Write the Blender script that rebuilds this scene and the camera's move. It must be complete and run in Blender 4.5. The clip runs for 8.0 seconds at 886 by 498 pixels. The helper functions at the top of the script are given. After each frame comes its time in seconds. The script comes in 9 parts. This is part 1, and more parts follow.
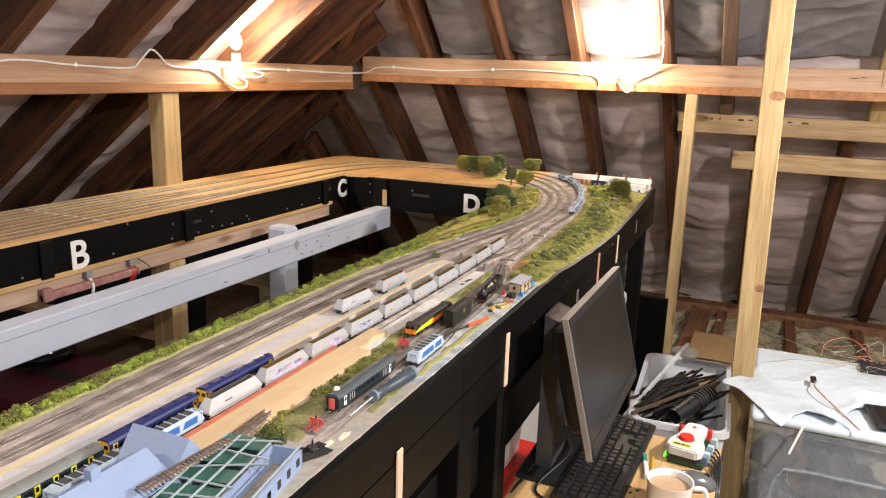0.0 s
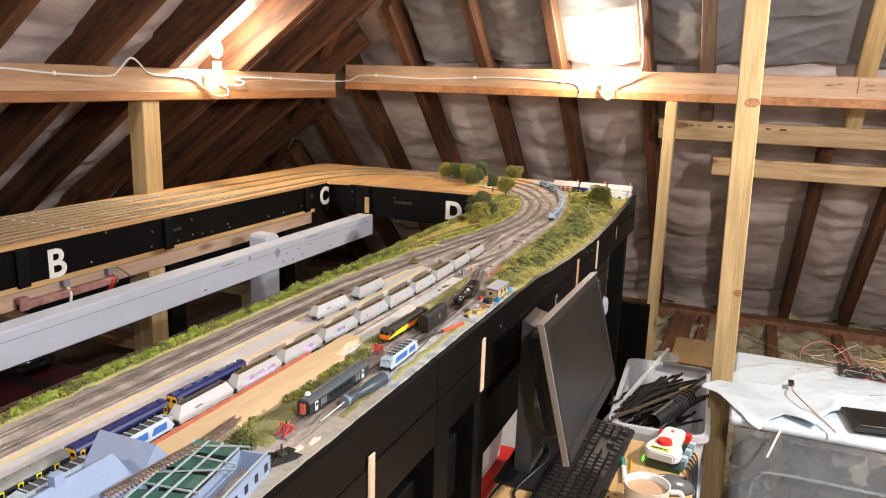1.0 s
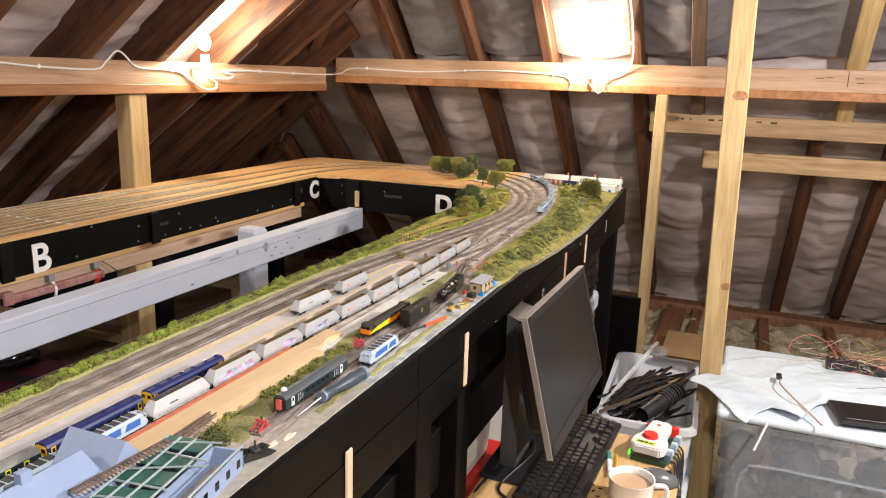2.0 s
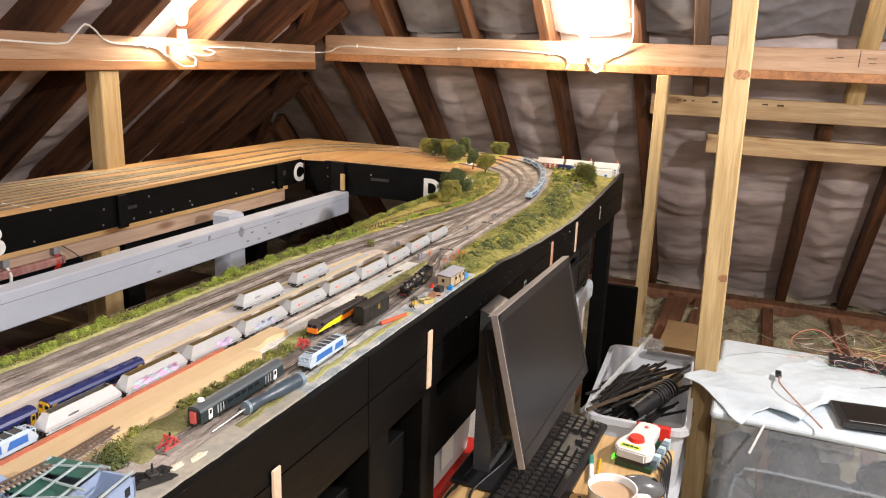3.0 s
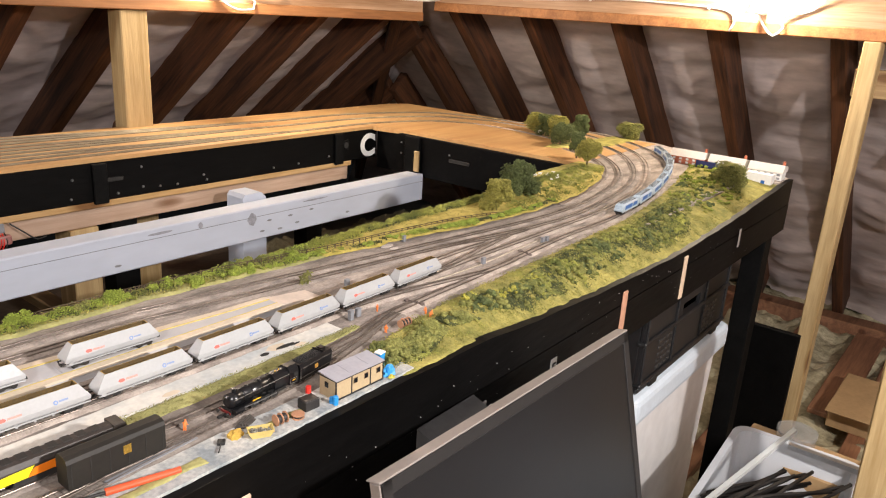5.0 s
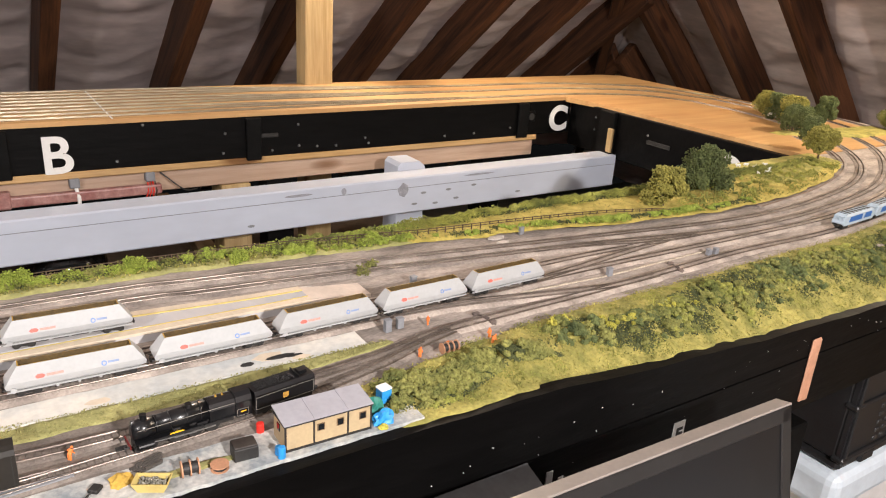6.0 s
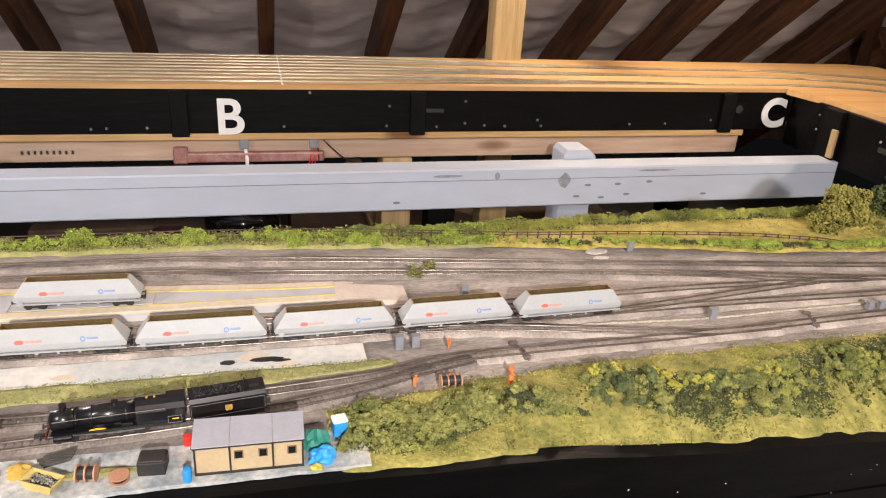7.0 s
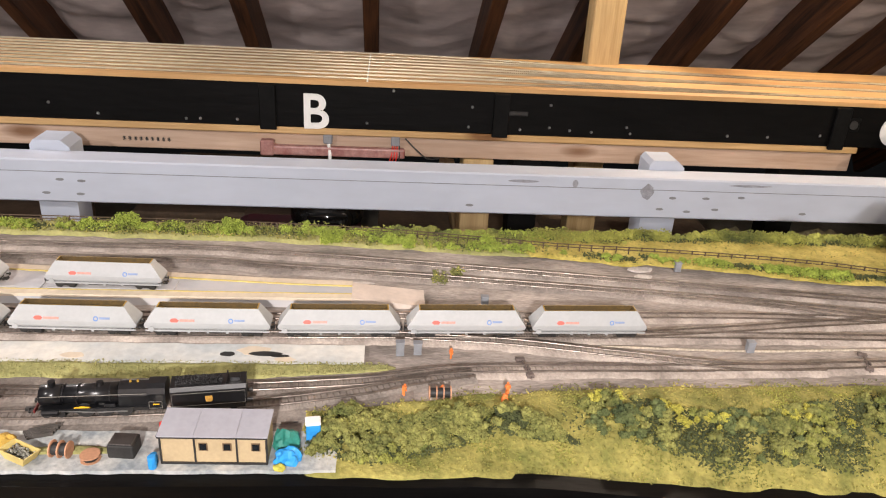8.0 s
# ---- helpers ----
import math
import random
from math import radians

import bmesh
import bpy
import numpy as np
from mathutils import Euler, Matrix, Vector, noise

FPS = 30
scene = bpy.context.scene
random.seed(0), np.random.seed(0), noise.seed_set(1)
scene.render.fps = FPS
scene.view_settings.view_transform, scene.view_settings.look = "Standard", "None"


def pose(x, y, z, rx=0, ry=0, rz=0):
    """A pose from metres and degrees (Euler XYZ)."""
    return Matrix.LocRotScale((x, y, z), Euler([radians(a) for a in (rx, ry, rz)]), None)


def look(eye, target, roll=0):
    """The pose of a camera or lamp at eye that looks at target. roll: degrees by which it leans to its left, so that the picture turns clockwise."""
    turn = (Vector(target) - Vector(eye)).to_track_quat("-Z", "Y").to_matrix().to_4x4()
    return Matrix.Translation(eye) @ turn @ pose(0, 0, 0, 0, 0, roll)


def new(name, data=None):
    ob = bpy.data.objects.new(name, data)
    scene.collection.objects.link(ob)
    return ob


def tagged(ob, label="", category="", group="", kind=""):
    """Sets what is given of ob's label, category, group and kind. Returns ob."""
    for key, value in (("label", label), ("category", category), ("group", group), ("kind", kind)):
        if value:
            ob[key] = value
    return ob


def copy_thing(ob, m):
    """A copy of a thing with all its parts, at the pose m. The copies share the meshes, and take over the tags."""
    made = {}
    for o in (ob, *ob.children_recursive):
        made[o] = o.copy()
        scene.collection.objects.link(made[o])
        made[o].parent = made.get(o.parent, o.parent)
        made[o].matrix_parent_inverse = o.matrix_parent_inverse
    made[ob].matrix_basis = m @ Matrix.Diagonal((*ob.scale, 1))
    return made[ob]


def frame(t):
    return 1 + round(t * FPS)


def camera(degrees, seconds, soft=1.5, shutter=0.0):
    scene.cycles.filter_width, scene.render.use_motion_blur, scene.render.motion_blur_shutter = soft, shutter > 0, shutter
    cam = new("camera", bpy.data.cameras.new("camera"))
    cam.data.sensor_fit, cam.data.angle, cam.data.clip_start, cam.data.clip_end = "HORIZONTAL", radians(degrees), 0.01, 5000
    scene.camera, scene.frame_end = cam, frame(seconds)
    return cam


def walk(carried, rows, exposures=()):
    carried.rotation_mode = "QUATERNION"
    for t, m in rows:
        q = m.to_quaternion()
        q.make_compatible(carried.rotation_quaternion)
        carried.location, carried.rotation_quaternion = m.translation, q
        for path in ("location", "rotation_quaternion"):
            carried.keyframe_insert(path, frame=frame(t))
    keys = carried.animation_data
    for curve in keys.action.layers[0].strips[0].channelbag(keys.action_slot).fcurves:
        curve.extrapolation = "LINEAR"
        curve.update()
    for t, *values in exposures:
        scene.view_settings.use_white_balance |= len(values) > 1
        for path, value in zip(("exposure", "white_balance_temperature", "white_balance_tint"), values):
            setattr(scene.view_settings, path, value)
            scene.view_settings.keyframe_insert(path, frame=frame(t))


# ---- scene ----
cam = camera(61.4, 8.0, soft=1.1)
PATH = [
    (0, (0.032, 0.084, 1.476), (-0.736, 1.871, 1.012), 1.9),
    (0.5, (0.045, 0.086, 1.478), (-0.708, 1.883, 1.026), 1.8),
    (1, (0.056, 0.087, 1.474), (-0.685, 1.891, 1.032), 1.8),
    (1.5, (0.062, 0.085, 1.475), (-0.668, 1.893, 1.03), 1.8),
    (3, (0.103, 0.246, 1.46), (-0.642, 2.033, 0.957), 2.1),
    (3.5, (0.08, 0.387, 1.437), (-0.698, 2.154, 0.916), 2.4),
    (4, (0.056, 0.588, 1.442), (-0.794, 2.314, 0.898), 2.9),
    (4.2, (0.055, 0.65, 1.441), (-0.832, 2.354, 0.886), 3.0),
    (5.3, (0.107, 1.099, 1.42), (-1.162, 2.504, 0.776), 3.8),
    (5.5, (0.096, 1.153, 1.405), (-1.257, 2.469, 0.743), 3.7),
    (6, (0.046, 1.303, 1.382), (-1.504, 2.347, 0.67), 3.8),
    (6.2, (0.033, 1.355, 1.383), (-1.578, 2.288, 0.651), 3.9),
    (6.5, (0.022, 1.403, 1.387), (-1.668, 2.15, 0.621), 3.8),
    (6.7, (0.017, 1.445, 1.382), (-1.709, 2.081, 0.598), 3.8),
    (7, (0.019, 1.52, 1.383), (-1.75, 1.986, 0.575), 3.5),
    (7.3, (0.019, 1.571, 1.385), (-1.770, 1.932, 0.568), 3.7),
    (7.5, (0.012, 1.582, 1.385), (-1.786, 1.885, 0.563), 3.7),
    (7.8, (0.010, 1.594, 1.386), (-1.799, 1.814, 0.563), 3.6),
    (8, (0.013, 1.612, 1.385), (-1.802, 1.777, 0.562), 3.5),
]
walk(cam, [(t, look(eye, target, roll)) for t, eye, target, roll in PATH], [(0, 0.0), (4.0, 0.0), (5.4, 0.16), (6.5, 0.12), (8, 0.08)])

# ---- light ----
world = bpy.data.worlds.new("loft_dark")
scene.world = world
world.use_nodes = True
world.node_tree.nodes["Background"].inputs[0].default_value = (0.9, 0.95, 1.0, 1)
world.node_tree.nodes["Background"].inputs[1].default_value = 0.004


def bulb_light(name, loc, watts, colour=(1.0, 0.9, 0.76), radius=0.03):
    lamp = bpy.data.lights.new(name, "POINT")
    lamp.energy, lamp.color, lamp.shadow_soft_size = watts, colour, radius
    ob = new(name, lamp)
    ob.location = loc
    return ob


# First two bulbs stand in view; the last three are added unseen for light.
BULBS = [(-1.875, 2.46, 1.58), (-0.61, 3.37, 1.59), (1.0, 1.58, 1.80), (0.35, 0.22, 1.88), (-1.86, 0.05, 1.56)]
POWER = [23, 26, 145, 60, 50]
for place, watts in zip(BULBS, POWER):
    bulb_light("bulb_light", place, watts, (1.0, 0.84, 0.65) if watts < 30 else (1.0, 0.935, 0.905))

# ---- materials ----


def nodes_of(m):
    m.use_nodes = True
    return m.node_tree.nodes, m.node_tree.links


def mat(name, base, rough=0.7, var=0.18, scale=30.0, metal=0.0, bump=0.0, fine=6.0, stretch=None, second=None, amount=0.5, spec=0.5, rand=0.0, hue=None):
    """Two scales of noise on a base colour, with relief."""
    m = bpy.data.materials.new(name)
    nd, ln = nodes_of(m)
    b = nd["Principled BSDF"]
    b.inputs["Roughness"].default_value = rough
    b.inputs["Metallic"].default_value = metal
    b.inputs["Specular IOR Level"].default_value = spec
    tc = nd.new("ShaderNodeTexCoord")
    mp = nd.new("ShaderNodeMapping")
    mp.inputs["Scale"].default_value = stretch or (1, 1, 1)
    ln.new(tc.outputs["Object"], mp.inputs["Vector"])
    n1 = nd.new("ShaderNodeTexNoise")
    n1.inputs["Scale"].default_value, n1.inputs["Detail"].default_value, n1.inputs["Roughness"].default_value = scale, 5, 0.6
    n2 = nd.new("ShaderNodeTexNoise")
    n2.inputs["Scale"].default_value, n2.inputs["Detail"].default_value = scale * fine, 3
    ln.new(mp.outputs[0], n1.inputs["Vector"])
    ln.new(mp.outputs[0], n2.inputs["Vector"])
    r1 = nd.new("ShaderNodeValToRGB")
    c2 = second or tuple(min(1, c * (1 + var)) for c in base)
    c1 = tuple(c * (1 - var) for c in base)
    r1.color_ramp.elements[0].position, r1.color_ramp.elements[1].position = 0.5 - amount / 2, 0.5 + amount / 2
    r1.color_ramp.elements[0].color, r1.color_ramp.elements[1].color = (*c1, 1), (*c2, 1)
    ln.new(n1.outputs["Fac"], r1.inputs[0])
    mx = nd.new("ShaderNodeMix")
    mx.data_type, mx.blend_type = "RGBA", "MULTIPLY"
    mx.inputs["Factor"].default_value = 1.0
    r2 = nd.new("ShaderNodeValToRGB")
    r2.color_ramp.elements[0].position, r2.color_ramp.elements[1].position = 0.3, 0.7
    lo = 1 - var
    r2.color_ramp.elements[0].color, r2.color_ramp.elements[1].color = (lo, lo, lo, 1), (1, 1, 1, 1)
    ln.new(n2.outputs["Fac"], r2.inputs[0])
    ln.new(r1.outputs[0], mx.inputs["A"])
    ln.new(r2.outputs[0], mx.inputs["B"])
    out = mx.outputs["Result"]
    if rand:
        oi = nd.new("ShaderNodeObjectInfo")
        mr = nd.new("ShaderNodeMapRange")
        mr.inputs["To Min"].default_value, mr.inputs["To Max"].default_value = 1 - rand, 1 + rand
        ln.new(oi.outputs["Random"], mr.inputs["Value"])
        hs = nd.new("ShaderNodeHueSaturation")
        ln.new(mr.outputs[0], hs.inputs["Value"])
        ln.new(out, hs.inputs["Color"])
        out = hs.outputs[0]
    if hue:
        ge = nd.new("ShaderNodeNewGeometry")
        mr = nd.new("ShaderNodeMapRange")
        mr.inputs["To Min"].default_value, mr.inputs["To Max"].default_value = 1 - hue, 1 + hue
        ln.new(ge.outputs["Random Per Island"], mr.inputs["Value"])
        hs = nd.new("ShaderNodeHueSaturation")
        ln.new(mr.outputs[0], hs.inputs["Value"])
        ln.new(out, hs.inputs["Color"])
        out = hs.outputs[0]
    ln.new(out, b.inputs["Base Color"])
    if bump:
        bp = nd.new("ShaderNodeBump")
        bp.inputs["Strength"].default_value, bp.inputs["Distance"].default_value = 0.6, bump
        ln.new(n2.outputs["Fac"], bp.inputs["Height"])
        ln.new(bp.outputs[0], b.inputs["Normal"])
    return m


def wood(name, light, dark, axis=1, scale=9.0, rough=0.6, rand=0.12, knots=True):
    """Sawn timber with grain along one axis, and knots."""
    m = bpy.data.materials.new(name)
    nd, ln = nodes_of(m)
    b = nd["Principled BSDF"]
    b.inputs["Roughness"].default_value = rough
    tc = nd.new("ShaderNodeTexCoord")
    mp = nd.new("ShaderNodeMapping")
    st = [9, 9, 9]
    st[axis] = 0.55
    mp.inputs["Scale"].default_value = st
    ln.new(tc.outputs["Object"], mp.inputs["Vector"])
    oi = nd.new("ShaderNodeObjectInfo")
    ad = nd.new("ShaderNodeVectorMath")
    ad.operation = "ADD"
    sc = nd.new("ShaderNodeVectorMath")
    sc.operation = "SCALE"
    sc.inputs[0].default_value = (7.3, 4.1, 9.7)
    ln.new(oi.outputs["Random"], sc.inputs["Scale"])
    ln.new(mp.outputs[0], ad.inputs[0])
    ln.new(sc.outputs[0], ad.inputs[1])
    n1 = nd.new("ShaderNodeTexNoise")
    n1.inputs["Scale"].default_value, n1.inputs["Detail"].default_value, n1.inputs["Distortion"].default_value = scale * 0.35, 4, 0.8
    n2 = nd.new("ShaderNodeTexNoise")
    n2.inputs["Scale"].default_value, n2.inputs["Detail"].default_value = scale * 2.2, 4
    n3 = nd.new("ShaderNodeTexNoise")
    n3.inputs["Scale"].default_value, n3.inputs["Detail"].default_value = 3.0, 3
    ln.new(ad.outputs[0], n1.inputs["Vector"])
    ln.new(ad.outputs[0], n2.inputs["Vector"])
    ln.new(tc.outputs["Object"], n3.inputs["Vector"])
    mxn = nd.new("ShaderNodeMath")
    mxn.operation = "ADD"
    hf = nd.new("ShaderNodeMath")
    hf.operation = "MULTIPLY"
    hf.inputs[1].default_value = 0.5
    ln.new(n2.outputs["Fac"], hf.inputs[0])
    ln.new(n1.outputs["Fac"], mxn.inputs[0])
    ln.new(hf.outputs[0], mxn.inputs[1])
    r1 = nd.new("ShaderNodeValToRGB")
    r1.color_ramp.elements[0].position, r1.color_ramp.elements[1].position = 0.55, 0.95
    r1.color_ramp.elements[0].color, r1.color_ramp.elements[1].color = (*dark, 1), (*light, 1)
    ln.new(mxn.outputs[0], r1.inputs[0])
    out = r1.outputs[0]
    hs = nd.new("ShaderNodeHueSaturation")
    mr = nd.new("ShaderNodeMapRange")
    mr.inputs["From Min"].default_value, mr.inputs["From Max"].default_value = 0.3, 0.7
    mr.inputs["To Min"].default_value, mr.inputs["To Max"].default_value = 0.82, 1.1
    ln.new(n3.outputs["Fac"], mr.inputs["Value"])
    mu = nd.new("ShaderNodeMath")
    mu.operation = "MULTIPLY"
    m2 = nd.new("ShaderNodeMapRange")
    m2.inputs["To Min"].default_value, m2.inputs["To Max"].default_value = 1 - rand, 1 + rand
    ln.new(oi.outputs["Random"], m2.inputs["Value"])
    ln.new(mr.outputs[0], mu.inputs[0])
    ln.new(m2.outputs[0], mu.inputs[1])
    ln.new(mu.outputs[0], hs.inputs["Value"])
    ln.new(out, hs.inputs["Color"])
    out = hs.outputs[0]
    if knots:
        vo = nd.new("ShaderNodeTexVoronoi")
        vm = nd.new("ShaderNodeMapping")
        vs = [9, 9, 9]
        vs[axis] = 3.2
        vm.inputs["Scale"].default_value = vs
        ln.new(tc.outputs["Object"], vm.inputs["Vector"])
        ln.new(vm.outputs[0], vo.inputs["Vector"])
        vo.inputs["Scale"].default_value = 1.0
        kr = nd.new("ShaderNodeValToRGB")
        kr.color_ramp.elements[0].position, kr.color_ramp.elements[1].position = 0.10, 0.19
        kr.color_ramp.elements[0].color, kr.color_ramp.elements[1].color = (0.42, 0.3, 0.2, 1), (1, 1, 1, 1)
        ln.new(vo.outputs["Distance"], kr.inputs[0])
        mx = nd.new("ShaderNodeMix")
        mx.data_type, mx.blend_type = "RGBA", "MULTIPLY"
        mx.inputs["Factor"].default_value = 1.0
        ln.new(out, mx.inputs["A"])
        ln.new(kr.outputs[0], mx.inputs["B"])
        out = mx.outputs["Result"]
    ln.new(out, b.inputs["Base Color"])
    bp = nd.new("ShaderNodeBump")
    bp.inputs["Strength"].default_value, bp.inputs["Distance"].default_value = 0.35, 0.002
    ln.new(n2.outputs["Fac"], bp.inputs["Height"])
    ln.new(bp.outputs[0], b.inputs["Normal"])
    return m


def glow(name, colour, strength):
    m = bpy.data.materials.new(name)
    nd, ln = nodes_of(m)
    b = nd["Principled BSDF"]
    b.inputs["Base Color"].default_value = (*colour, 1)
    b.inputs["Emission Color"].default_value = (*colour, 1)
    b.inputs["Emission Strength"].default_value = strength
    return m


def clear(name, colour, rough=0.25, alpha=0.4):
    """Milky plastic: partly clear, partly scattering."""
    m = bpy.data.materials.new(name)
    nd, ln = nodes_of(m)
    b = nd["Principled BSDF"]
    b.inputs["Base Color"].default_value = (*colour, 1)
    b.inputs["Roughness"].default_value = rough
    b.inputs["IOR"].default_value = 1.45
    tr = nd.new("ShaderNodeBsdfTransparent")
    tr.inputs[0].default_value = (0.93, 0.95, 0.97, 1)
    ms = nd.new("ShaderNodeMixShader")
    tc = nd.new("ShaderNodeTexCoord")
    n1 = nd.new("ShaderNodeTexNoise")
    n1.inputs["Scale"].default_value = 6
    ln.new(tc.outputs["Object"], n1.inputs["Vector"])
    mr = nd.new("ShaderNodeMapRange")
    mr.inputs["To Min"].default_value, mr.inputs["To Max"].default_value = alpha - 0.08, alpha + 0.08
    ln.new(n1.outputs["Fac"], mr.inputs["Value"])
    ln.new(mr.outputs[0], ms.inputs[0])
    ln.new(tr.outputs[0], ms.inputs[1])
    ln.new(b.outputs[0], ms.inputs[2])
    ln.new(ms.outputs[0], nd["Material Output"].inputs["Surface"])
    return m


RAFTER = wood("old_rafter", (0.150, 0.058, 0.022), (0.030, 0.011, 0.005), axis=2, rough=0.65)
RAFTER_OLD = wood("grey_rafter", (0.17, 0.105, 0.07), (0.075, 0.045, 0.03), axis=2, rough=0.7)
RAFTER_Y = wood("old_purlin", (0.50, 0.33, 0.21), (0.32, 0.18, 0.095), axis=1, rough=0.6)
RAFTER_X = wood("old_purlin_x", (0.50, 0.33, 0.21), (0.32, 0.18, 0.095), axis=0, rough=0.6)
PINE_Z = wood("new_pine_z", (0.55, 0.405, 0.205), (0.36, 0.24, 0.10), axis=2, scale=11)
PINE_X = wood("new_pine_x", (0.54, 0.375, 0.19), (0.34, 0.21, 0.09), axis=0, scale=11)
PINK_Y = wood("pinkish_pine", (0.56, 0.41, 0.31), (0.42, 0.285, 0.20), axis=1)
PINE_Y = wood("new_pine_y", (0.64, 0.42, 0.20), (0.45, 0.27, 0.10), axis=1)
PLY = wood("ply_top", (0.64, 0.40, 0.17), (0.50, 0.27, 0.10), axis=1, scale=5, knots=False)
BLACK = mat("black_paint", (0.0032, 0.003, 0.003), 0.48, 0.45, 14, bump=0.0014, stretch=(1, 0.2, 1), spec=0.11)
BLACK2 = mat("black_paint_dull", (0.005, 0.005, 0.005), 0.6, 0.4, 18, bump=0.0006, spec=0.10)
GREYPAINT = mat("grey_paint", (0.51, 0.555, 0.65), 0.38, 0.07, 7, bump=0.0004, stretch=(1, 0.3, 1))
FELT = mat("roofing_felt", (0.55, 0.478, 0.462), 0.40, 0.18, 4, bump=0.0022, fine=7, stretch=(0.6, 0.6, 2.2), second=(0.74, 0.625, 0.60))
FELT2 = mat("roofing_felt_dark", (0.17, 0.16, 0.165), 0.7, 0.15, 5, bump=0.001, fine=9)
JOIST = wood("joist", (0.34, 0.165, 0.085), (0.17, 0.075, 0.038), axis=1)
WOOL = mat("mineral_wool", (0.50, 0.43, 0.25), 0.95, 0.35, 9, bump=0.012, second=(0.70, 0.62, 0.42))
WHITE = mat("white_paint", (0.78, 0.78, 0.76), 0.5, 0.05, 20)
CABLE = mat("white_cable", (0.74, 0.73, 0.70), 0.45, 0.05, 40)

# ---- helpers for shapes ----


def box(bm, x0, x1, y0, y1, z0, z1, bevel=0.0, seg=1):
    r = bmesh.ops.create_cube(bm, size=1.0, matrix=Matrix.Translation(((x0 + x1) / 2, (y0 + y1) / 2, (z0 + z1) / 2)) @ Matrix.Diagonal((x1 - x0, y1 - y0, z1 - z0, 1)))
    if bevel:
        es = list({e for v in r["verts"] for e in v.link_edges})
        bmesh.ops.bevel(bm, geom=es, offset=bevel, segments=seg, affect="EDGES", profile=0.5)
    return bm


def cyl(bm, p, q, r0, r1=None, seg=12, caps=True):
    p, q = Vector(p), Vector(q)
    d = q - p
    m = Matrix.Translation((p + q) / 2) @ d.to_track_quat("Z", "Y").to_matrix().to_4x4()
    bmesh.ops.create_cone(bm, cap_ends=caps, segments=seg, radius1=r0, radius2=r0 if r1 is None else r1, depth=d.length, matrix=m)
    return bm


def prism(bm, pts, plane, a, b):
    """A polygon in a plane ('xy', 'xz', 'yz'), thrust from a to b along the third axis."""
    def place(u, v, w):
        return {"xy": (u, v, w), "xz": (u, w, v), "yz": (w, u, v)}[plane]
    lo = [bm.verts.new(place(u, v, a)) for u, v in pts]
    hi = [bm.verts.new(place(u, v, b)) for u, v in pts]
    n = len(pts)
    fs = [bm.faces.new(lo), bm.faces.new(hi)]
    fs += [bm.faces.new((lo[i], lo[(i + 1) % n], hi[(i + 1) % n], hi[i])) for i in range(n)]
    bmesh.ops.recalc_face_normals(bm, faces=fs)
    return bm


def tube(bm, pts, r, seg=6):
    """A round cable along points."""
    pts = [Vector(p) for p in pts]
    rings = []
    for i, p in enumerate(pts):
        d = (pts[min(i + 1, len(pts) - 1)] - pts[max(i - 1, 0)]).normalized()
        a = d.orthogonal().normalized() if i == 0 else (a - d * a.dot(d)).normalized()
        c = d.cross(a)
        rings.append([bm.verts.new(p + r * (math.cos(k * math.tau / seg) * a + math.sin(k * math.tau / seg) * c)) for k in range(seg)])
    for u, v in zip(rings, rings[1:]):
        for k in range(seg):
            bm.faces.new((u[k], u[(k + 1) % seg], v[(k + 1) % seg], v[k]))
    bm.faces.new(rings[0][::-1])
    bm.faces.new(rings[-1])
    return bm


def spline(pts, step=0.02):
    """Points along a smooth curve through the given ones."""
    pts = [Vector((*p, 0)) if len(p) == 2 else Vector(p) for p in pts]
    ext = [2 * pts[0] - pts[1]] + pts + [2 * pts[-1] - pts[-2]]
    out = []
    for i in range(1, len(ext) - 2):
        a, b, c, d = ext[i - 1:i + 3]
        n = max(1, int((c - b).length / step))
        for k in range(n):
            t = k / n
            out.append(0.5 * (2 * b + (c - a) * t + (2 * a - 5 * b + 4 * c - d) * t * t + (3 * b - a - 3 * c + d) * t ** 3))
    out.append(pts[-1])
    return out


def mesh_of(bm, name, material, smooth=False):
    me = bpy.data.meshes.new(name)
    bm.to_mesh(me)
    bm.free()
    for m in material if isinstance(material, (list, tuple)) else [material]:
        me.materials.append(m)
    if smooth:
        me.shade_smooth()
    return me


def part(name, bm, material, parent, label="", smooth=False):
    ob = new(name, mesh_of(bm, name, material, smooth))
    ob.parent = parent
    return tagged(ob, label)


def thing(name, label, category, at=(0, 0, 0), rz=0.0, group="", kind=""):
    e = new(name)
    e.empty_display_size = 0.05
    e.matrix_basis = pose(*at, 0, 0, rz)
    return tagged(e, label, category, group, kind)


def solid(name, bm, material, label, category, kind="", group="", smooth=False):
    ob = new(name, mesh_of(bm, name, material, smooth))
    return tagged(ob, label, category, group, kind)


def from_lists(name, verts, faces, material, smooth=False):
    me = bpy.data.meshes.new(name)
    me.from_pydata([tuple(v) for v in verts], [], faces)
    for m in material if isinstance(material, (list, tuple)) else [material]:
        me.materials.append(m)
    if smooth:
        me.shade_smooth()
    return me


FLOOR = 0.075
TOP = 1.040
FX = -0.384

# ---- the loft ----
# roof slopes: underside of the rafters
LX, LZ, LS = -1.925, 1.50, 0.745
FY, FZ, FS = 3.50, 1.54, 0.98
RIDGE = 2.75


def lz(x):
    return LZ + LS * (x - LX)


def fz(y):
    return FZ - FS * (y - FY)


def hip_y(z):
    return FY + (FZ - z) / FS


def hip_x(z):
    return LX + (z - LZ) / LS


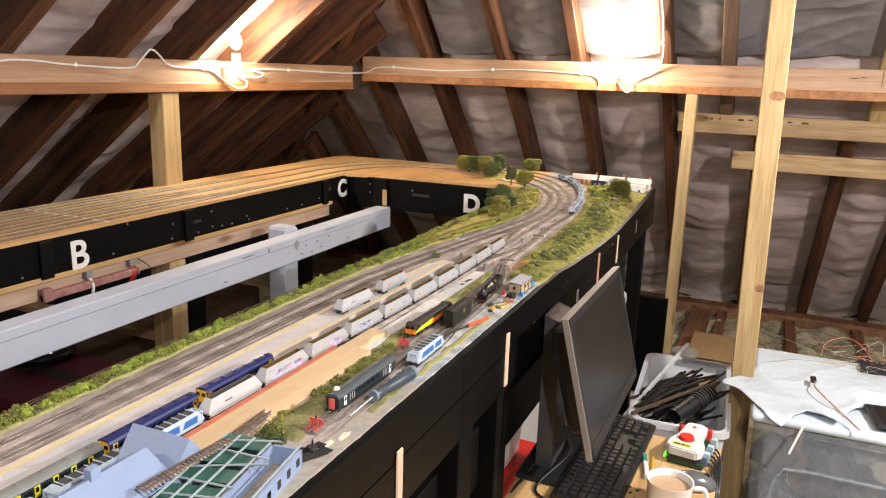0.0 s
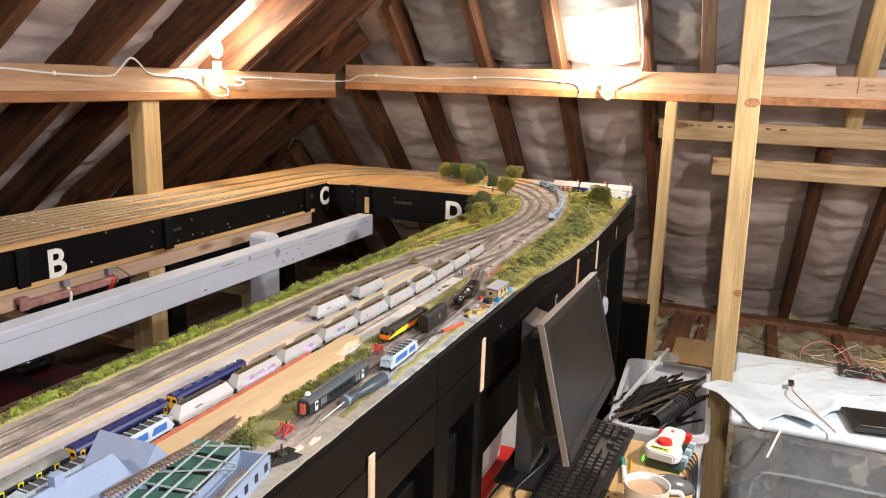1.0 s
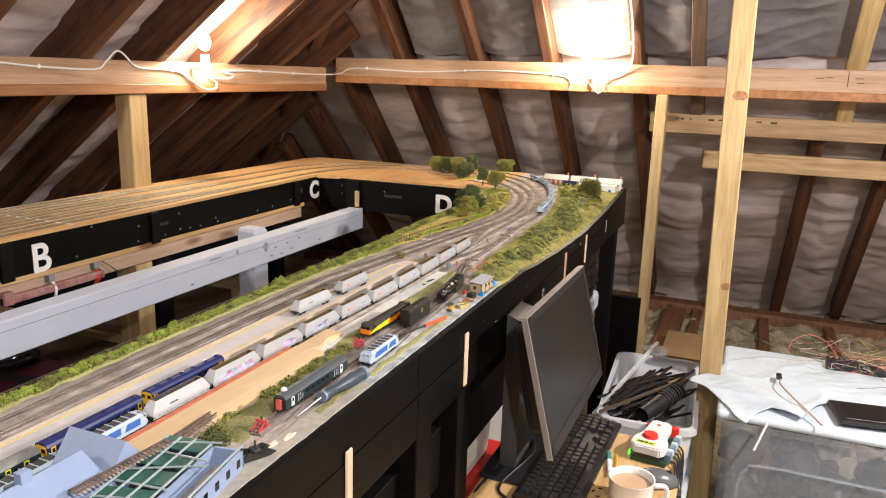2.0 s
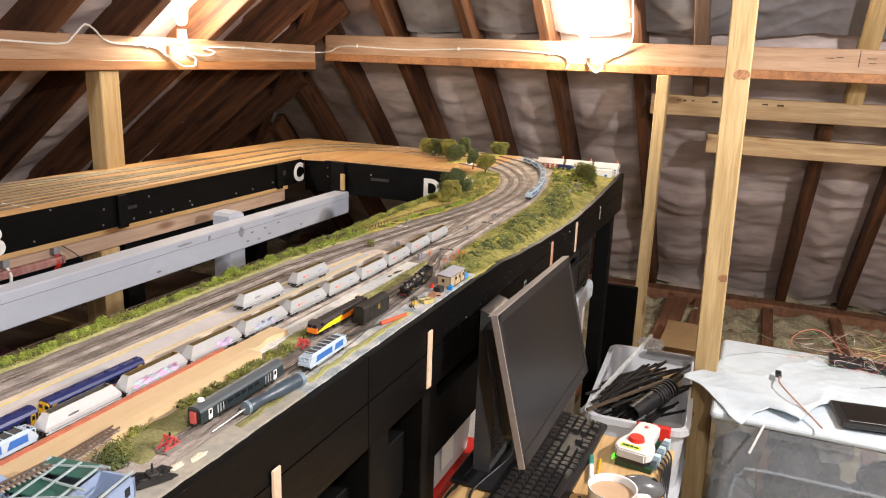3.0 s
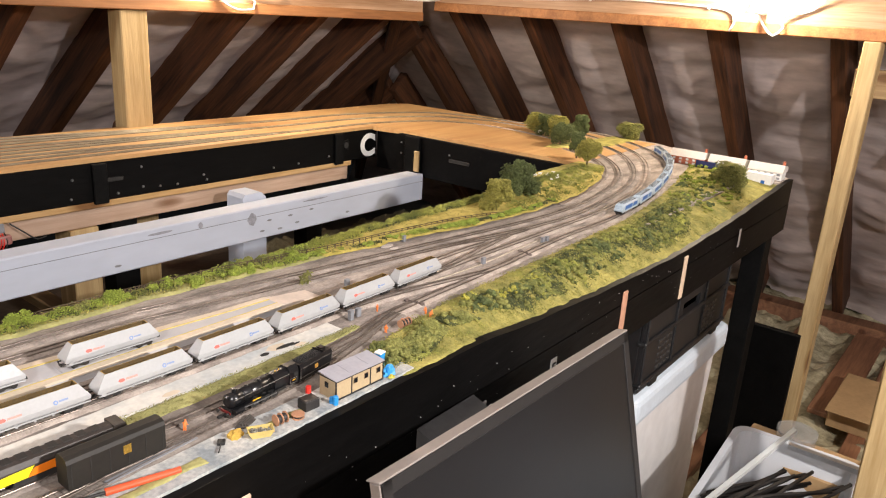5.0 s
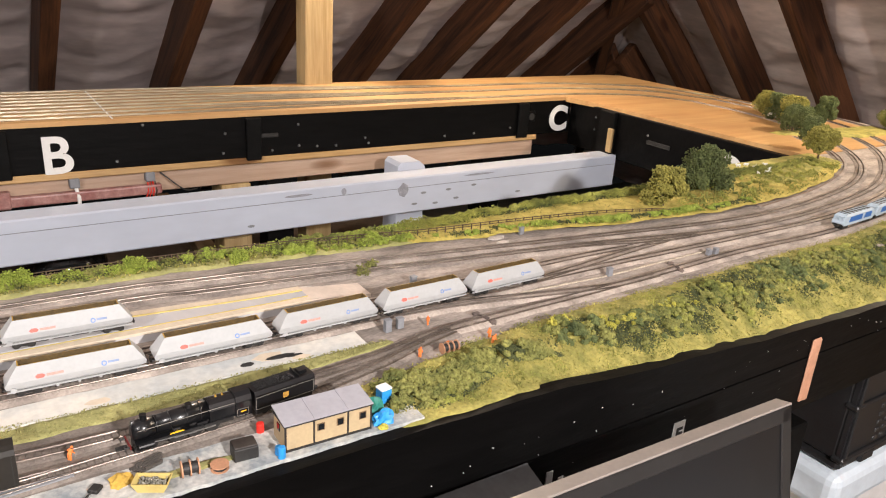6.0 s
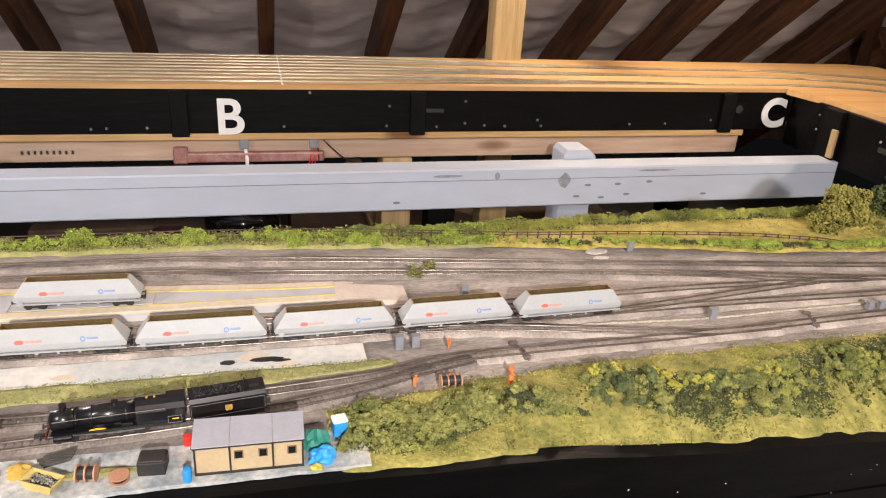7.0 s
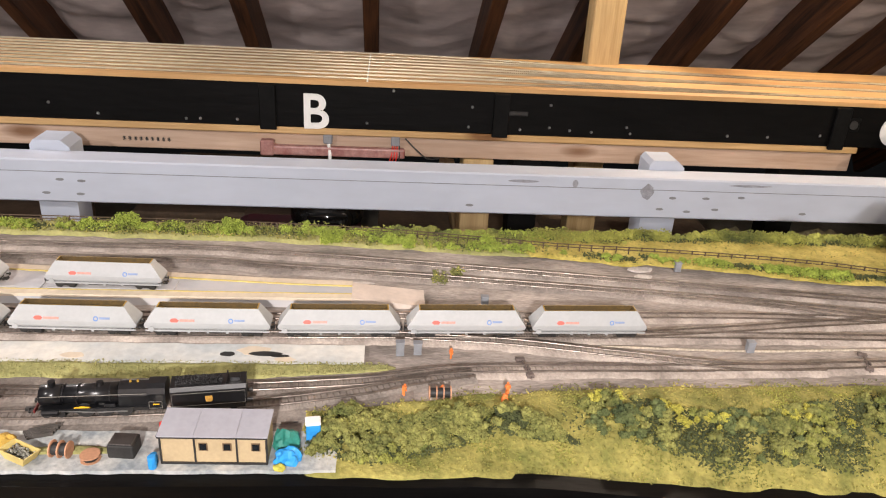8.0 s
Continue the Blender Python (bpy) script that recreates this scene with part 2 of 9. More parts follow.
def felt_sheet(name, along0, along1, rafters, place, z0, z1, material, trim, label, depth=0.095):
    """Sagging felt behind the rafters, as a fine sheet; trim(u, z) tells where the slope ends at the hip."""
    nu, nv = 250, 190
    verts, faces = [], []
    for j in range(nv + 1):
        z = z0 + (z1 - z0) * j / nv
        a0, a1 = trim(along0, along1, z)
        for i in range(nu + 1):
            u = a0 + (a1 - a0) * i / nu
            near = min(abs(u - r) for r in rafters)
            sag = 0.030 * min(1, near / 0.15) ** 0.7
            w = noise.fractal(Vector((u * 2.3, z * 5.5, 1.7)), 1.0, 2.0, 4) * 0.030 + abs(noise.noise(Vector((u * 1.2 + 3, z * 13, 0.3)))) * 0.012
            bend = 0.5 * noise.noise(Vector((u * 1.6, z * 1.6, 8.0)))
            crease = (1 - abs(noise.noise(Vector((u * 2.4 + bend, (z + 0.25 * bend) * 10, 4.0))))) ** 7 * 0.009
            crease += (1 - abs(noise.noise(Vector((u * 6 + bend, (z - 0.3 * bend) * 15, 14.0))))) ** 10 * 0.004
            w += crease
            lap = 0.012 * ((z * 1.35 + 0.12 * noise.noise(Vector((u * 0.7, z, 5)))) % 1.0)
            verts.append(place(u, z, depth + 0.012 - sag - w * min(1, near / 0.08) - lap))
    for j in range(nv):
        for i in range(nu):
            a = j * (nu + 1) + i
            faces.append((a, a + 1, a + nu + 2, a + nu + 1))
    ob = new(name, from_lists(name, verts, faces, material, True))
    return tagged(ob, label, "roof lining", kind="structure")


LEFT_RAFTERS = [-2.35, -1.95, -1.55, -1.15, -0.76, -0.37, 0.02, 0.41, 0.81, 1.143, 1.56, 1.965, 2.30, 2.706, 3.06, 3.42, 3.78, 4.12]
FAR_RAFTERS = [-2.65, -2.29, -1.93, -1.568, -1.172, -0.812, -0.42, -0.06, 0.36, 0.665, 1.06, 1.46, 1.86]
nl, nf = math.hypot(1, LS), math.hypot(1, FS)
felt_sheet("roof_lining_west", -2.7, 4.4, LEFT_RAFTERS, lambda u, z, d: (hip_x(z) - d * LS / nl, u, z + d / nl), 0.2, RIDGE, FELT,
           lambda a, b, z: (a, hip_y(z) + 0.1), "grey-brown wrinkled roofing felt hanging behind the rafters", 0.14)
felt_sheet("roof_lining_north", -2.2, 2.2, FAR_RAFTERS, lambda u, z, d: (u, hip_y(z) + d * FS / nf, z + d / nf), FLOOR - 0.1, RIDGE, FELT,
           lambda a, b, z: (hip_x(z) - 0.1, b), "grey-brown wrinkled roofing felt hanging behind the rafters", 0.135)
felt_sheet("roof_lining_upper", -1.50, 2.2, FAR_RAFTERS, lambda u, z, d: (u, hip_y(z) + (d - 0.055) * FS / nf, z + (d - 0.055) / nf), 1.525, RIDGE, FELT2,
           lambda a, b, z: (max(a, hip_x(z) + 0.1), b), "smooth dark grey upper felt lapped over the lower sheet", 0.135)


def rafter(name, p, q, width, depth, side, material, label):
    """A sloping timber from p to q (middle of its lower face), width along side."""
    p, q, s = Vector(p), Vector(q), Vector(side).normalized()
    d = (q - p)
    up = s.cross(d).normalized()
    up = up if up.z > 0 else -up
    m = Matrix((s, up, d.normalized())).transposed().to_4x4()
    bm = bmesh.new()
    box(bm, -width / 2, width / 2, 0, depth, 0, d.length, 0.003)
    ob = new(name, mesh_of(bm, name, material))
    ob.matrix_basis = Matrix.Translation(p) @ m
    return tagged(ob, label, "rafter", "roof rafters")


for y in LEFT_RAFTERS:
    top = min(RIDGE, LZ + 2.2) if y < 1.6 else FZ - FS * (y - FY) + 0.02
    z0 = 0.25
    rafter("rafter", (hip_x(z0), y, z0), (hip_x(top), y, top), 0.05, 0.145, (0, 1, 0), RAFTER, "old brown sawn timber roof rafter")
for x in FAR_RAFTERS:
    top = min(RIDGE, lz(x) + 0.02)
    if abs(x + 0.06) < 0.01:
        rafter("rafter", (-0.168, hip_y(1.255), 1.255), (-0.168, hip_y(top), top), 0.055, 0.135, (1, 0, 0), RAFTER_OLD, "old grey-brown rafter cut short over the cross timber")
        rafter("rafter", (-0.012, hip_y(FLOOR), FLOOR), (-0.012, hip_y(1.235), 1.235), 0.055, 0.135, (1, 0, 0), RAFTER, "old brown lower rafter under the cross timber")
        continue
    if abs(x - 0.36) < 0.01:
        rafter("rafter", (0.430, hip_y(1.257), 1.257), (0.430, hip_y(top), top), 0.062, 0.12, (1, 0, 0), PINE_Z, "new pale timber rafter standing on the cross timber")
        rafter("rafter", (0.335, hip_y(FLOOR), FLOOR), (0.37, hip_y(1.225), 1.225), 0.055, 0.135, (1, 0, 0), RAFTER, "old brown lower rafter under the cross timber")
        continue
    z0 = FLOOR
    rafter("rafter", (x, hip_y(z0), z0), (x, hip_y(top), top), 0.048, 0.135, (1, 0, 0), RAFTER, "old brown sawn timber roof rafter")
rafter("hip_rafter", (hip_x(0.25) + 0.03, hip_y(0.25) - 0.03, 0.22), (hip_x(2.6) + 0.03, hip_y(2.6) - 0.03, 2.57), 0.05, 0.14, (1, 1, 0), RAFTER, "old brown hip rafter in the roof corner")


def beam(name, x0, x1, y0, y1, z0, z1, material, label, category="beam", bevel=0.003, kind=""):
    bm = bmesh.new()
    c = Vector(((x0 + x1) / 2, (y0 + y1) / 2, z0))
    box(bm, x0 - c.x, x1 - c.x, y0 - c.y, y1 - c.y, 0, z1 - z0, bevel)
    ob = solid(name, bm, material, label, category, kind)
    ob.location = c
    return ob


pw = beam("purlin", -2.06, -1.945, -2.6, 3.455, 1.402, 1.485, RAFTER_Y, "old sawn purlin carrying the rafters")
pn = beam("purlin", -1.90, 2.2, 3.47, 3.60, 1.445, 1.535, RAFTER_X, "old sawn purlin carrying the rafters")
# Separate strip under each purlin, more orange than the face above.
ARRIS = wood("orange_arris", (0.42, 0.19, 0.07), (0.24, 0.10, 0.035), axis=1, knots=False)
bm = bmesh.new()
box(bm, -0.055, 0.0600, -3.03, 3.03, -0.032, 0.003, 0.003)
part("lower_edge", bm, ARRIS, pw, "orange-brown lower edge strip")
bm = bmesh.new()
box(bm, -2.05, 2.05, -0.0675, 0.06, -0.032, 0.003, 0.003)
part("lower_edge", bm, ARRIS, pn, "orange-brown lower edge strip")
beam("purlin_post", -2.015, -1.947, 2.142, 2.225, FLOOR, 1.368, PINE_Z, "new pale square timber post under the purlin", "post")
beam("prop_post", -0.318, -0.272, 3.45, 3.52, FLOOR, 1.413, PINE_Z, "new slim timber prop under the far purlin", "post")
prop = beam("prop_post", 0.003, 0.068, 2.42, 2.47, FLOOR, 2.2, PINE_Z, "new pale timber prop with knots", "post")
prop.location.x += 0.0167
prop.rotation_euler = (0, -0.0215, 0)
KNOT = wood("knot_wood", (0.40, 0.20, 0.09), (0.22, 0.10, 0.045), axis=1, scale=30, knots=False)
for x, z, w, h in ((0.047, 1.438, 0.021, 0.013), (0.058, 0.878, 0.013, 0.011), (0.012, 0.45, 0.008, 0.010)):
    bm = bmesh.new()
    prism(bm, [(min(0.067, max(0.004, x + w * math.cos(a / 16 * math.tau))) - 0.0355, z - FLOOR + h * math.sin(a / 16 * math.tau) * (1 + 0.15 * math.sin(3 * a))) for a in range(16)], "xz", -0.0262, -0.0225)
    part("knot", bm, KNOT, prop, "dark brown knot")
beam("cross_timber", -0.37, 2.2, 3.72, 3.765, 1.240, 1.328, PINE_X, "pale cross timber fixed to the rafters")
beam("cross_timber", -0.125, 2.2, 3.86, 3.915, 1.072, 1.157, PINE_X, "pale square cross timber below the purlin")

# closing surfaces
bm = bmesh.new()
box(bm, -3.9, 2.6, -3.0, 6.2, FLOOR - 0.25, FLOOR - 0.2)
solid("floor", bm, mat("ceiling_board", (0.30, 0.27, 0.22), 0.9, 0.2, 6), "board under the loft joists", "floor", "structure")
# Unseen wall closing the east, kept pale to bounce fill light.
bm = bmesh.new()
box(bm, 2.3, 2.36, -3.0, 6.2, FLOOR - 0.2, 3.2)
solid("wall_east", bm, FELT, "unseen felt loft wall, made pale to bounce fill light", "wall", "structure")
bm = bmesh.new()
box(bm, -3.9, 2.36, -2.76, -2.70, FLOOR - 0.2, 3.2)
solid("wall_south", bm, FELT2, "plain dark loft wall", "wall", "structure")
bm = bmesh.new()
box(bm, -0.6, 2.36, -3.0, 3.0, RIDGE - 0.02, RIDGE + 0.04)
solid("ceiling", bm, FELT2, "dark lining along the loft ridge", "ceiling", "structure")

# ---- staging boards behind ----
SX0, SX1 = -1.975, -1.612


def plank(name, x0, x1, y0, y1, z0, z1, material, parent, label="", bevel=0.002):
    bm = bmesh.new()
    box(bm, x0, x1, y0, y1, z0, z1, bevel)
    return part(name, bm, material, parent, label)


staging = thing("storage_baseboard", "plywood storage baseboard with black painted edge", "baseboard")
bm = bmesh.new()
prism(bm, [(SX0, -0.6), (SX1, -0.6), (SX1, 2.82), (-1.50, 2.845), (-0.86, 2.86), (-0.86, 3.40), (-1.94, 3.38), (SX0, 3.30)], "xy", TOP - 0.014, TOP)
part("deck", bm, PLY, staging, "bare plywood deck")
plank("front_board", SX1 - 0.018, SX1 + 0.002, -0.6, 2.84, 0.935, TOP - 0.010, BLACK, staging, "black painted edge board")
plank("bottom_lip", SX1 - 0.03, SX1 + 0.004, -0.6, 2.72, 0.920, 0.935, PINE_Y, staging, "bare timber lip")
plank("rail", SX1 - 0.06, SX1 - 0.012, -0.6, 2.72, 0.872, 0.918, PINK_Y, staging, "pinkish bare timber rail")
plank("end_board", SX1 + 0.002, -0.86, 2.842, 2.862, 0.90, TOP - 0.010, BLACK, staging, "black painted edge board")
for y in (-0.35, 0.66, 1.36, 1.87, 2.66):
    plank("joint_strap", SX1 + 0.002, SX1 + 0.012, y - 0.018, y + 0.018, 0.93, TOP - 0.012, BLACK2, staging, "black strap")

plank("leg", -1.70, -1.62, 1.795, 1.865, FLOOR - 0.2, 0.871, PINE_Z, staging, "bare timber leg")
plank("leg", -1.70, -1.62, 0.18, 0.25, FLOOR - 0.2, 0.871, PINE_Z, staging, "bare timber leg")

bm = bmesh.new()
box(bm, SX1 - 0.008, SX1 + 0.010, 1.34, 1.66, 0.872, 0.894, 0.004, 2)
box(bm, SX1 - 0.010, SX1 + 0.012, 1.34, 1.37, 0.870, 0.905, 0.003)
part("red_rail", bm, mat("faded_red_plastic", (0.34, 0.10, 0.09), 0.4, 0.3, 30, second=(0.5, 0.3, 0.27)), staging, "faded red plastic strip")

# grey beam across the well
beam("grey_beam", -1.460, -1.400, -1.6, 2.842, 0.826, 0.913, GREYPAINT, "grey painted timber tie beam with a groove")

# ---- layout boards ----
layout = thing("layout_baseboard", "model railway baseboard with black painted edge", "baseboard")
for y in (1.395, 1.197, -0.1, 3.145):
    plank("leg", FX - 0.062, FX - 0.006, y - 0.032, y + 0.032, FLOOR - 0.2, 0.892, BLACK2, layout, "black painted leg")
    plank("leg", -0.785, -0.73, y - 0.032, y + 0.032, FLOOR - 0.2, 0.92, BLACK2, layout, "black painted leg")

# ---- layout materials ----
BALLAST = mat("ballast", (0.27, 0.23, 0.205), 0.95, 0.3, 24, bump=0.0008, fine=18, second=(0.47, 0.405, 0.355), amount=0.36)
SANDY = mat("sandy_ballast", (0.36, 0.305, 0.265), 0.95, 0.3, 24, bump=0.0010, fine=18, second=(0.60, 0.515, 0.45), amount=0.36)
RAILM = mat("rail_steel", (0.20, 0.165, 0.14), 0.34, 0.4, 30, metal=0.6)
RAILS = mat("storage_rail", (0.42, 0.37, 0.27), 0.34, 0.3, 30, metal=0.8)
RAILRUST = mat("rail_rusty", (0.20, 0.13, 0.09), 0.55, 0.3, 40, metal=0.4)
EARTH = mat("dark_yard_earth", (0.20, 0.17, 0.148), 0.95, 0.3, 24, bump=0.0008, fine=18, second=(0.33, 0.285, 0.25), amount=0.36)
SLEEPER = mat("sleeper", (0.30, 0.255, 0.22), 0.92, 0.35, 40, hue=0.3)
GRASS = mat("static_grass", (0.27, 0.285, 0.065), 0.95, 0.28, 38, bump=0.0025, fine=7, second=(0.58, 0.50, 0.14), amount=0.40, hue=0.22)
GRASS2 = mat("green_grass", (0.32, 0.33, 0.12), 0.95, 0.25, 26, bump=0.002, fine=9, second=(0.48, 0.45, 0.18), hue=0.22)
LEAF_B = mat("bank_foliage", (0.17, 0.20, 0.045), 0.9, 0.3, 24, second=(0.43, 0.43, 0.09), amount=0.30, hue=0.2)
# Undergrowth green darkened to paint the shade between foliage lumps.
LEAF_SHADE = mat("shade_painted_undergrowth", (0.05, 0.068, 0.022), 0.9, 0.3, 60, second=(0.12, 0.135, 0.045), hue=0.2)
LEAF_D = mat("dark_foliage", (0.075, 0.11, 0.038), 0.9, 0.3, 60, second=(0.19, 0.22, 0.07), hue=0.17)
LEAF_M = mat("olive_foliage", (0.145, 0.175, 0.042), 0.9, 0.35, 60, second=(0.37, 0.36, 0.10), hue=0.22, amount=0.4)
LEAF_L = mat("bright_foliage", (0.26, 0.37, 0.045), 0.9, 0.35, 60, second=(0.47, 0.55, 0.09), hue=0.2)
LEAF_Y = mat("yellow_foliage", (0.46, 0.44, 0.06), 0.9, 0.3, 60, second=(0.60, 0.55, 0.10), hue=0.3)
LEAF_T = mat("fluffy_olive_foliage", (0.25, 0.245, 0.05), 0.9, 0.3, 60, second=(0.46, 0.41, 0.09), hue=0.2)
MEADOW = mat("dry_meadow", (0.46, 0.385, 0.068), 0.95, 0.28, 34, bump=0.0025, fine=9, second=(0.66, 0.53, 0.14), hue=0.2, amount=0.36)
BARK = mat("twig_brown", (0.09, 0.06, 0.035), 0.9, 0.3, 80)
CONC = mat("pale_concrete", (0.60, 0.635, 0.64), 0.85, 0.16, 18, second=(0.76, 0.73, 0.66), bump=0.0005, amount=0.30, fine=9)
PLATFORM = mat("platform_card", (0.46, 0.475, 0.51), 0.8, 0.10, 9, second=(0.60, 0.555, 0.53), amount=0.3)
CREAM = mat("cream_edge", (0.66, 0.56, 0.43), 0.75, 0.12, 30)
YELLOWLINE = mat("yellow_line", (0.62, 0.50, 0.16), 0.7, 0.15, 60)
BALSA = wood("balsa", (0.74, 0.55, 0.32), (0.65, 0.46, 0.25), axis=1, scale=6, knots=False, rand=0.03)
REDBRICK = mat("red_edge", (0.56, 0.17, 0.09), 0.8, 0.25, 80)
WAGONW = mat("wagon_white", (0.385, 0.395, 0.40), 0.42, 0.06, 50, rand=0.05)
WAGONG = mat("wagon_grey", (0.46, 0.47, 0.48), 0.45, 0.08, 50)
WAGONB = mat("wagon_pale_blue", (0.42, 0.51, 0.59), 0.4, 0.06, 50)
DEEPBLUE = mat("wagon_deep_blue", (0.03, 0.13, 0.42), 0.4, 0.1, 50)
# Ochre darkened to hold the deep shadow inside the hopper.
HOPIN = mat("hopper_inside", (0.095, 0.056, 0.010), 0.7, 0.45, 70)
DARKIN = mat("hopper_inside_dark", (0.05, 0.05, 0.05), 0.8, 0.3, 70)
UNDER = mat("underframe_black", (0.022, 0.021, 0.02), 0.6, 0.4, 90)
LOGORED = mat("logo_red", (0.62, 0.13, 0.10), 0.5, 0.1, 90)
LOGOBLUE = mat("logo_blue", (0.12, 0.24, 0.56), 0.5, 0.1, 90)
LOGOPALE = mat("logo_pale_red", (0.62, 0.30, 0.25), 0.5, 0.2, 400)
LOGOBLUE2 = mat("logo_pale_blue", (0.22, 0.30, 0.50), 0.5, 0.2, 400)
NAVY = mat("navy_coach", (0.014, 0.021, 0.105), 0.35, 0.15, 40)
YEL = mat("yellow_paint", (0.75, 0.42, 0.02), 0.45, 0.1, 60)
YELG = mat("lime_yellow_paint", (0.78, 0.70, 0.02), 0.4, 0.06, 60)
ORANGE = mat("orange_paint", (0.80, 0.20, 0.01), 0.4, 0.06, 60)
GLASSD = mat("dark_window", (0.012, 0.014, 0.016), 0.12, 0.1, 60)
LOCOBLK = mat("loco_black", (0.0075, 0.0078, 0.009), 0.28, 0.35, 60)
LOCOGREY = mat("loco_dark_brown", (0.035, 0.028, 0.024), 0.5, 0.3, 50)
COACHGR = mat("coach_dark_green", (0.018, 0.028, 0.032), 0.42, 0.12, 50)
COACHRF = mat("coach_roof_grey", (0.065, 0.078, 0.088), 0.5, 0.1, 40)
PINKRED = mat("coral_red", (0.66, 0.12, 0.10), 0.55, 0.15, 70)
BEAMRED = mat("buffer_beam_red", (0.15, 0.012, 0.011), 0.5, 0.2, 80)
BUFRED = mat("buffer_stop_red", (0.52, 0.05, 0.045), 0.55, 0.2, 80)
STEEL = mat("bright_steel", (0.55, 0.55, 0.55), 0.3, 0.1, 60, metal=0.9)
HUTTAN = mat("hut_tan", (0.44, 0.34, 0.20), 0.75, 0.10, 60)
HUTROOF = mat("hut_roof", (0.34, 0.34, 0.38), 0.7, 0.08, 40)
BRIGHTBLUE = mat("bright_blue", (0.03, 0.30, 0.72), 0.45, 0.15, 70)
TEAL = mat("teal_sheet", (0.03, 0.24, 0.19), 0.6, 0.25, 90)
ORANGEVEST = mat("orange_vest", (0.80, 0.22, 0.05), 0.7, 0.15, 90)
GREYBOX = mat("grey_box", (0.23, 0.24, 0.26), 0.6, 0.15, 60)
COPPER = mat("drum_wood", (0.50, 0.26, 0.15), 0.7, 0.2, 70)
KITGREY = mat("kit_grey_green", (0.30, 0.37, 0.39), 0.5, 0.06, 40)
LILAC = mat("lilac_plastic", (0.25, 0.325, 0.48), 0.5, 0.05, 30)
KITGREEN = mat("kit_green", (0.03, 0.11, 0.085), 0.55, 0.15, 50)
MOSS = mat("mossy_ground", (0.17, 0.18, 0.06), 0.95, 0.3, 30, bump=0.002, fine=8, second=(0.34, 0.31, 0.13), hue=0.2)
HANDLE = mat("handle_slate", (0.042, 0.062, 0.085), 0.4, 0.15, 30)
HANDLE2 = mat("handle_grey", (0.16, 0.22, 0.27), 0.4, 0.1, 30)
RED = mat("red_plastic", (0.66, 0.03, 0.02), 0.35, 0.08, 40)
TRACKBED = mat("trackbed_tan", (0.30, 0.26, 0.23), 0.95, 0.32, 20, bump=0.0014, fine=16, stretch=(1.6, 0.5, 1), second=(0.56, 0.485, 0.43), amount=0.34)
PURPLE = mat("graffiti_purple", (0.50, 0.40, 0.62), 0.5, 0.3, 90)
LILACPAINT = mat("graffiti_lilac", (0.62, 0.50, 0.72), 0.5, 0.25, 90)
PINKPAINT = mat("graffiti_pink", (0.70, 0.42, 0.66), 0.5, 0.3, 90)
AQUA = mat("graffiti_aqua", (0.40, 0.56, 0.60), 0.5, 0.3, 90)

RTOP = TOP + 0.0022


def quick_mesh(name, verts, faces, material, smooth=False):
    """Mesh from arrays: verts (n, 3), faces (m, k)."""
    v, f = np.asarray(verts, dtype=np.float32), np.asarray(faces, dtype=np.int32)
    me = bpy.data.meshes.new(name)
    me.vertices.add(len(v))
    me.vertices.foreach_set("co", v.ravel())
    me.loops.add(f.size)
    me.loops.foreach_set("vertex_index", f.ravel())
    me.polygons.add(len(f))
    me.polygons.foreach_set("loop_start", np.arange(0, f.size, f.shape[1], dtype=np.int32))
    me.update(calc_edges=True)
    me.validate()
    for m in material if isinstance(material, (list, tuple)) else [material]:
        me.materials.append(m)
    if smooth:
        me.shade_smooth()
    return me


def boxes_along(pts, spacing, length, width, z0, z1, jitter=0.0):
    """Small cross boxes along a curve, as arrays."""
    rng = np.random.default_rng(3)
    vs, fs = [], []
    acc, n = 0.0, 0
    for a, b in zip(pts, pts[1:]):
        d = b - a
        ln = d.length
        t = d / ln
        s = Vector((-t.y, t.x, 0))
        while acc < ln:
            c = a + t * acc
            l2 = length / 2 * (1 + jitter * rng.uniform(-1, 1))
            for z in (z0, z1):
                for i, j in ((-1, -1), (1, -1), (1, 1), (-1, 1)):
                    p = c + s * (i * l2) + t * (j * width / 2)
                    vs.append((p.x, p.y, z))
            o = 8 * n
            fs += [(o + 4, o + 5, o + 6, o + 7), (o, o + 1, o + 5, o + 4), (o + 1, o + 2, o + 6, o + 5), (o + 2, o + 3, o + 7, o + 6), (o + 3, o, o + 4, o + 7)]
            n += 1
            acc += spacing
        acc -= ln
    return vs, fs


def ribbon(pts, off, half, z0, z1, wave=0.0):
    """A bar of constant section along a curve, at a sideways offset."""
    vs, fs = [], []
    for i, p in enumerate(pts):
        d = (pts[min(i + 1, len(pts) - 1)] - pts[max(i - 1, 0)]).normalized()
        s = Vector((-d.y, d.x, 0))
        w = wave * noise.noise(Vector((p.x * 60, p.y * 60, off * 90)))
        w2 = wave * noise.noise(Vector((p.x * 60, p.y * 60, off * 90 + 7)))
        a, b = p + s * (off - half - w), p + s * (off + half + w2)
        k = 0.84 if wave else 1.0
        m0, m1 = p + s * (off - half * k), p + s * (off + half * k)
        vs += [(a.x, a.y, z0), (m0.x, m0.y, z1), (m1.x, m1.y, z1), (b.x, b.y, z0)]
    for i in range(len(pts) - 1):
        o = 4 * i
        fs += [(o, o + 4, o + 5, o + 1), (o + 1, o + 5, o + 6, o + 2), (o + 2, o + 6, o + 7, o + 3)]
    return vs, fs


TRACKS = []


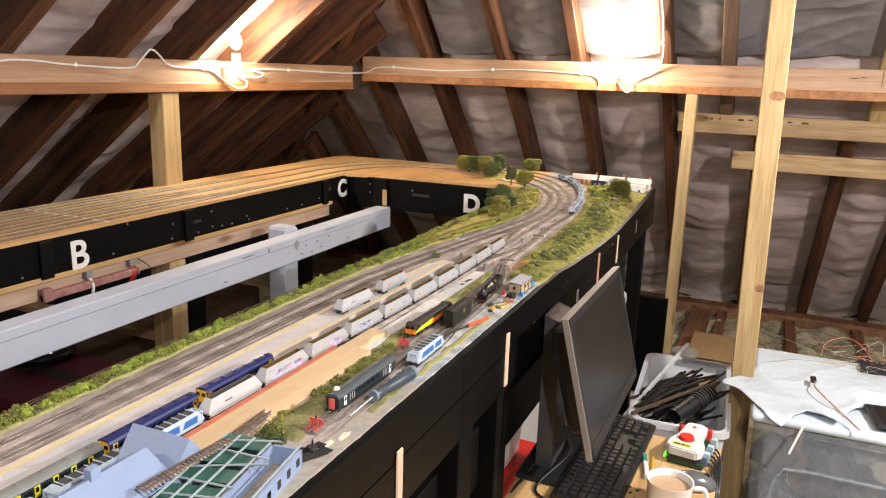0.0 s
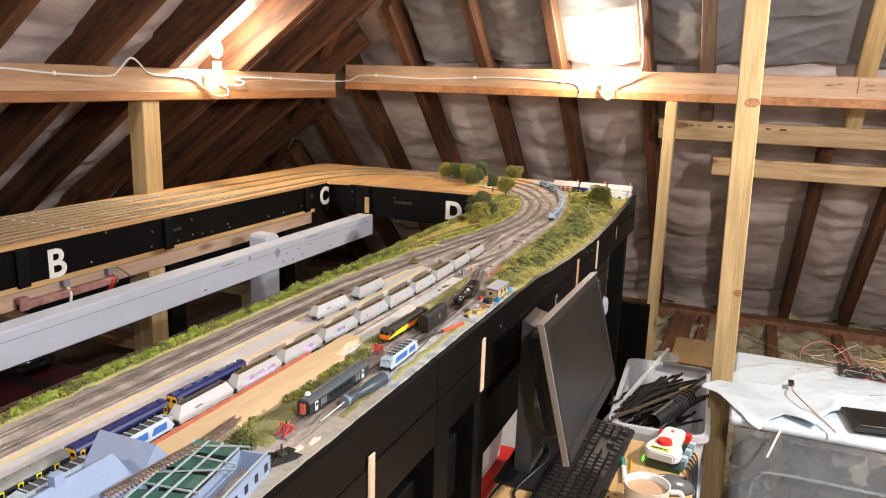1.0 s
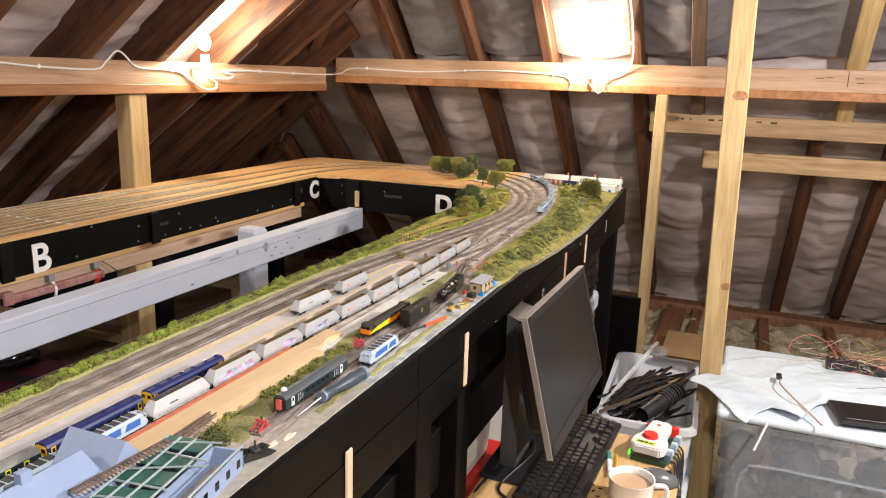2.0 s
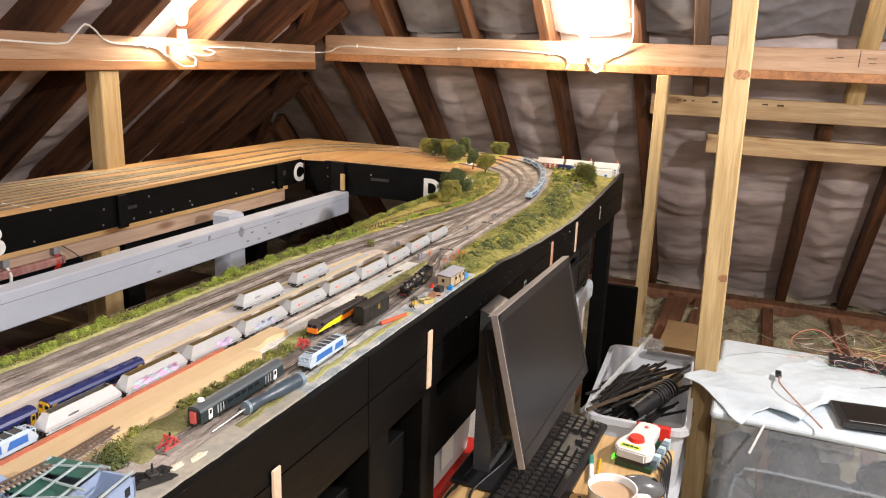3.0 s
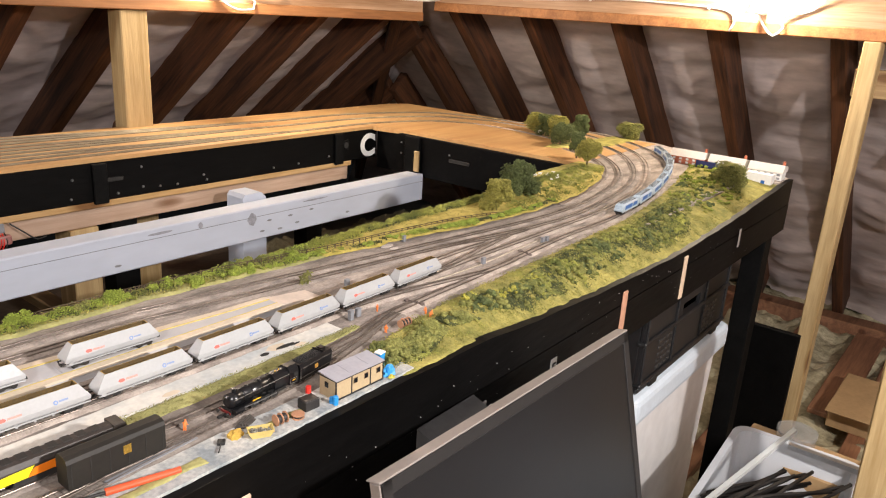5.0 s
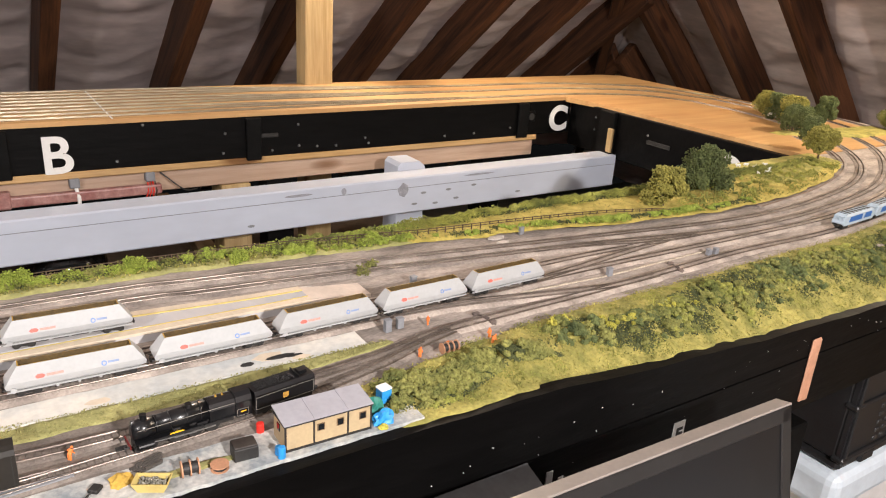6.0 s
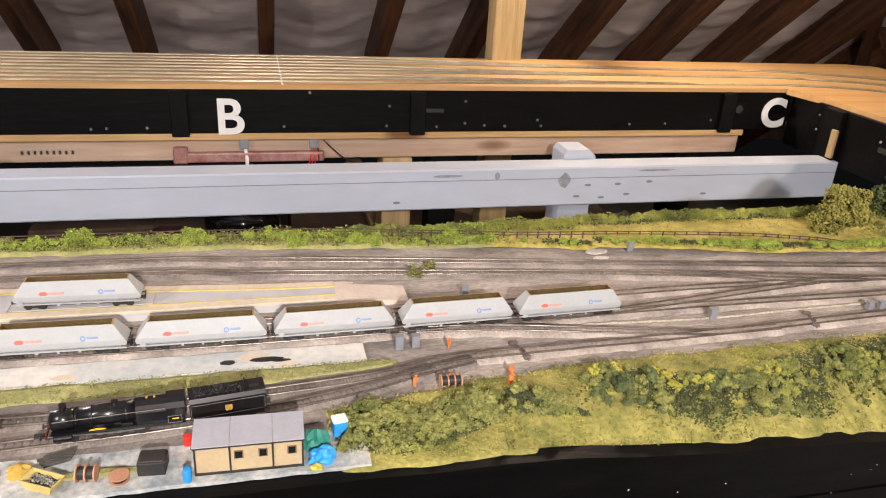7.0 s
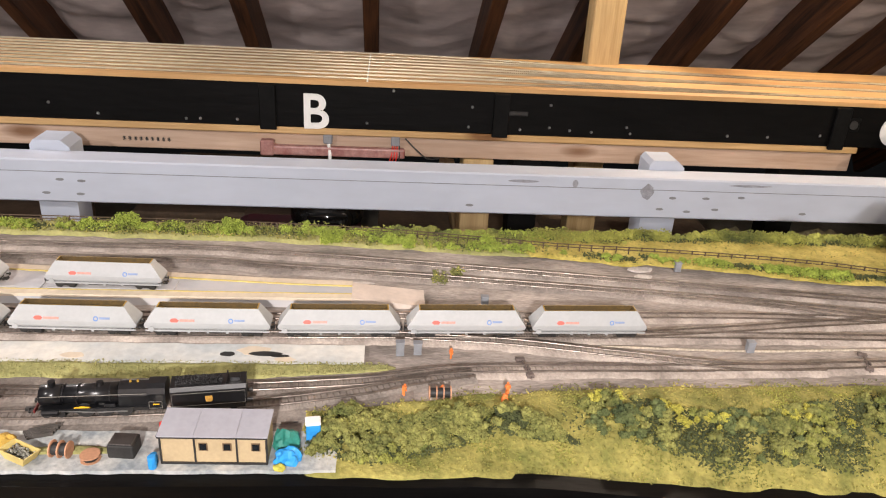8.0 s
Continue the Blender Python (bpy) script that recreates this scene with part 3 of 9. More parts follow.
def track(pts, label, rail=None, bed=True, ztop=None, sleeper_len=0.0165, sleeper=None, stone=None):
    TRACKS.append(label)
    zt = (ztop or TOP) + 0.00006 * (len(TRACKS) % 12)
    line = spline(pts, 0.012)
    tr = thing("railway_track", label, "track", group="tracks")
    if bed:
        v, f = ribbon(line, 0, 0.0125, zt - 0.003, zt + 0.0004, 0.004)
        o = new("ballast", quick_mesh("ballast", v, f, stone or BALLAST))
        o.parent = tr
    v, f = boxes_along(line, 0.0050, sleeper_len, 0.0021, zt - 0.001, zt + (0.00043 if bed else 0.0008), 0.12)
    o = tagged(new("sleeper_row", quick_mesh("sleeper_row", v, f, sleeper or (stone or BALLAST if bed else SLEEPER))), "small weathered sleepers half buried in ballast", kind="stuff")
    o.parent = tr
    for side in (-0.0046, 0.0046):
        v, f = ribbon(line, side, 0.0004, zt + (0.0002 if bed else 0.0010), zt + (0.0021 if bed else 0.0030))
        o = new("rail", quick_mesh("rail", v, f, rail or RAILM))
        o.parent = tr
    return line


# ---- ground of the layout ----
def edge_z(y):
    pts = [(1.55, 1.036), (1.72, 1.034), (1.85, 1.022), (2.1, 1.008), (2.4, 1.000), (2.7, 1.010), (2.95, 1.024), (3.15, 1.036)]
    if y <= pts[0][0]:
        return 1.036
    for (a, za), (b, zb) in zip(pts, pts[1:]):
        if y <= b:
            return za + (zb - za) * (y - a) / (b - a) + 0.0025 * noise.noise(Vector((y * 16, 2.2, 0)))
    return 1.036


bm = bmesh.new()
prism(bm, [(FX, -0.6), (FX, 1.58), (-0.455, 1.70), (-0.455, 3.08), (FX, 3.10), (FX, 3.20), (-0.62, 3.30), (-0.86, 3.42), (-1.20, 3.45), (-1.20, 3.385), (-0.86, 3.36), (-0.86, 2.84), (-0.84, 2.80), (-0.80, 2.4), (-0.795, 1.2), (-0.795, -0.6)], "xy", TOP - 0.02, TOP - 0.0015)
part("deck", bm, TRACKBED, layout, "weathered tan trackbed")
ys = [-0.6 + 0.02 * i for i in range(191)]
for z0, z1f, xo in ((0.968, lambda y: edge_z(y) + 0.0015, 0.012), (0.893, lambda y: 0.9665, 0.013)):
    for y0, y1 in ((-0.6, 1.123), (1.125, 3.2)):
        yy = [y0] + [y for y in ys if y0 + 0.005 < y < y1 - 0.005] + [y1]
        bm = bmesh.new()
        prism(bm, [(y, z1f(y)) for y in yy] + [(y1, z0), (y0, z0)], "yz", FX - 0.002, FX + xo)
        part("front_board", bm, BLACK, layout, "black painted edge board with knocks")
plank("back_board", -0.797, -0.785, -0.6, 2.82, 0.92, TOP - 0.001, BLACK2, layout, "black painted edge board")
plank("stretcher", -0.455, -0.425, -0.6, 2.28, 0.665, 0.795, BLACK2, layout, "black painted stretcher")
plank("stretcher", -0.76, -0.72, -0.6, 3.1, 0.80, 0.90, BLACK2, layout, "black painted stretcher")
for y, z0, z1 in ((1.337, 0.902, 1.008), (0.895, 0.82, 0.985), (2.132, 0.905, 0.992), (2.412, 0.900, 0.992)):
    plank("wood_strip", FX + 0.0125, FX + 0.0165, y - 0.009, y + 0.009, z0, z1, mat("raw_strip", (0.60, 0.45, 0.32), 0.7, 0.15, 30) if y != 2.132 else mat("pinkish_strip", (0.46, 0.24, 0.15), 0.7, 0.15, 30), layout, "bare wood strip")


def sheet(name, y0, y1, xa, xb, zf, material, label, ny=None, nx=14, ragged=0.004, category="ground cover", kind="stuff", skirt=0.004):
    """A ragged sheet between two side lines, over a height function."""
    ny = ny or max(8, int((y1 - y0) / 0.012))
    vs, fs = [], []
    for j in range(ny + 1):
        y = y0 + (y1 - y0) * j / ny
        a = xa(y) + ragged * noise.noise(Vector((y * 45, 1.1, 3)))
        b = xb(y) + ragged * noise.noise(Vector((y * 45, 9.1, 3)))
        for i in range(nx + 1):
            u = i / nx
            x = a + (b - a) * u
            edge = i in (0, nx) or j in (0, ny)
            vs.append((x, y + (ragged * noise.noise(Vector((x * 60, j, 1))) if j in (0, ny) else 0), zf(x, y) - (skirt if edge else 0)))
    for j in range(ny):
        for i in range(nx):
            o = j * (nx + 1) + i
            fs.append((o, o + 1, o + nx + 2, o + nx + 1))
    ob = new(name, quick_mesh(name, vs, fs, material, True))
    return tagged(ob, label, category, kind=kind)


def lump(x, y, s=40, a=0.002):
    return a * noise.fractal(Vector((x * s, y * s, 0.5)), 1.0, 2.0, 3)


def lerp_table(table):
    def f(y):
        if y <= table[0][0]:
            return table[0][1]
        for (a, p), (b, q) in zip(table, table[1:]):
            if y <= b:
                return p + (q - p) * (y - a) / (b - a)
        return table[-1][1]
    return f


SLOPE_TOP = lerp_table([(1.56, -0.448), (1.62, -0.456), (1.70, -0.473), (1.80, -0.483), (2.1, -0.492), (2.4, -0.502), (2.65, -0.535), (2.85, -0.575), (3.0, -0.61), (3.12, -0.64)])


def bank_z(x, y):
    xt = SLOPE_TOP(y)
    u = min(1, max(0, (x - xt) / (FX + 0.004 - xt)))
    s = 0.006 * math.sin(math.pi * min(1, u * 1.15)) if y > 1.7 else 0.002
    return (TOP + 0.001) * (1 - u ** 1.6) + edge_z(y) * u ** 1.6 + s + lump(x, y)


sheet("grass_bank", 1.56, 3.18, SLOPE_TOP, lambda y: FX + 0.006, bank_z, GRASS, "yellow-green grass bank along the baseboard edge", nx=26, skirt=0.002)
HEDGE_IN = lerp_table([(-0.6, -0.764), (1.0, -0.764), (1.5, -0.757), (1.8, -0.728), (1.95, -0.70), (2.1, -0.672), (2.3, -0.655), (2.5, -0.665), (2.7, -0.71), (2.84, -0.77)])
BACK = lerp_table([(-0.6, -0.794), (2.3, -0.796), (2.6, -0.81), (2.84, -0.835)])


def field_z(x, y):
    return TOP + 0.003 + lump(x, y, 30, 0.002) + (0.004 if y > 1.9 else 0.0)


sheet("grass_verge", -0.6, 1.78, BACK, HEDGE_IN, field_z, GRASS2, "grassy strip behind the running lines", nx=12)
sheet("grass_verge", 1.77, 2.84, BACK, HEDGE_IN, lambda x, y: field_z(x, y) + 0.0006, MEADOW, "yellow-green meadow strip behind the running lines", nx=14)
sheet("grass_strip", 1.10, 1.63, lambda y: -0.512, lambda y: -0.487 - max(0, y - 1.5) * 0.12, lambda x, y: TOP + 0.0015 + lump(x, y, 50, 0.0012), GRASS2, "narrow grass strip between the sidings", nx=8, ragged=0.003)
sheet("grass_patch", 0.76, 1.16, lambda y: -0.498, lambda y: -0.482 + max(0, 1.1 - y) * 0.13, lambda x, y: TOP + 0.0012 + lump(x, y, 50, 0.002), MOSS, "mossy grass behind the buffer stop", nx=10)
sheet("grass_patch", 1.0, 1.33, lambda y: -0.407, lambda y: -0.393, lambda x, y: TOP + 0.002 + lump(x, y, 50, 0.001), GRASS2, "thin grass on the baseboard edge", nx=6, ragged=0.007)
sheet("grass_patch", 1.36, 1.46, lambda y: -0.408, lambda y: -0.398, lambda x, y: TOP + 0.0022 + lump(x, y, 50, 0.001), GRASS2, "thin grass beside the yard hut", nx=6, ragged=0.004)
sheet("grass_patch", 3.0, 3.4, lambda y: -1.02 - (3.4 - y) * 0.1, lambda y: -0.93 - max(0, 3.2 - y) * 0.5, lambda x, y: TOP + 0.003 + lump(x, y, 40, 0.002), GRASS, "grass beside the curved tracks", nx=10, ragged=0.01)
sheet("grass_patch", 2.52, 2.86, lambda y: -0.86, lambda y: -0.70 - max(0, y - 2.62) * 0.35, lambda x, y: TOP + 0.008 + lump(x, y, 30, 0.002), GRASS, "yellow meadow inside the curve", nx=12, ragged=0.008)


def slab(name, y0, y1, xa, xb, z0, z1, material, label, parent=None, ragged=0.0015):
    ny = max(6, int((y1 - y0) / 0.01))
    top = [(xb(y0 + (y1 - y0) * i / ny) + ragged * noise.noise(Vector((i * 0.7, 4, z1 * 9))), y0 + (y1 - y0) * i / ny) for i in range(ny + 1)]
    bot = [(xa(y0 + (y1 - y0) * i / ny) + ragged * noise.noise(Vector((i * 0.7, 8, z1 * 9))), y0 + (y1 - y0) * i / ny) for i in range(ny + 1)]
    bm = bmesh.new()
    prism(bm, top + bot[::-1], "xy", z0, z1)
    if parent:
        return part(name, bm, material, parent, label)
    return solid(name, bm, material, label, "hardstanding")


sheet("grass_patch", 0.86, 0.97, lambda y: -0.410, lambda y: -0.396, lambda x, y: TOP + 0.0024 + lump(x, y, 50, 0.001), MOSS, "thin mossy grass under the screwdriver", nx=6, ragged=0.006)
slab("concrete_strip", 0.98, 1.60, lambda y: -0.540, lambda y: -0.512, TOP - 0.002, TOP + 0.0012, CONC, "pale blue-grey painted concrete strip with stains")
slab("concrete_yard", 0.98, 1.585, lambda y: -0.424, lambda y: FX + 0.001, TOP - 0.002, TOP + 0.0010, mat("yard_concrete", (0.36, 0.41, 0.44), 0.85, 0.25, 30, second=(0.62, 0.61, 0.57), bump=0.0010, amount=0.30, fine=8), "pale concrete yard along the baseboard edge")
slab("plaster_edge", 0.62, 0.98, lambda y: -0.412, lambda y: FX + 0.001, TOP - 0.002, TOP + 0.0014, mat("sandy_plaster", (0.34, 0.34, 0.31), 0.9, 0.2, 20, second=(0.48, 0.42, 0.33)), "sandy plaster ground at the baseboard edge")
bm = bmesh.new()
for cx, cy, rx, ry in ((-0.524, 1.487, 0.0035, 0.006), (-0.525, 1.518, 0.0035, 0.014), (-0.522, 1.53, 0.002, 0.008)):
    ring = [(cx + rx * math.cos(a / 14 * math.tau) * (1 + 0.25 * noise.noise(Vector((a, cy * 40, 1)))), cy + ry * math.sin(a / 14 * math.tau) * (1 + 0.2 * noise.noise(Vector((a, cy * 40, 5))))) for a in range(14)]
    prism(bm, ring, "xy", TOP, TOP + 0.0016)
solid("hole_patch", bm, UNDER, "dark holes broken in the concrete strip", "hole")
for cx, cy, r in ((-0.520, 1.365, 0.009), (-0.53, 1.508, 0.014), (-0.517, 1.535, 0.008)):
    bm = bmesh.new()
    ring = [(cx + 0.5 * r * math.cos(a / 12 * math.tau) * (1 + 0.4 * noise.noise(Vector((a, cy * 40, 1)))), cy + r * math.sin(a / 12 * math.tau) * (1 + 0.4 * noise.noise(Vector((a, cy * 40, 5))))) for a in range(12)]
    prism(bm, ring, "xy", TOP, TOP + 0.0014)
    solid("worn_patch", bm, CREAM, "worn cream patch on the concrete", "stain")

slab("yard_ground", 1.14, 1.64, lambda y: -0.490 - max(0, y - 1.5) * 0.10, lambda y: -0.424 - max(0, y - 1.5) * 0.25, TOP - 0.002, TOP + 0.0002, EARTH, "dark earth between the yard sidings")

# ---- tracks ----
track([(-0.735, -0.6), (-0.735, 1.2), (-0.7225, 1.52), (-0.661, 1.98), (-0.624, 2.30), (-0.640, 2.55), (-0.70, 2.78), (-0.82, 2.972), (-1.0, 3.11), (-1.25, 3.19), (-1.45, 3.19)], "running line with weathered rails")
track([(-0.704, -0.6), (-0.704, 1.2), (-0.689, 1.53), (-0.6365, 1.97), (-0.593, 2.25), (-0.602, 2.5), (-0.66, 2.78), (-0.79, 3.033), (-0.95, 3.19), (-1.2, 3.29), (-1.45, 3.30)], "running line with weathered rails")
LINE_C = track([(-0.605, -0.6), (-0.602, 0.8), (-0.588, 1.4), (-0.595, 1.7), (-0.6035, 1.957), (-0.597, 2.17)], "platform line beside the island platform", stone=SANDY)
LINE_D = track([(-0.575, -0.6), (-0.570, 0.8), (-0.556, 1.4), (-0.561, 1.75), (-0.566, 1.95), (-0.565, 2.21), (-0.572, 2.5), (-0.63, 2.78), (-0.765, 3.08), (-0.93, 3.25), (-1.15, 3.355), (-1.45, 3.36)], "running line under the hopper train", stone=SANDY)
LINE_F = track([(-0.487, 1.60), (-0.503, 1.67), (-0.508, 1.77), (-0.512, 1.92), (-0.525, 2.17), (-0.524, 2.40), (-0.552, 2.64), (-0.617, 2.90), (-0.695, 3.09), (-0.81, 3.24), (-0.97, 3.36), (-1.15, 3.42)], "outer line round the curve", stone=SANDY)
LINE_S1 = track([(-0.477, 1.10), (-0.473, 1.24), (-0.468, 1.34), (-0.470, 1.42), (-0.484, 1.58), (-0.4965, 1.65)], "weathered yard siding track", stone=EARTH)
LINE_S2 = track([(-0.443, 0.79), (-0.441, 1.0), (-0.441, 1.22), (-0.441, 1.36), (-0.4495, 1.48), (-0.4695, 1.585), (-0.487, 1.64), (-0.500, 1.69)], "weathered yard siding track", stone=EARTH)
track([(-0.418, 1.02), (-0.418, 1.10), (-0.422, 1.17), (-0.434, 1.27), (-0.441, 1.36)], "short weathered yard spur", stone=EARTH)
track([(-0.556, 1.64), (-0.549, 1.726), (-0.531, 1.823), (-0.514, 1.92), (-0.514, 2.0)], "crossover between the yard and the running line", stone=SANDY)
track([(-0.562, 1.82), (-0.574, 1.92), (-0.588, 2.02), (-0.600, 2.12)], "crossover at the station throat", stone=SANDY)
track([(-0.648, 1.88), (-0.628, 2.0), (-0.604, 2.1), (-0.594, 2.24)], "crossover between the running lines", stone=SANDY)
track([(-0.655, 2.40), (-0.69, 2.62), (-0.76, 2.82), (-0.86, 2.95), (-1.0, 3.03)], "inner siding round the curve", RAILRUST)

# ---- island platform with edges ----
isl = thing("island_platform", "grey island platform with cream and yellow edges", "platform")
PX0 = lerp_table([(-0.6, -0.684), (1.2, -0.672), (1.53, -0.647), (1.60, -0.645), (1.655, -0.636)])
PX1 = lerp_table([(-0.6, -0.628), (0.8, -0.622), (1.2, -0.609), (1.55, -0.610), (1.655, -0.612)])
PZ = TOP + 0.0085
slab("platform_body", -0.6, 1.585, PX0, PX1, TOP - 0.002, PZ, PLATFORM, "", isl, 0.0004)
bm = bmesh.new()
prism(bm, [(1.585, TOP - 0.002), (1.585, PZ), (1.655, TOP + 0.0015), (1.655, TOP - 0.002)], "yz", -0.644, -0.611)
part("ramp", bm, mat("ramp_card", (0.64, 0.545, 0.47), 0.8, 0.12, 30), isl, "pale pinkish sloping ramp")
slab("edge_strip", -0.6, 1.585, lambda y: PX0(y) - 0.001, lambda y: PX0(y) + 0.009, PZ - 0.002, PZ + 0.0008, CREAM, "cream coping", isl, 0.0004)
slab("edge_strip", -0.6, 1.585, lambda y: PX1(y) - 0.008, lambda y: PX1(y) + 0.001, PZ - 0.002, PZ + 0.0008, CREAM, "cream coping", isl, 0.0004)
slab("yellow_line", -0.6, 1.585, lambda y: PX1(y) - 0.0095, lambda y: PX1(y) - 0.0078, PZ - 0.002, PZ + 0.0011, YELLOWLINE, "yellow line", isl, 0.0002)
slab("yellow_line", -0.6, 1.585, lambda y: PX0(y) + 0.0088, lambda y: PX0(y) + 0.0105, PZ - 0.002, PZ + 0.0011, YELLOWLINE, "yellow line", isl, 0.0002)
for y0, y1 in ((1.178, 1.30), (1.305, 1.42)):
    slab("card_pad", y0, y1, lambda y: PX1(y) - 0.030, lambda y: PX1(y) - 0.011, PZ - 0.001, PZ + 0.0012, PLATFORM, "", isl, 0.001)

# ---- bare wood platform with red edge ----
wp = thing("side_platform", "bare balsa side platform with a red edge", "platform")
slab("deck", -0.1, 1.045, lambda y: -0.548, lambda y: -0.498, TOP - 0.001, TOP + 0.0100, BALSA, "", wp, 0.0003)
slab("deck_end", 1.045, 1.136, lambda y: -0.548, lambda y: -0.521 + 0.004 * math.sin(y * 90), TOP - 0.001, TOP + 0.0092, BALSA, "", wp, 0.0006)
slab("red_edge", -0.1, 1.03, lambda y: -0.5560, lambda y: -0.5475, TOP - 0.001, TOP + 0.0108, REDBRICK, "brick red edge", wp, 0.0002)

# ---- flock, bushes, trees ----
OCT_V = np.array([(1, 0, 0), (-1, 0, 0), (0, 1, 0), (0, -1, 0), (0, 0, 1), (0, 0, -1)], dtype=np.float32)
OCT_F = np.array([(0, 2, 4), (2, 1, 4), (1, 3, 4), (3, 0, 4), (2, 0, 5), (1, 2, 5), (3, 1, 5), (0, 3, 5)], dtype=np.int32)


def flock_mesh(name, centres, rmin, rmax, material, seed=1):
    """Many small ragged crumbs at the given centres."""
    rng = np.random.default_rng(seed)
    c = np.asarray(centres, dtype=np.float32)
    n = len(c)
    r = rng.uniform(rmin, rmax, (n, 1, 1)).astype(np.float32)
    v = OCT_V[None] * r * rng.uniform(0.45, 1.5, (n, 6, 1)) + rng.normal(0, 0.25, (n, 6, 3)) * r
    v = v + c[:, None, :]
    f = OCT_F[None] + (np.arange(n, dtype=np.int32) * 6)[:, None, None]
    return quick_mesh(name, v.reshape(-1, 3), f.reshape(-1, 3), material)


def bush(label, at, size, material, seed, name="bush", n=None, crumbs=(0.0006, 0.0014), lean=1.0, category="bush", group="bushes"):
    """A low mass of foliage crumbs with an uneven outline."""
    rng = np.random.default_rng(seed)
    sx, sy, sz = size
    blobs = rng.uniform(-1, 1, (9, 3)) * (0.65, 0.65, 0.35) + (0, 0, 0.35)
    n = n or int(160 + 2.0e6 * sx * sy)
    k = rng.integers(0, 9, n)
    d = rng.normal(0, 1, (n, 3))
    d /= np.linalg.norm(d, axis=1)[:, None]
    p = blobs[k] + d * rng.uniform(0.25, 0.5, (n, 1))
    p[:, 2] = np.abs(p[:, 2])
    p *= (sx, sy, sz)
    ob = new(name, flock_mesh(name, p, *crumbs, material, seed))
    ob.location = at
    return tagged(ob, label, category, group)


def tree(label, at, height, width, material, seed, trunk=0.3):
    rng = np.random.default_rng(seed)
    t = thing("tree", label, "tree", at, group="model trees")
    bm = bmesh.new()
    cyl(bm, (0, 0, -0.004), (0.001, 0.001, height * 0.55), height * 0.035, height * 0.018, 7)
    tips = []
    for i in range(9):
        a = rng.uniform(0, math.tau)
        z = height * rng.uniform(trunk, 0.6)
        e = Vector((math.cos(a) * width * rng.uniform(0.18, 0.42), math.sin(a) * width * rng.uniform(0.18, 0.42), z + height * rng.uniform(0.05, 0.35)))
        cyl(bm, (0, 0, z), e, height * 0.012, height * 0.005, 5)
        tips.append(e)
    part("trunk", bm, BARK, t, "brown wire trunk")
    tips += [Vector((0, 0, height * 0.85))] + [Vector((rng.uniform(-0.3, 0.3) * width, rng.uniform(-0.3, 0.3) * width, height * rng.uniform(0.2 if trunk < 0.15 else 0.45, 0.88))) for _ in range(14)]
    tips = np.array([tuple(v) for v in tips])
    n = int(2600 + 9e5 * height * width)
    k = rng.integers(0, len(tips), n)
    d = rng.normal(0, 1, (n, 3))
    d /= np.linalg.norm(d, axis=1)[:, None]
    rad = width * rng.uniform(0.13, 0.25, len(tips))[k][:, None]
    p = tips[k] + d * rad * rng.uniform(0.55, 1.05, (n, 1))
    p[:, 2] = np.clip(p[:, 2], height * trunk * 0.6, height)
    crown = new("crown", flock_mesh("crown", p, 0.0009, 0.0023, material, seed))
    crown.parent = t
    return t


rng = np.random.default_rng(11)
tree("dark green bushy model tree in the meadow", (-0.755, 2.378, TOP + 0.002), 0.080, 0.094, LEAF_D, 21, 0.04)
tree("olive model tree beside the fence", (-0.703, 2.218, TOP + 0.003), 0.068, 0.064, LEAF_T, 22, 0.0)
tree("green model tree at the baseboard corner", (-0.812, 2.815, TOP + 0.004), 0.076, 0.076, LEAF_T, 23, 0.15)
tree("slim green model tree at the curve", (-0.90, 2.92, TOP), 0.078, 0.050, LEAF_D, 24, 0.3)
for i, (x, y, h, w) in enumerate(((-1.04, 3.07, 0.072, 0.085), (-1.09, 3.15, 0.078, 0.08), (-1.16, 3.20, 0.070, 0.085), (-1.23, 3.24, 0.066, 0.075), (-1.07, 3.25, 0.08, 0.06))):
    tree("dark olive model tree in a clump by the plywood", (x, y, TOP), h, w, (LEAF_D, LEAF_T)[i % 2], 30 + i, 0.06)
tree("rounded green model tree beyond the curve", (-0.965, 3.41, TOP - 0.004), 0.056, 0.085, LEAF_M, 40, 0.1)
tree("bushy green model tree by the houses", (-0.475, 2.96, TOP - 0.006), 0.058, 0.10, LEAF_M, 41, 0.05)


def scatter(y0, y1, xa, xb, n, seed, zf, lift=0.004, patchy=0.0, s=18):
    """Points over a strip, bunched by noise."""
    r = np.random.default_rng(seed)
    out = []
    while len(out) < n:
        y = r.uniform(y0, y1)
        x = xa(y) + (xb(y) - xa(y)) * r.uniform(0, 1)
        g = noise.fractal(Vector((x * s, y * s, seed)), 1.0, 2.0, 3)
        if patchy and g < patchy:
            continue
        out.append((x, y, zf(x, y) + r.uniform(0, lift) * (1 + max(0, g) * 1.5)))
    return out


def flock(name, pts, rmin, rmax, material, label, seed):
    ob = new(name, flock_mesh(name, pts, rmin, rmax, material, seed))
    return tagged(ob, label, "vegetation", kind="stuff")


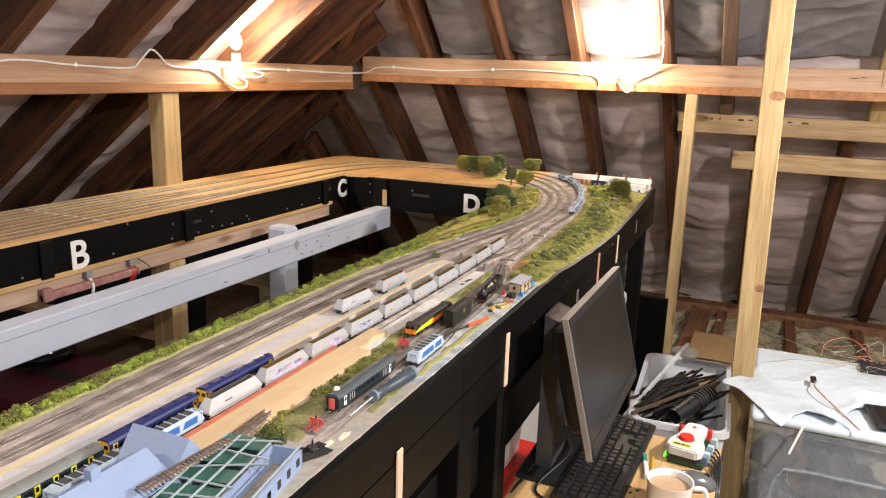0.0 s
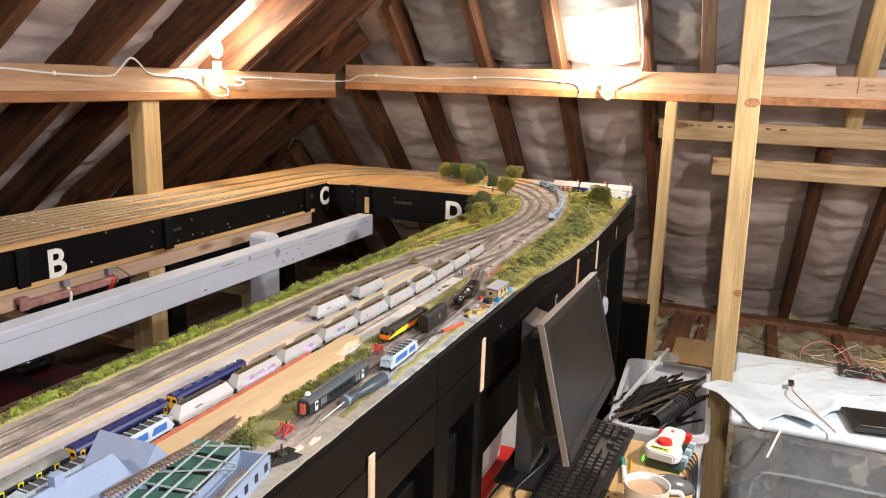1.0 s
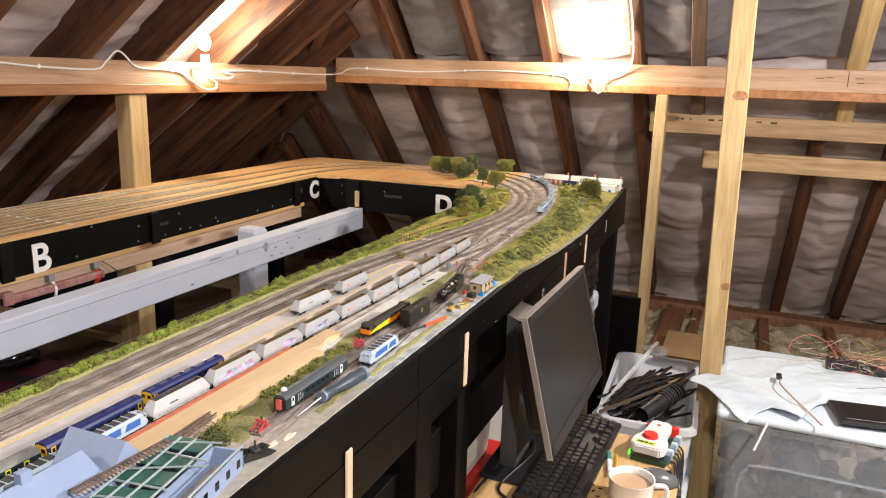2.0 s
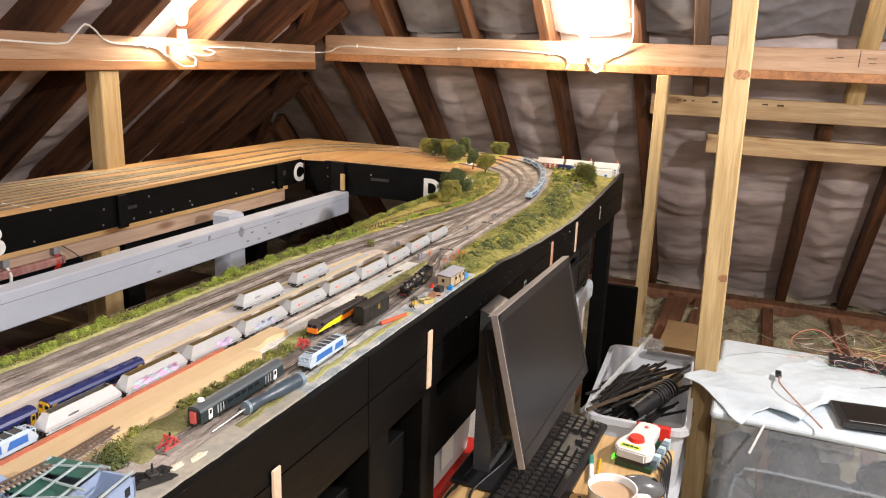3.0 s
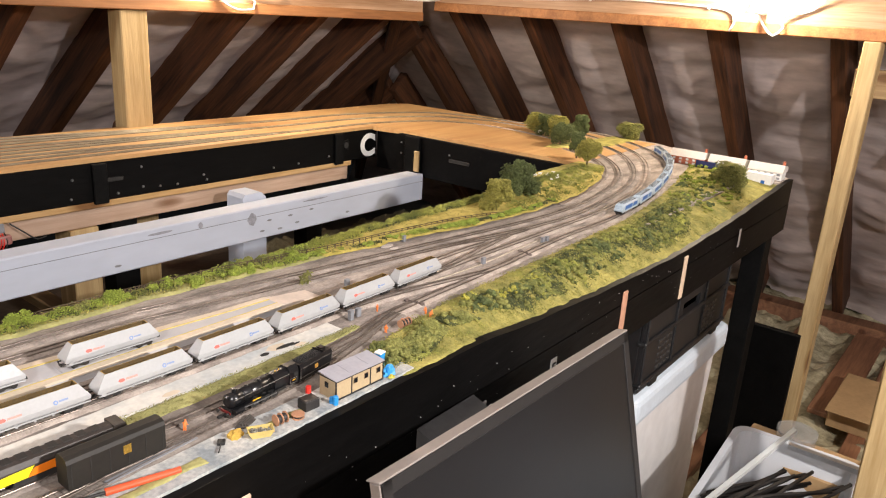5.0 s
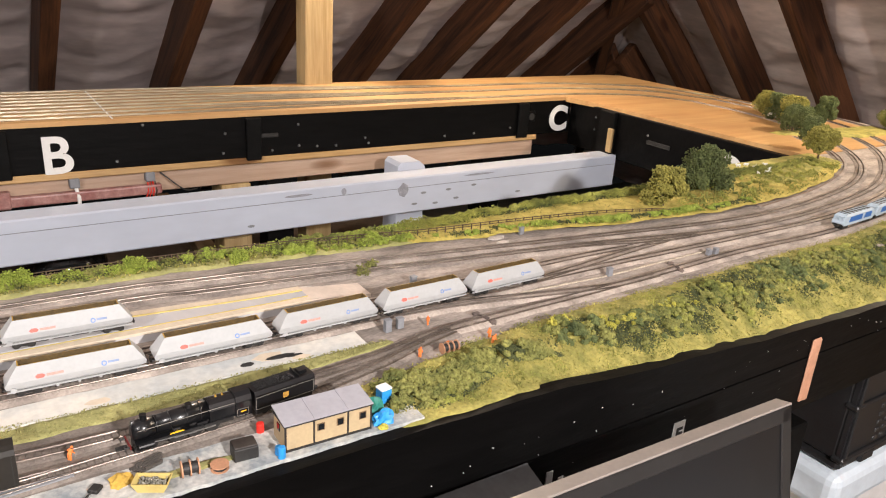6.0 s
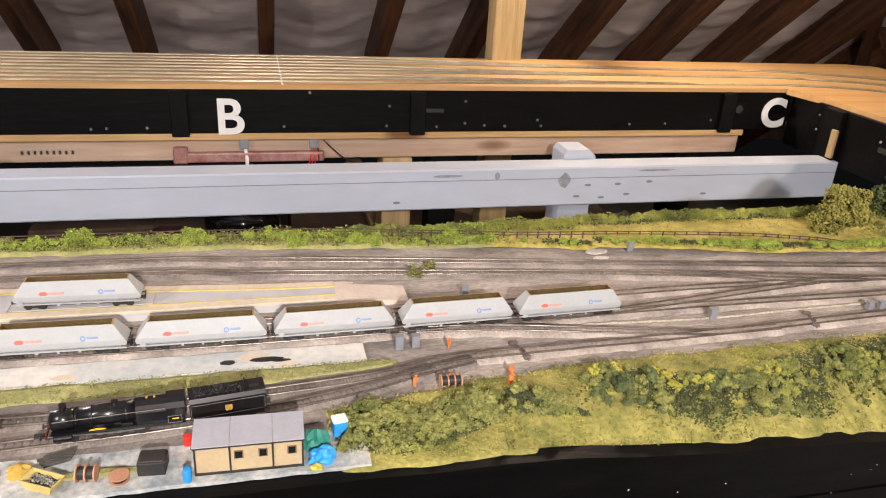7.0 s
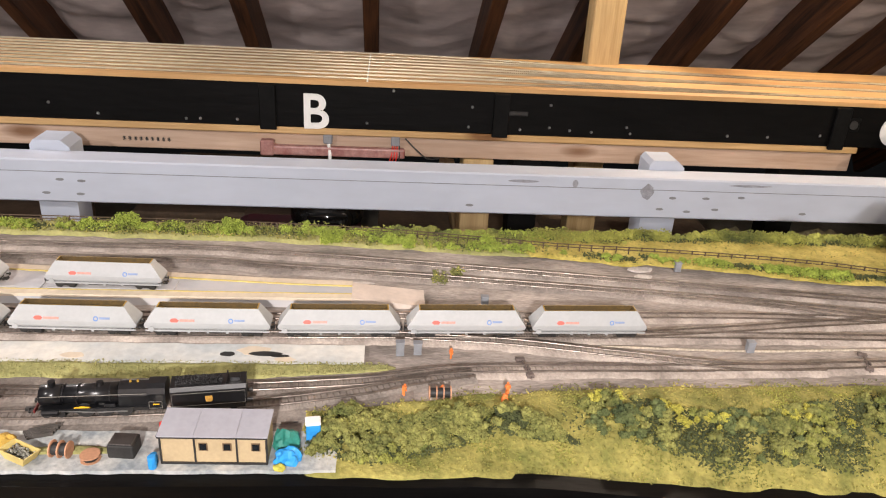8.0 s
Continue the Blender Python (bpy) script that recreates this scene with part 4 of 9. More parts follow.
SCRUB_UP = lerp_table([(1.762, -0.452), (1.794, -0.470), (1.867, -0.445), (1.92, -0.448), (1.98, -0.461), (2.043, -0.474), (2.13, -0.481), (2.35, -0.474), (2.62, -0.500), (2.75, -0.53)])
SCRUB_LO = lerp_table([(1.762, -0.425), (1.811, -0.418), (1.862, -0.397), (1.90, -0.405), (2.03, -0.399), (2.15, -0.414), (2.34, -0.402), (2.5, -0.405), (2.65, -0.46), (2.75, -0.50)])
YARD_UP = lerp_table([(1.565, -0.440), (1.593, -0.453), (1.63, -0.437), (1.68, -0.451), (1.723, -0.444), (1.755, -0.417)])
YARD_LO = lerp_table([(1.565, -0.402), (1.61, -0.394), (1.652, -0.404), (1.70, -0.421), (1.755, -0.412)])


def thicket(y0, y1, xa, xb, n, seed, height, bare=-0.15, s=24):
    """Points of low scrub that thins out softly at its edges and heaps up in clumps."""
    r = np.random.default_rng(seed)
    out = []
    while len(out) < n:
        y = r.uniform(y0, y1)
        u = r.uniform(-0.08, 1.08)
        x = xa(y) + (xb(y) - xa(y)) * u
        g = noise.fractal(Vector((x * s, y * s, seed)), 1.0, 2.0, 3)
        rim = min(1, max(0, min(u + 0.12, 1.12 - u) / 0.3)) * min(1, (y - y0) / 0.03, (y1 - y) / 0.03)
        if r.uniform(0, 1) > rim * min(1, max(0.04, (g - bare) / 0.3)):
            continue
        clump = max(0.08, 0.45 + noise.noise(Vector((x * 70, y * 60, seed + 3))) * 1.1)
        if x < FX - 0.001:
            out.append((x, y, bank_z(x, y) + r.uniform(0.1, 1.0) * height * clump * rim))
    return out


flock("grass_tufts", scatter(1.56, 3.17, SLOPE_TOP, lambda y: FX - 0.001, 16000, 5, bank_z, 0.0015), 0.0004, 0.0010, GRASS, "yellow-green tufts on the bank", 5)


bm = bmesh.new()
bmesh.ops.create_icosphere(bm, subdivisions=1, radius=1)
CORE_V = np.array([tuple(v.co) for v in bm.verts])
CORE_F = np.array([[v.index for v in f.verts] for f in bm.faces], dtype=np.int32)
bm.free()


def lumps(centres, seed, crumbs=13):
    """Foam foliage: each (x, y, z, radius) becomes a heap of small lumps, with crumbs on their skin. Returns crumb centres and cores."""
    r = np.random.default_rng(seed)
    skin, cores = [], []
    for x, y, z, rad in centres:
        n = int(5 + 4 * r.uniform())
        for k in range(n):
            d = r.normal(0, 1, 3)
            d /= np.linalg.norm(d)
            d[2] = abs(d[2]) * 0.8
            c = np.array((x, y, z)) + d * rad * (0.62 if k else 0.1)
            q = rad * r.uniform(0.34, 0.55)
            if c[0] + q * 1.25 > FX:
                continue
            bumps = r.uniform(0.65, 1.2, (len(CORE_V), 1))
            cores.append(CORE_V * q * bumps + c)
            v = r.normal(0, 1, (crumbs, 3))
            v /= np.linalg.norm(v, axis=1)[:, None]
            v[:, 2] = np.abs(v[:, 2]) - 0.15
            skin.append(c + v * q * r.uniform(0.92, 1.16, (crumbs, 1)))
    return (np.concatenate(skin) if skin else np.zeros((1, 3))), cores


def mounds(y0, y1, xa, xb, count, seed, rmin, rmax, bare, s=16):
    """Centres of leafy mounds on the bank, told apart by a noise into three tones."""
    r = np.random.default_rng(seed)
    tones = ([], [], [])
    made = 0
    while made < count:
        y = r.uniform(y0, y1)
        u = r.uniform(0, 1)
        x = xa(y) + (xb(y) - xa(y)) * u
        g = noise.fractal(Vector((x * s, y * s, seed)), 1.0, 2.0, 3)
        if r.uniform(0, 1) > min(1, max(0.03, (g - bare) / 0.3)):
            continue
        rad = r.uniform(rmin, rmax) * (0.7 + 0.3 * min(1, 4 * u * (1 - u) + 0.2))
        tone = noise.noise(Vector((x * 22, y * 14, seed + 5))) + r.normal(0, 0.18)
        heap = 0.010 * max(0, 0.35 + noise.noise(Vector((x * 45, y * 38, seed + 9)))) * min(1, 5 * u * (1 - u) + 0.1)
        tones[0 if tone < -0.22 else 1 if tone < 0.22 else 2].append((x, y, bank_z(x, y) - rad * 0.10 + heap * r.uniform(0.5, 1.0), rad))
        made += 1
    return [lumps(t, seed + i) for i, t in enumerate(tones)]


def mound_mesh(name, pts, cores, rmin, rmax, material, seed):
    """Leafy crumbs over solid little lumps, as one mesh."""
    g = np.random.default_rng(seed)
    c = np.asarray(pts, dtype=np.float32)
    n = len(c)
    rr = g.uniform(rmin, rmax, (n, 1, 1))
    v = OCT_V[None] * rr * g.uniform(0.6, 1.3, (n, 6, 1)) + g.normal(0, 0.2, (n, 6, 3)) * rr + c[:, None, :]
    f = OCT_F[None] + (np.arange(n, dtype=np.int32) * 6)[:, None, None]
    vs, fs = [v.reshape(-1, 3)], [f.reshape(-1, 3)]
    for i, core in enumerate(cores):
        vs.append(core)
        fs.append(CORE_F + 6 * n + len(CORE_V) * i)
    return quick_mesh(name, np.concatenate(vs), np.concatenate(fs), material)


def hedge(y0, y1, mid, half, count, seed, rmin, rmax, bare, material, label, s=20):
    """Foam lumps heaped along a line, broken by gaps."""
    r = np.random.default_rng(seed)
    out = []
    while len(out) < count:
        y, u = r.uniform(y0, y1), r.normal(0, 0.45)
        g = noise.fractal(Vector((mid(y) * s, y * s, seed)), 1.0, 2.0, 3)
        if abs(u) > 1 or g < bare:
            continue
        x, rad = mid(y) + u * half, r.uniform(rmin, rmax) * (1 - 0.35 * abs(u))
        out.append((x, y, field_z(x, y) + 0.002 * (1 - u * u), rad))
    pts, cores = lumps(out, seed, 22)
    tagged(new("hedge_lumps", mound_mesh("hedge_lumps", pts, cores, 0.0005, 0.0011, material, seed)), label, "vegetation", kind="stuff")


for y0, y1, xa, xb, count, seed, rmin, rmax, bare, tints, lab in (
        (1.565, 1.745, YARD_UP, YARD_LO, 290, 6, 0.0034, 0.0072, -0.35, (LEAF_M, LEAF_M, LEAF_B), "scrub on the bank beside the yard hut"),
        (1.765, 2.70, SCRUB_UP, SCRUB_LO, 1000, 7, 0.0031, 0.0072, -0.26, (LEAF_D, LEAF_M, LEAF_B), "scrub on the grass bank"),
        (2.66, 2.92, lambda y: SLOPE_TOP(y) + 0.012, lambda y: -0.415, 200, 19, 0.003, 0.007, -0.3, (LEAF_D, LEAF_B, LEAF_L), "scrub below the houses"),
        (2.86, 3.13, SLOPE_TOP, lambda y: -0.45, 90, 20, 0.004, 0.008, -0.1, (LEAF_B, LEAF_L, LEAF_L), "scrub behind the houses")):
    for (pts, cores), tint, word in zip(mounds(y0, y1, xa, xb, count, seed, rmin, rmax, bare), tints, ("dark green", "olive green", "bright green")):
        tagged(new("bank_scrub", mound_mesh("bank_scrub", pts, cores, 0.0005, 0.0012, tint, seed)), word + " " + lab, "vegetation", kind="stuff")
# Low dark crumbs put the shade between scrub lumps into colour.
flock("bank_scrub", thicket(1.562, 1.76, YARD_UP, YARD_LO, 7000, 26, 0.0035, -0.4), 0.0006, 0.0013, LEAF_SHADE, "undergrowth beside the yard hut, coloured dark as shade between lumps", 26)
flock("bank_scrub", thicket(1.75, 2.75, SCRUB_UP, SCRUB_LO, 20000, 27, 0.0035, -0.25, 16), 0.0006, 0.0013, LEAF_SHADE, "undergrowth on the bank, coloured dark as shade between lumps", 27)
for k, (pts, cores) in enumerate(mounds(1.77, 1.98, SCRUB_UP, lambda y: SCRUB_LO(y) - 0.025, 55, 9, 0.0025, 0.0045, -0.1, 22)):
    tagged(new("bank_scrub", mound_mesh("bank_scrub", pts, cores, 0.0004, 0.0009, LEAF_Y, 90 + k)), "yellow flowering scrub on the bank", "vegetation", kind="stuff")
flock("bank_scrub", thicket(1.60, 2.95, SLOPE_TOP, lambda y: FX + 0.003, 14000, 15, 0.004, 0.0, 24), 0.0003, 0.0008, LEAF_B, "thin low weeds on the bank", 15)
flock("verge_tufts", scatter(-0.3, 2.84, BACK, HEDGE_IN, 9000, 10, field_z, 0.002), 0.0005, 0.0013, GRASS, "grass tufts on the verge", 10)
flock("hedge_crumbs", scatter(-0.3, 1.80, lambda y: BACK(y) + 0.004, lambda y: HEDGE_IN(y) - 0.002, 5000, 12, field_z, 0.005, -0.05, 26), 0.0007, 0.0016, LEAF_B, "low growth along the back fence", 12)


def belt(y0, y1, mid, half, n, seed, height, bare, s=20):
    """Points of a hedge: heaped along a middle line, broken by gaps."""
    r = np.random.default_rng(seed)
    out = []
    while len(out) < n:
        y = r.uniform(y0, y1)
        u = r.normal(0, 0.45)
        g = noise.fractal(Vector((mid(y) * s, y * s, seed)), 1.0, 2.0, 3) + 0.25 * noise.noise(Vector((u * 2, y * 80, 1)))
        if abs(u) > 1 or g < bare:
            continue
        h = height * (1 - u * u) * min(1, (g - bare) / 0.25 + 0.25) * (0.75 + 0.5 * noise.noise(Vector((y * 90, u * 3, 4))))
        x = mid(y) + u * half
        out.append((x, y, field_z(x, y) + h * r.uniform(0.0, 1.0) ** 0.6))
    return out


BACKMID = lambda y: BACK(y) + 0.018
FRONTMID = lambda y: HEDGE_IN(y) - 0.012
hedge(0.0, 1.0, lambda y: BACK(y) + 0.016, 0.012, 130, 75, 0.0055, 0.0105, -0.15, LEAF_L, "bright green leafy hedge along the back fence", 22)
hedge(0.9, 1.62, BACKMID, 0.011, 130, 71, 0.0035, 0.0070, -0.12, LEAF_L, "bright green foam hedge along the back fence", 22)
hedge(1.60, 2.70, lambda y: BACK(y) + 0.016, 0.014, 300, 72, 0.0045, 0.0090, -0.4, LEAF_B, "mixed green foam hedge along the baseboard edge", 18)
hedge(1.60, 2.40, lambda y: HEDGE_IN(y) - 0.010, 0.010, 130, 73, 0.0032, 0.0062, -0.02, LEAF_L, "green foam scrub at the trackside", 24)
hedge(2.28, 2.80, lambda y: (BACK(y) + HEDGE_IN(y)) / 2, 0.05, 60, 74, 0.0035, 0.0070, 0.0, LEAF_B, "patches of foam scrub in the meadow", 24)
# Dark crumbs along the hedge foot paint in the shade under it.
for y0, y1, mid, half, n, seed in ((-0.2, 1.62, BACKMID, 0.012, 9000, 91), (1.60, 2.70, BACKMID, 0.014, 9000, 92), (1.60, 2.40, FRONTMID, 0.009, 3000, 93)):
    flock("hedge_base", belt(y0, y1, mid, half, n, seed, 0.004, -0.2, 22), 0.0006, 0.0014, LEAF_SHADE, "undergrowth below the hedge, coloured dark as the shade there", seed)
flock("grass_tufts", scatter(1.12, 1.62, lambda y: -0.513, lambda y: -0.488 - max(0, y - 1.5) * 0.12, 3500, 81, lambda x, y: TOP + 0.0012, 0.0010), 0.0004, 0.0008, GRASS2, "short tufts on the strip between the sidings", 81)
flock("hedge_crumbs", belt(-0.3, 1.82, BACKMID, 0.013, 14000, 61, 0.010, -0.10, 22), 0.0005, 0.0013, LEAF_L, "bright green hedge along the back fence", 61)
flock("hedge_crumbs", belt(1.78, 2.62, BACKMID, 0.016, 13000, 62, 0.014, -0.35, 18), 0.0005, 0.0013, LEAF_B, "mixed green hedge along the baseboard edge", 62)
flock("verge_scrub", belt(1.66, 2.30, FRONTMID, 0.011, 8000, 63, 0.009, 0.0, 24), 0.0005, 0.0012, LEAF_L, "green scrub at the trackside", 63)
flock("verge_scrub", scatter(2.25, 2.80, lambda y: BACK(y) + 0.01, HEDGE_IN, 3500, 64, field_z, 0.006, 0.12, 24), 0.0007, 0.0017, LEAF_B, "patchy weeds in the meadow", 64)
for i in range(40):
    y = -0.25 + i * 0.052 + rng.uniform(-0.025, 0.025)
    if y > 1.62:
        break
    x = rng.uniform(-0.782, -0.770)
    k = rng.uniform(0.006, 0.012) * (1.25 if y < 1.1 else 0.9)
    bush("bright green bush along the back fence", (x, y, TOP + 0.003), (k * 0.6, k * 1.0, k * rng.uniform(0.8, 1.3)), (LEAF_L, LEAF_L, LEAF_M)[i % 3], 100 + i, n=900)
for i, (x, y, k) in enumerate(((-0.757, 1.735, 0.016), (-0.755, 1.62, 0.014), (-0.752, 1.556, 0.017), (-0.781, 1.33, 0.022), (-0.770, 1.445, 0.019), (-0.748, 1.64, 0.013))):
    bush("bright green bush along the back fence", (x, y, TOP + 0.003), (k * 0.5, k * 0.7, k * 0.85), LEAF_L, 160 + i, n=1100)
bush("weedy bush between the tracks", (-0.662, 1.672, TOP), (0.006, 0.009, 0.018), LEAF_M, 170, n=160, crumbs=(0.0006, 0.0013))
bush("small weed between the tracks", (-0.681, 1.69, TOP), (0.006, 0.008, 0.010), LEAF_M, 171, n=90, crumbs=(0.0009, 0.002))
for i in range(16):
    y = rng.uniform(0.80, 1.15)
    x = -0.490 + rng.uniform(-0.006, 0.012)
    bush("mossy bush beside the bare platform", (x, y, TOP), (0.010, 0.016, 0.010), (LEAF_M, LEAF_B, LEAF_M)[i % 3], 180 + i, n=260)
for i, (x, y) in enumerate(((-0.478, 0.755), (-0.468, 0.765), (-0.462, 0.752), (-0.482, 0.775))):
    bush("dark mossy bush by the station", (x, y, TOP), (0.012, 0.016, 0.014), (LEAF_D, LEAF_M)[i % 2], 200 + i, n=420)

# fence along the back
fence = thing("post_and_rail_fence", "brown post and rail fence behind the tracks", "fence")
FENCE = spline([(-0.787, -0.2), (-0.787, 1.2), (-0.780, 1.54), (-0.760, 1.71), (-0.744, 1.81), (-0.733, 1.948), (-0.714, 2.088), (-0.690, 2.18), (-0.676, 2.205)], 0.0135)
post_me = mesh_of(box(bmesh.new(), -0.0006, 0.0006, -0.0006, 0.0006, -0.003, 0.0085), "post", BARK)
for p in FENCE[-260:]:
    o = new("post", post_me)
    o.parent = fence
    o.location = (p.x, p.y, TOP + 0.004)
for z in (0.0045, 0.0078):
    v, f = ribbon(FENCE, 0, 0.0003, TOP + z + 0.0035, TOP + z + 0.0045)
    o = new("fence_rail", quick_mesh("fence_rail", v, f, BARK))
    o.parent = fence

# ---- rolling stock ----


def on_line(line, y, z=None):
    """The pose on a track at the given y: along the track, at rail top."""
    for a, b in zip(line, line[1:]):
        if a.y <= y <= b.y and b.y > a.y:
            t = (y - a.y) / (b.y - a.y)
            p = a + (b - a) * t
            d = b - a
            return pose(p.x, p.y, z or RTOP, 0, 0, math.degrees(math.atan2(-d.x, d.y)))
    return pose(0, y, RTOP)


def wheel_mesh():
    bm = bmesh.new()
    for s in (-1, 1):
        cyl(bm, (s * 0.0037, 0, 0.003), (s * 0.0049, 0, 0.003), 0.0031, seg=14)
    cyl(bm, (-0.0045, 0, 0.003), (0.0045, 0, 0.003), 0.0008, seg=6)
    return mesh_of(bm, "wheelset", UNDER)


WHEEL = wheel_mesh()


def bogie_mesh(base=0.012):
    bm = bmesh.new()
    for s in (-1, 1):
        prism(bm, [(-base * 0.75, 0.0045), (-base * 0.6, 0.0065), (-base * 0.2, 0.0058), (base * 0.2, 0.0058), (base * 0.6, 0.0065), (base * 0.75, 0.0045), (base * 0.6, 0.0015), (base * 0.35, 0.0015), (base * 0.2, 0.003), (-base * 0.2, 0.003), (-base * 0.35, 0.0015), (-base * 0.6, 0.0015)], "yz", s * 0.0058, s * 0.0072)
    box(bm, -0.006, 0.006, -0.003, 0.003, 0.004, 0.006)
    return mesh_of(bm, "bogie", UNDER)


BOGIE = bogie_mesh()


def add_bogies(t, ys, base=0.012):
    for y in ys:
        b = new("bogie", BOGIE)
        b.parent = t
        b.location = (0, y, 0)
        for d in (-base / 2, base / 2):
            w = new("wheelset", WHEEL)
            w.parent = b
            w.location = (0, d, 0)


def add_coupling(t, ends, z=0.006):
    for y in ends:
        bm = bmesh.new()
        s = 1 if y > 0 else -1
        box(bm, -0.0012, 0.0012, min(y, y + s * 0.004), max(y, y + s * 0.004), z - 0.001, z + 0.001)
        box(bm, -0.0025, 0.0025, min(y + s * 0.003, y + s * 0.0042), max(y + s * 0.003, y + s * 0.0042), z - 0.001, z + 0.0015)
        part("coupling", bm, UNDER, t)
        for x in (-0.0055, 0.0055):
            bm = bmesh.new()
            cyl(bm, (x, y, z + 0.002), (x, y + s * 0.003, z + 0.002), 0.0008, seg=8)
            cyl(bm, (x, y + s * 0.003, z + 0.002), (x, y + s * 0.0035, z + 0.002), 0.0016, seg=10)
            part("buffer", bm, UNDER, t)


GOLD = mat("ochre_rim", (0.42, 0.26, 0.04), 0.6, 0.25, 80)
LINING = mat("grey_lining", (0.20, 0.19, 0.17), 0.5, 0.1, 90)


def on_side(bm, s):
    """Lays a flat mark on the sloping side of a hopper."""
    for v in bm.verts:
        out = 0.0002 if abs(v.co.x) > 0.0083 else -0.0005
        v.co.x = s * (0.0093 - max(0, v.co.z - 0.0145) * 0.315 + out)
    return bm


def hopper(label, body, inside, art="plain", group="hopper train"):
    t = thing("hopper_wagon", label, "wagon", group=group)
    half, top = 0.0525, 0.0425
    loops = [(0.0078, 0.0078, half - 0.006), (0.0096, 0.0090, half - 0.001), (0.0125, 0.0093, half), (0.0145, 0.0093, half - 0.0012), (0.0272, 0.0053, top), (0.0272, 0.0049, top - 0.0006)]
    inner = [(0.0120, 0.0030, top - 0.012)]
    bm = bmesh.new()
    rings = []
    for z, w, l in loops:
        rings.append([bm.verts.new(p) for p in ((-w, -l, z), (w, -l, z), (w, l, z), (-w, l, z))])
    for a, b in zip(rings, rings[1:]):
        for i in range(4):
            bm.faces.new((a[i], a[(i + 1) % 4], b[(i + 1) % 4], b[i]))
    bm.faces.new(rings[0][::-1])
    part("body", bm, body, t)
    bm = bmesh.new()
    w, l = 0.0049, top - 0.0006
    r0 = [bm.verts.new(p) for p in ((-w, -l, 0.0271), (w, -l, 0.0271), (w, l, 0.0271), (-w, l, 0.0271))]
    z, w, l = inner[0]
    r1 = [bm.verts.new(p) for p in ((-w, -l, z), (w, -l, z), (w, l, z), (-w, l, z))]
    for i in range(4):
        bm.faces.new((r0[i], r0[(i + 1) % 4], r1[(i + 1) % 4], r1[i]))
    bm.faces.new(r1)
    part("hopper_inside", bm, inside, t, "ochre-brown hopper inside, darkened for its deep shadow" if inside is HOPIN else "dark hopper inside")
    bm = bmesh.new()
    lip = [[bm.verts.new((i * w, j * l, 0.02745)) for i, j in ((-1, -1), (1, -1), (1, 1), (-1, 1))] for w, l in ((0.0050, top - 0.0004), (0.0045, top - 0.0014))]
    for i in range(4):
        bm.faces.new((lip[0][i], lip[0][(i + 1) % 4], lip[1][(i + 1) % 4], lip[1][i]))
    part("rim", bm, GOLD, t, "worn ochre rim")
    bm = bmesh.new()
    box(bm, -0.0062, 0.0062, -0.037, 0.037, 0.0042, 0.0080)
    for y in (-0.042, 0.042):
        box(bm, -0.0058, 0.0058, y - 0.006, y + 0.006, 0.0052, 0.0085)
    part("underframe", bm, UNDER, t, "black underframe")
    for s in (-1, 1):
        bm = bmesh.new()
        box(bm, s * 0.0089 - 0.0006, s * 0.0089 + 0.0006, -half + 0.001, half - 0.001, 0.0066, 0.0079)
        part("solebar", bm, body, t)
        for k in range(3):
            bm = bmesh.new()
            y = -0.016 + 0.016 * k
            box(bm, s * 0.0085 - 0.0008, s * 0.0085 + 0.0008, y - 0.001, y + 0.001, 0.0050, 0.0067)
            part("door_catch", bm, body, t)
        bm = bmesh.new()
        cyl(bm, (s * 0.0093, -half + 0.006, 0.0088), (s * 0.0099, -half + 0.006, 0.0088), 0.0024, seg=14)
        part("handwheel", bm, body, t)
        slope = math.atan2(0.0010, 0.0105)
        if art == "plain":
            for name, m, y0, y1, z0, z1 in (("red_emblem", LOGORED, -0.0310, -0.0235, 0.0153, 0.0185), ("red_mark", LOGOPALE, -0.0228, -0.0105, 0.0160, 0.0178), ("blue_mark", LOGOBLUE2, 0.0225, 0.0310, 0.0166, 0.0182)):
                bm = bmesh.new()
                if name == "red_emblem":
                    prism(bm, [(y0, 0.0169), (y0 + 0.0020, z1), (y1 - 0.0020, z1), (y1, 0.0169), (y1 - 0.0015, z0), (y0 + 0.0015, z0)], "yz", s * 0.0076, s * 0.00880)
                else:
                    box(bm, min(s * 0.0076, s * 0.00880), max(s * 0.0076, s * 0.00880), y0, y1, z0, z1)
                part(name, on_side(bm, s), m, t)
            bm = bmesh.new()
            hoop = [[bm.verts.new((s * xx, 0.0195 + r * math.cos(k * math.tau / 12), 0.0170 + r * math.sin(k * math.tau / 12))) for k in range(12)] for r, xx in ((0.0013, 0.0076), (0.0013, 0.00880), (0.0021, 0.00880), (0.0021, 0.0076))]
            for a, b in zip(hoop, hoop[1:]):
                for k in range(12):
                    bm.faces.new((a[k], a[(k + 1) % 12], b[(k + 1) % 12], b[k]))
            part("blue_ring", on_side(bm, s), LOGOBLUE, t)
        elif art == "bar":
            bm = bmesh.new()
            box(bm, min(s * 0.0084, s * 0.00922), max(s * 0.0084, s * 0.00922), -0.022, -0.008, 0.0160, 0.0180)
            part("dark_mark", on_side(bm, s), GREYBOX, t)
        else:
            tints = {"purple": (PURPLE, LILACPAINT), "aqua": (AQUA, PURPLE), "pink": (PINKPAINT, AQUA, LILACPAINT)}[art]
            y0, n, wide = {"purple": (0.004, 4, 0.0075), "aqua": (-0.024, 6, 0.0075), "pink": (-0.034, 9, 0.0080)}[art]
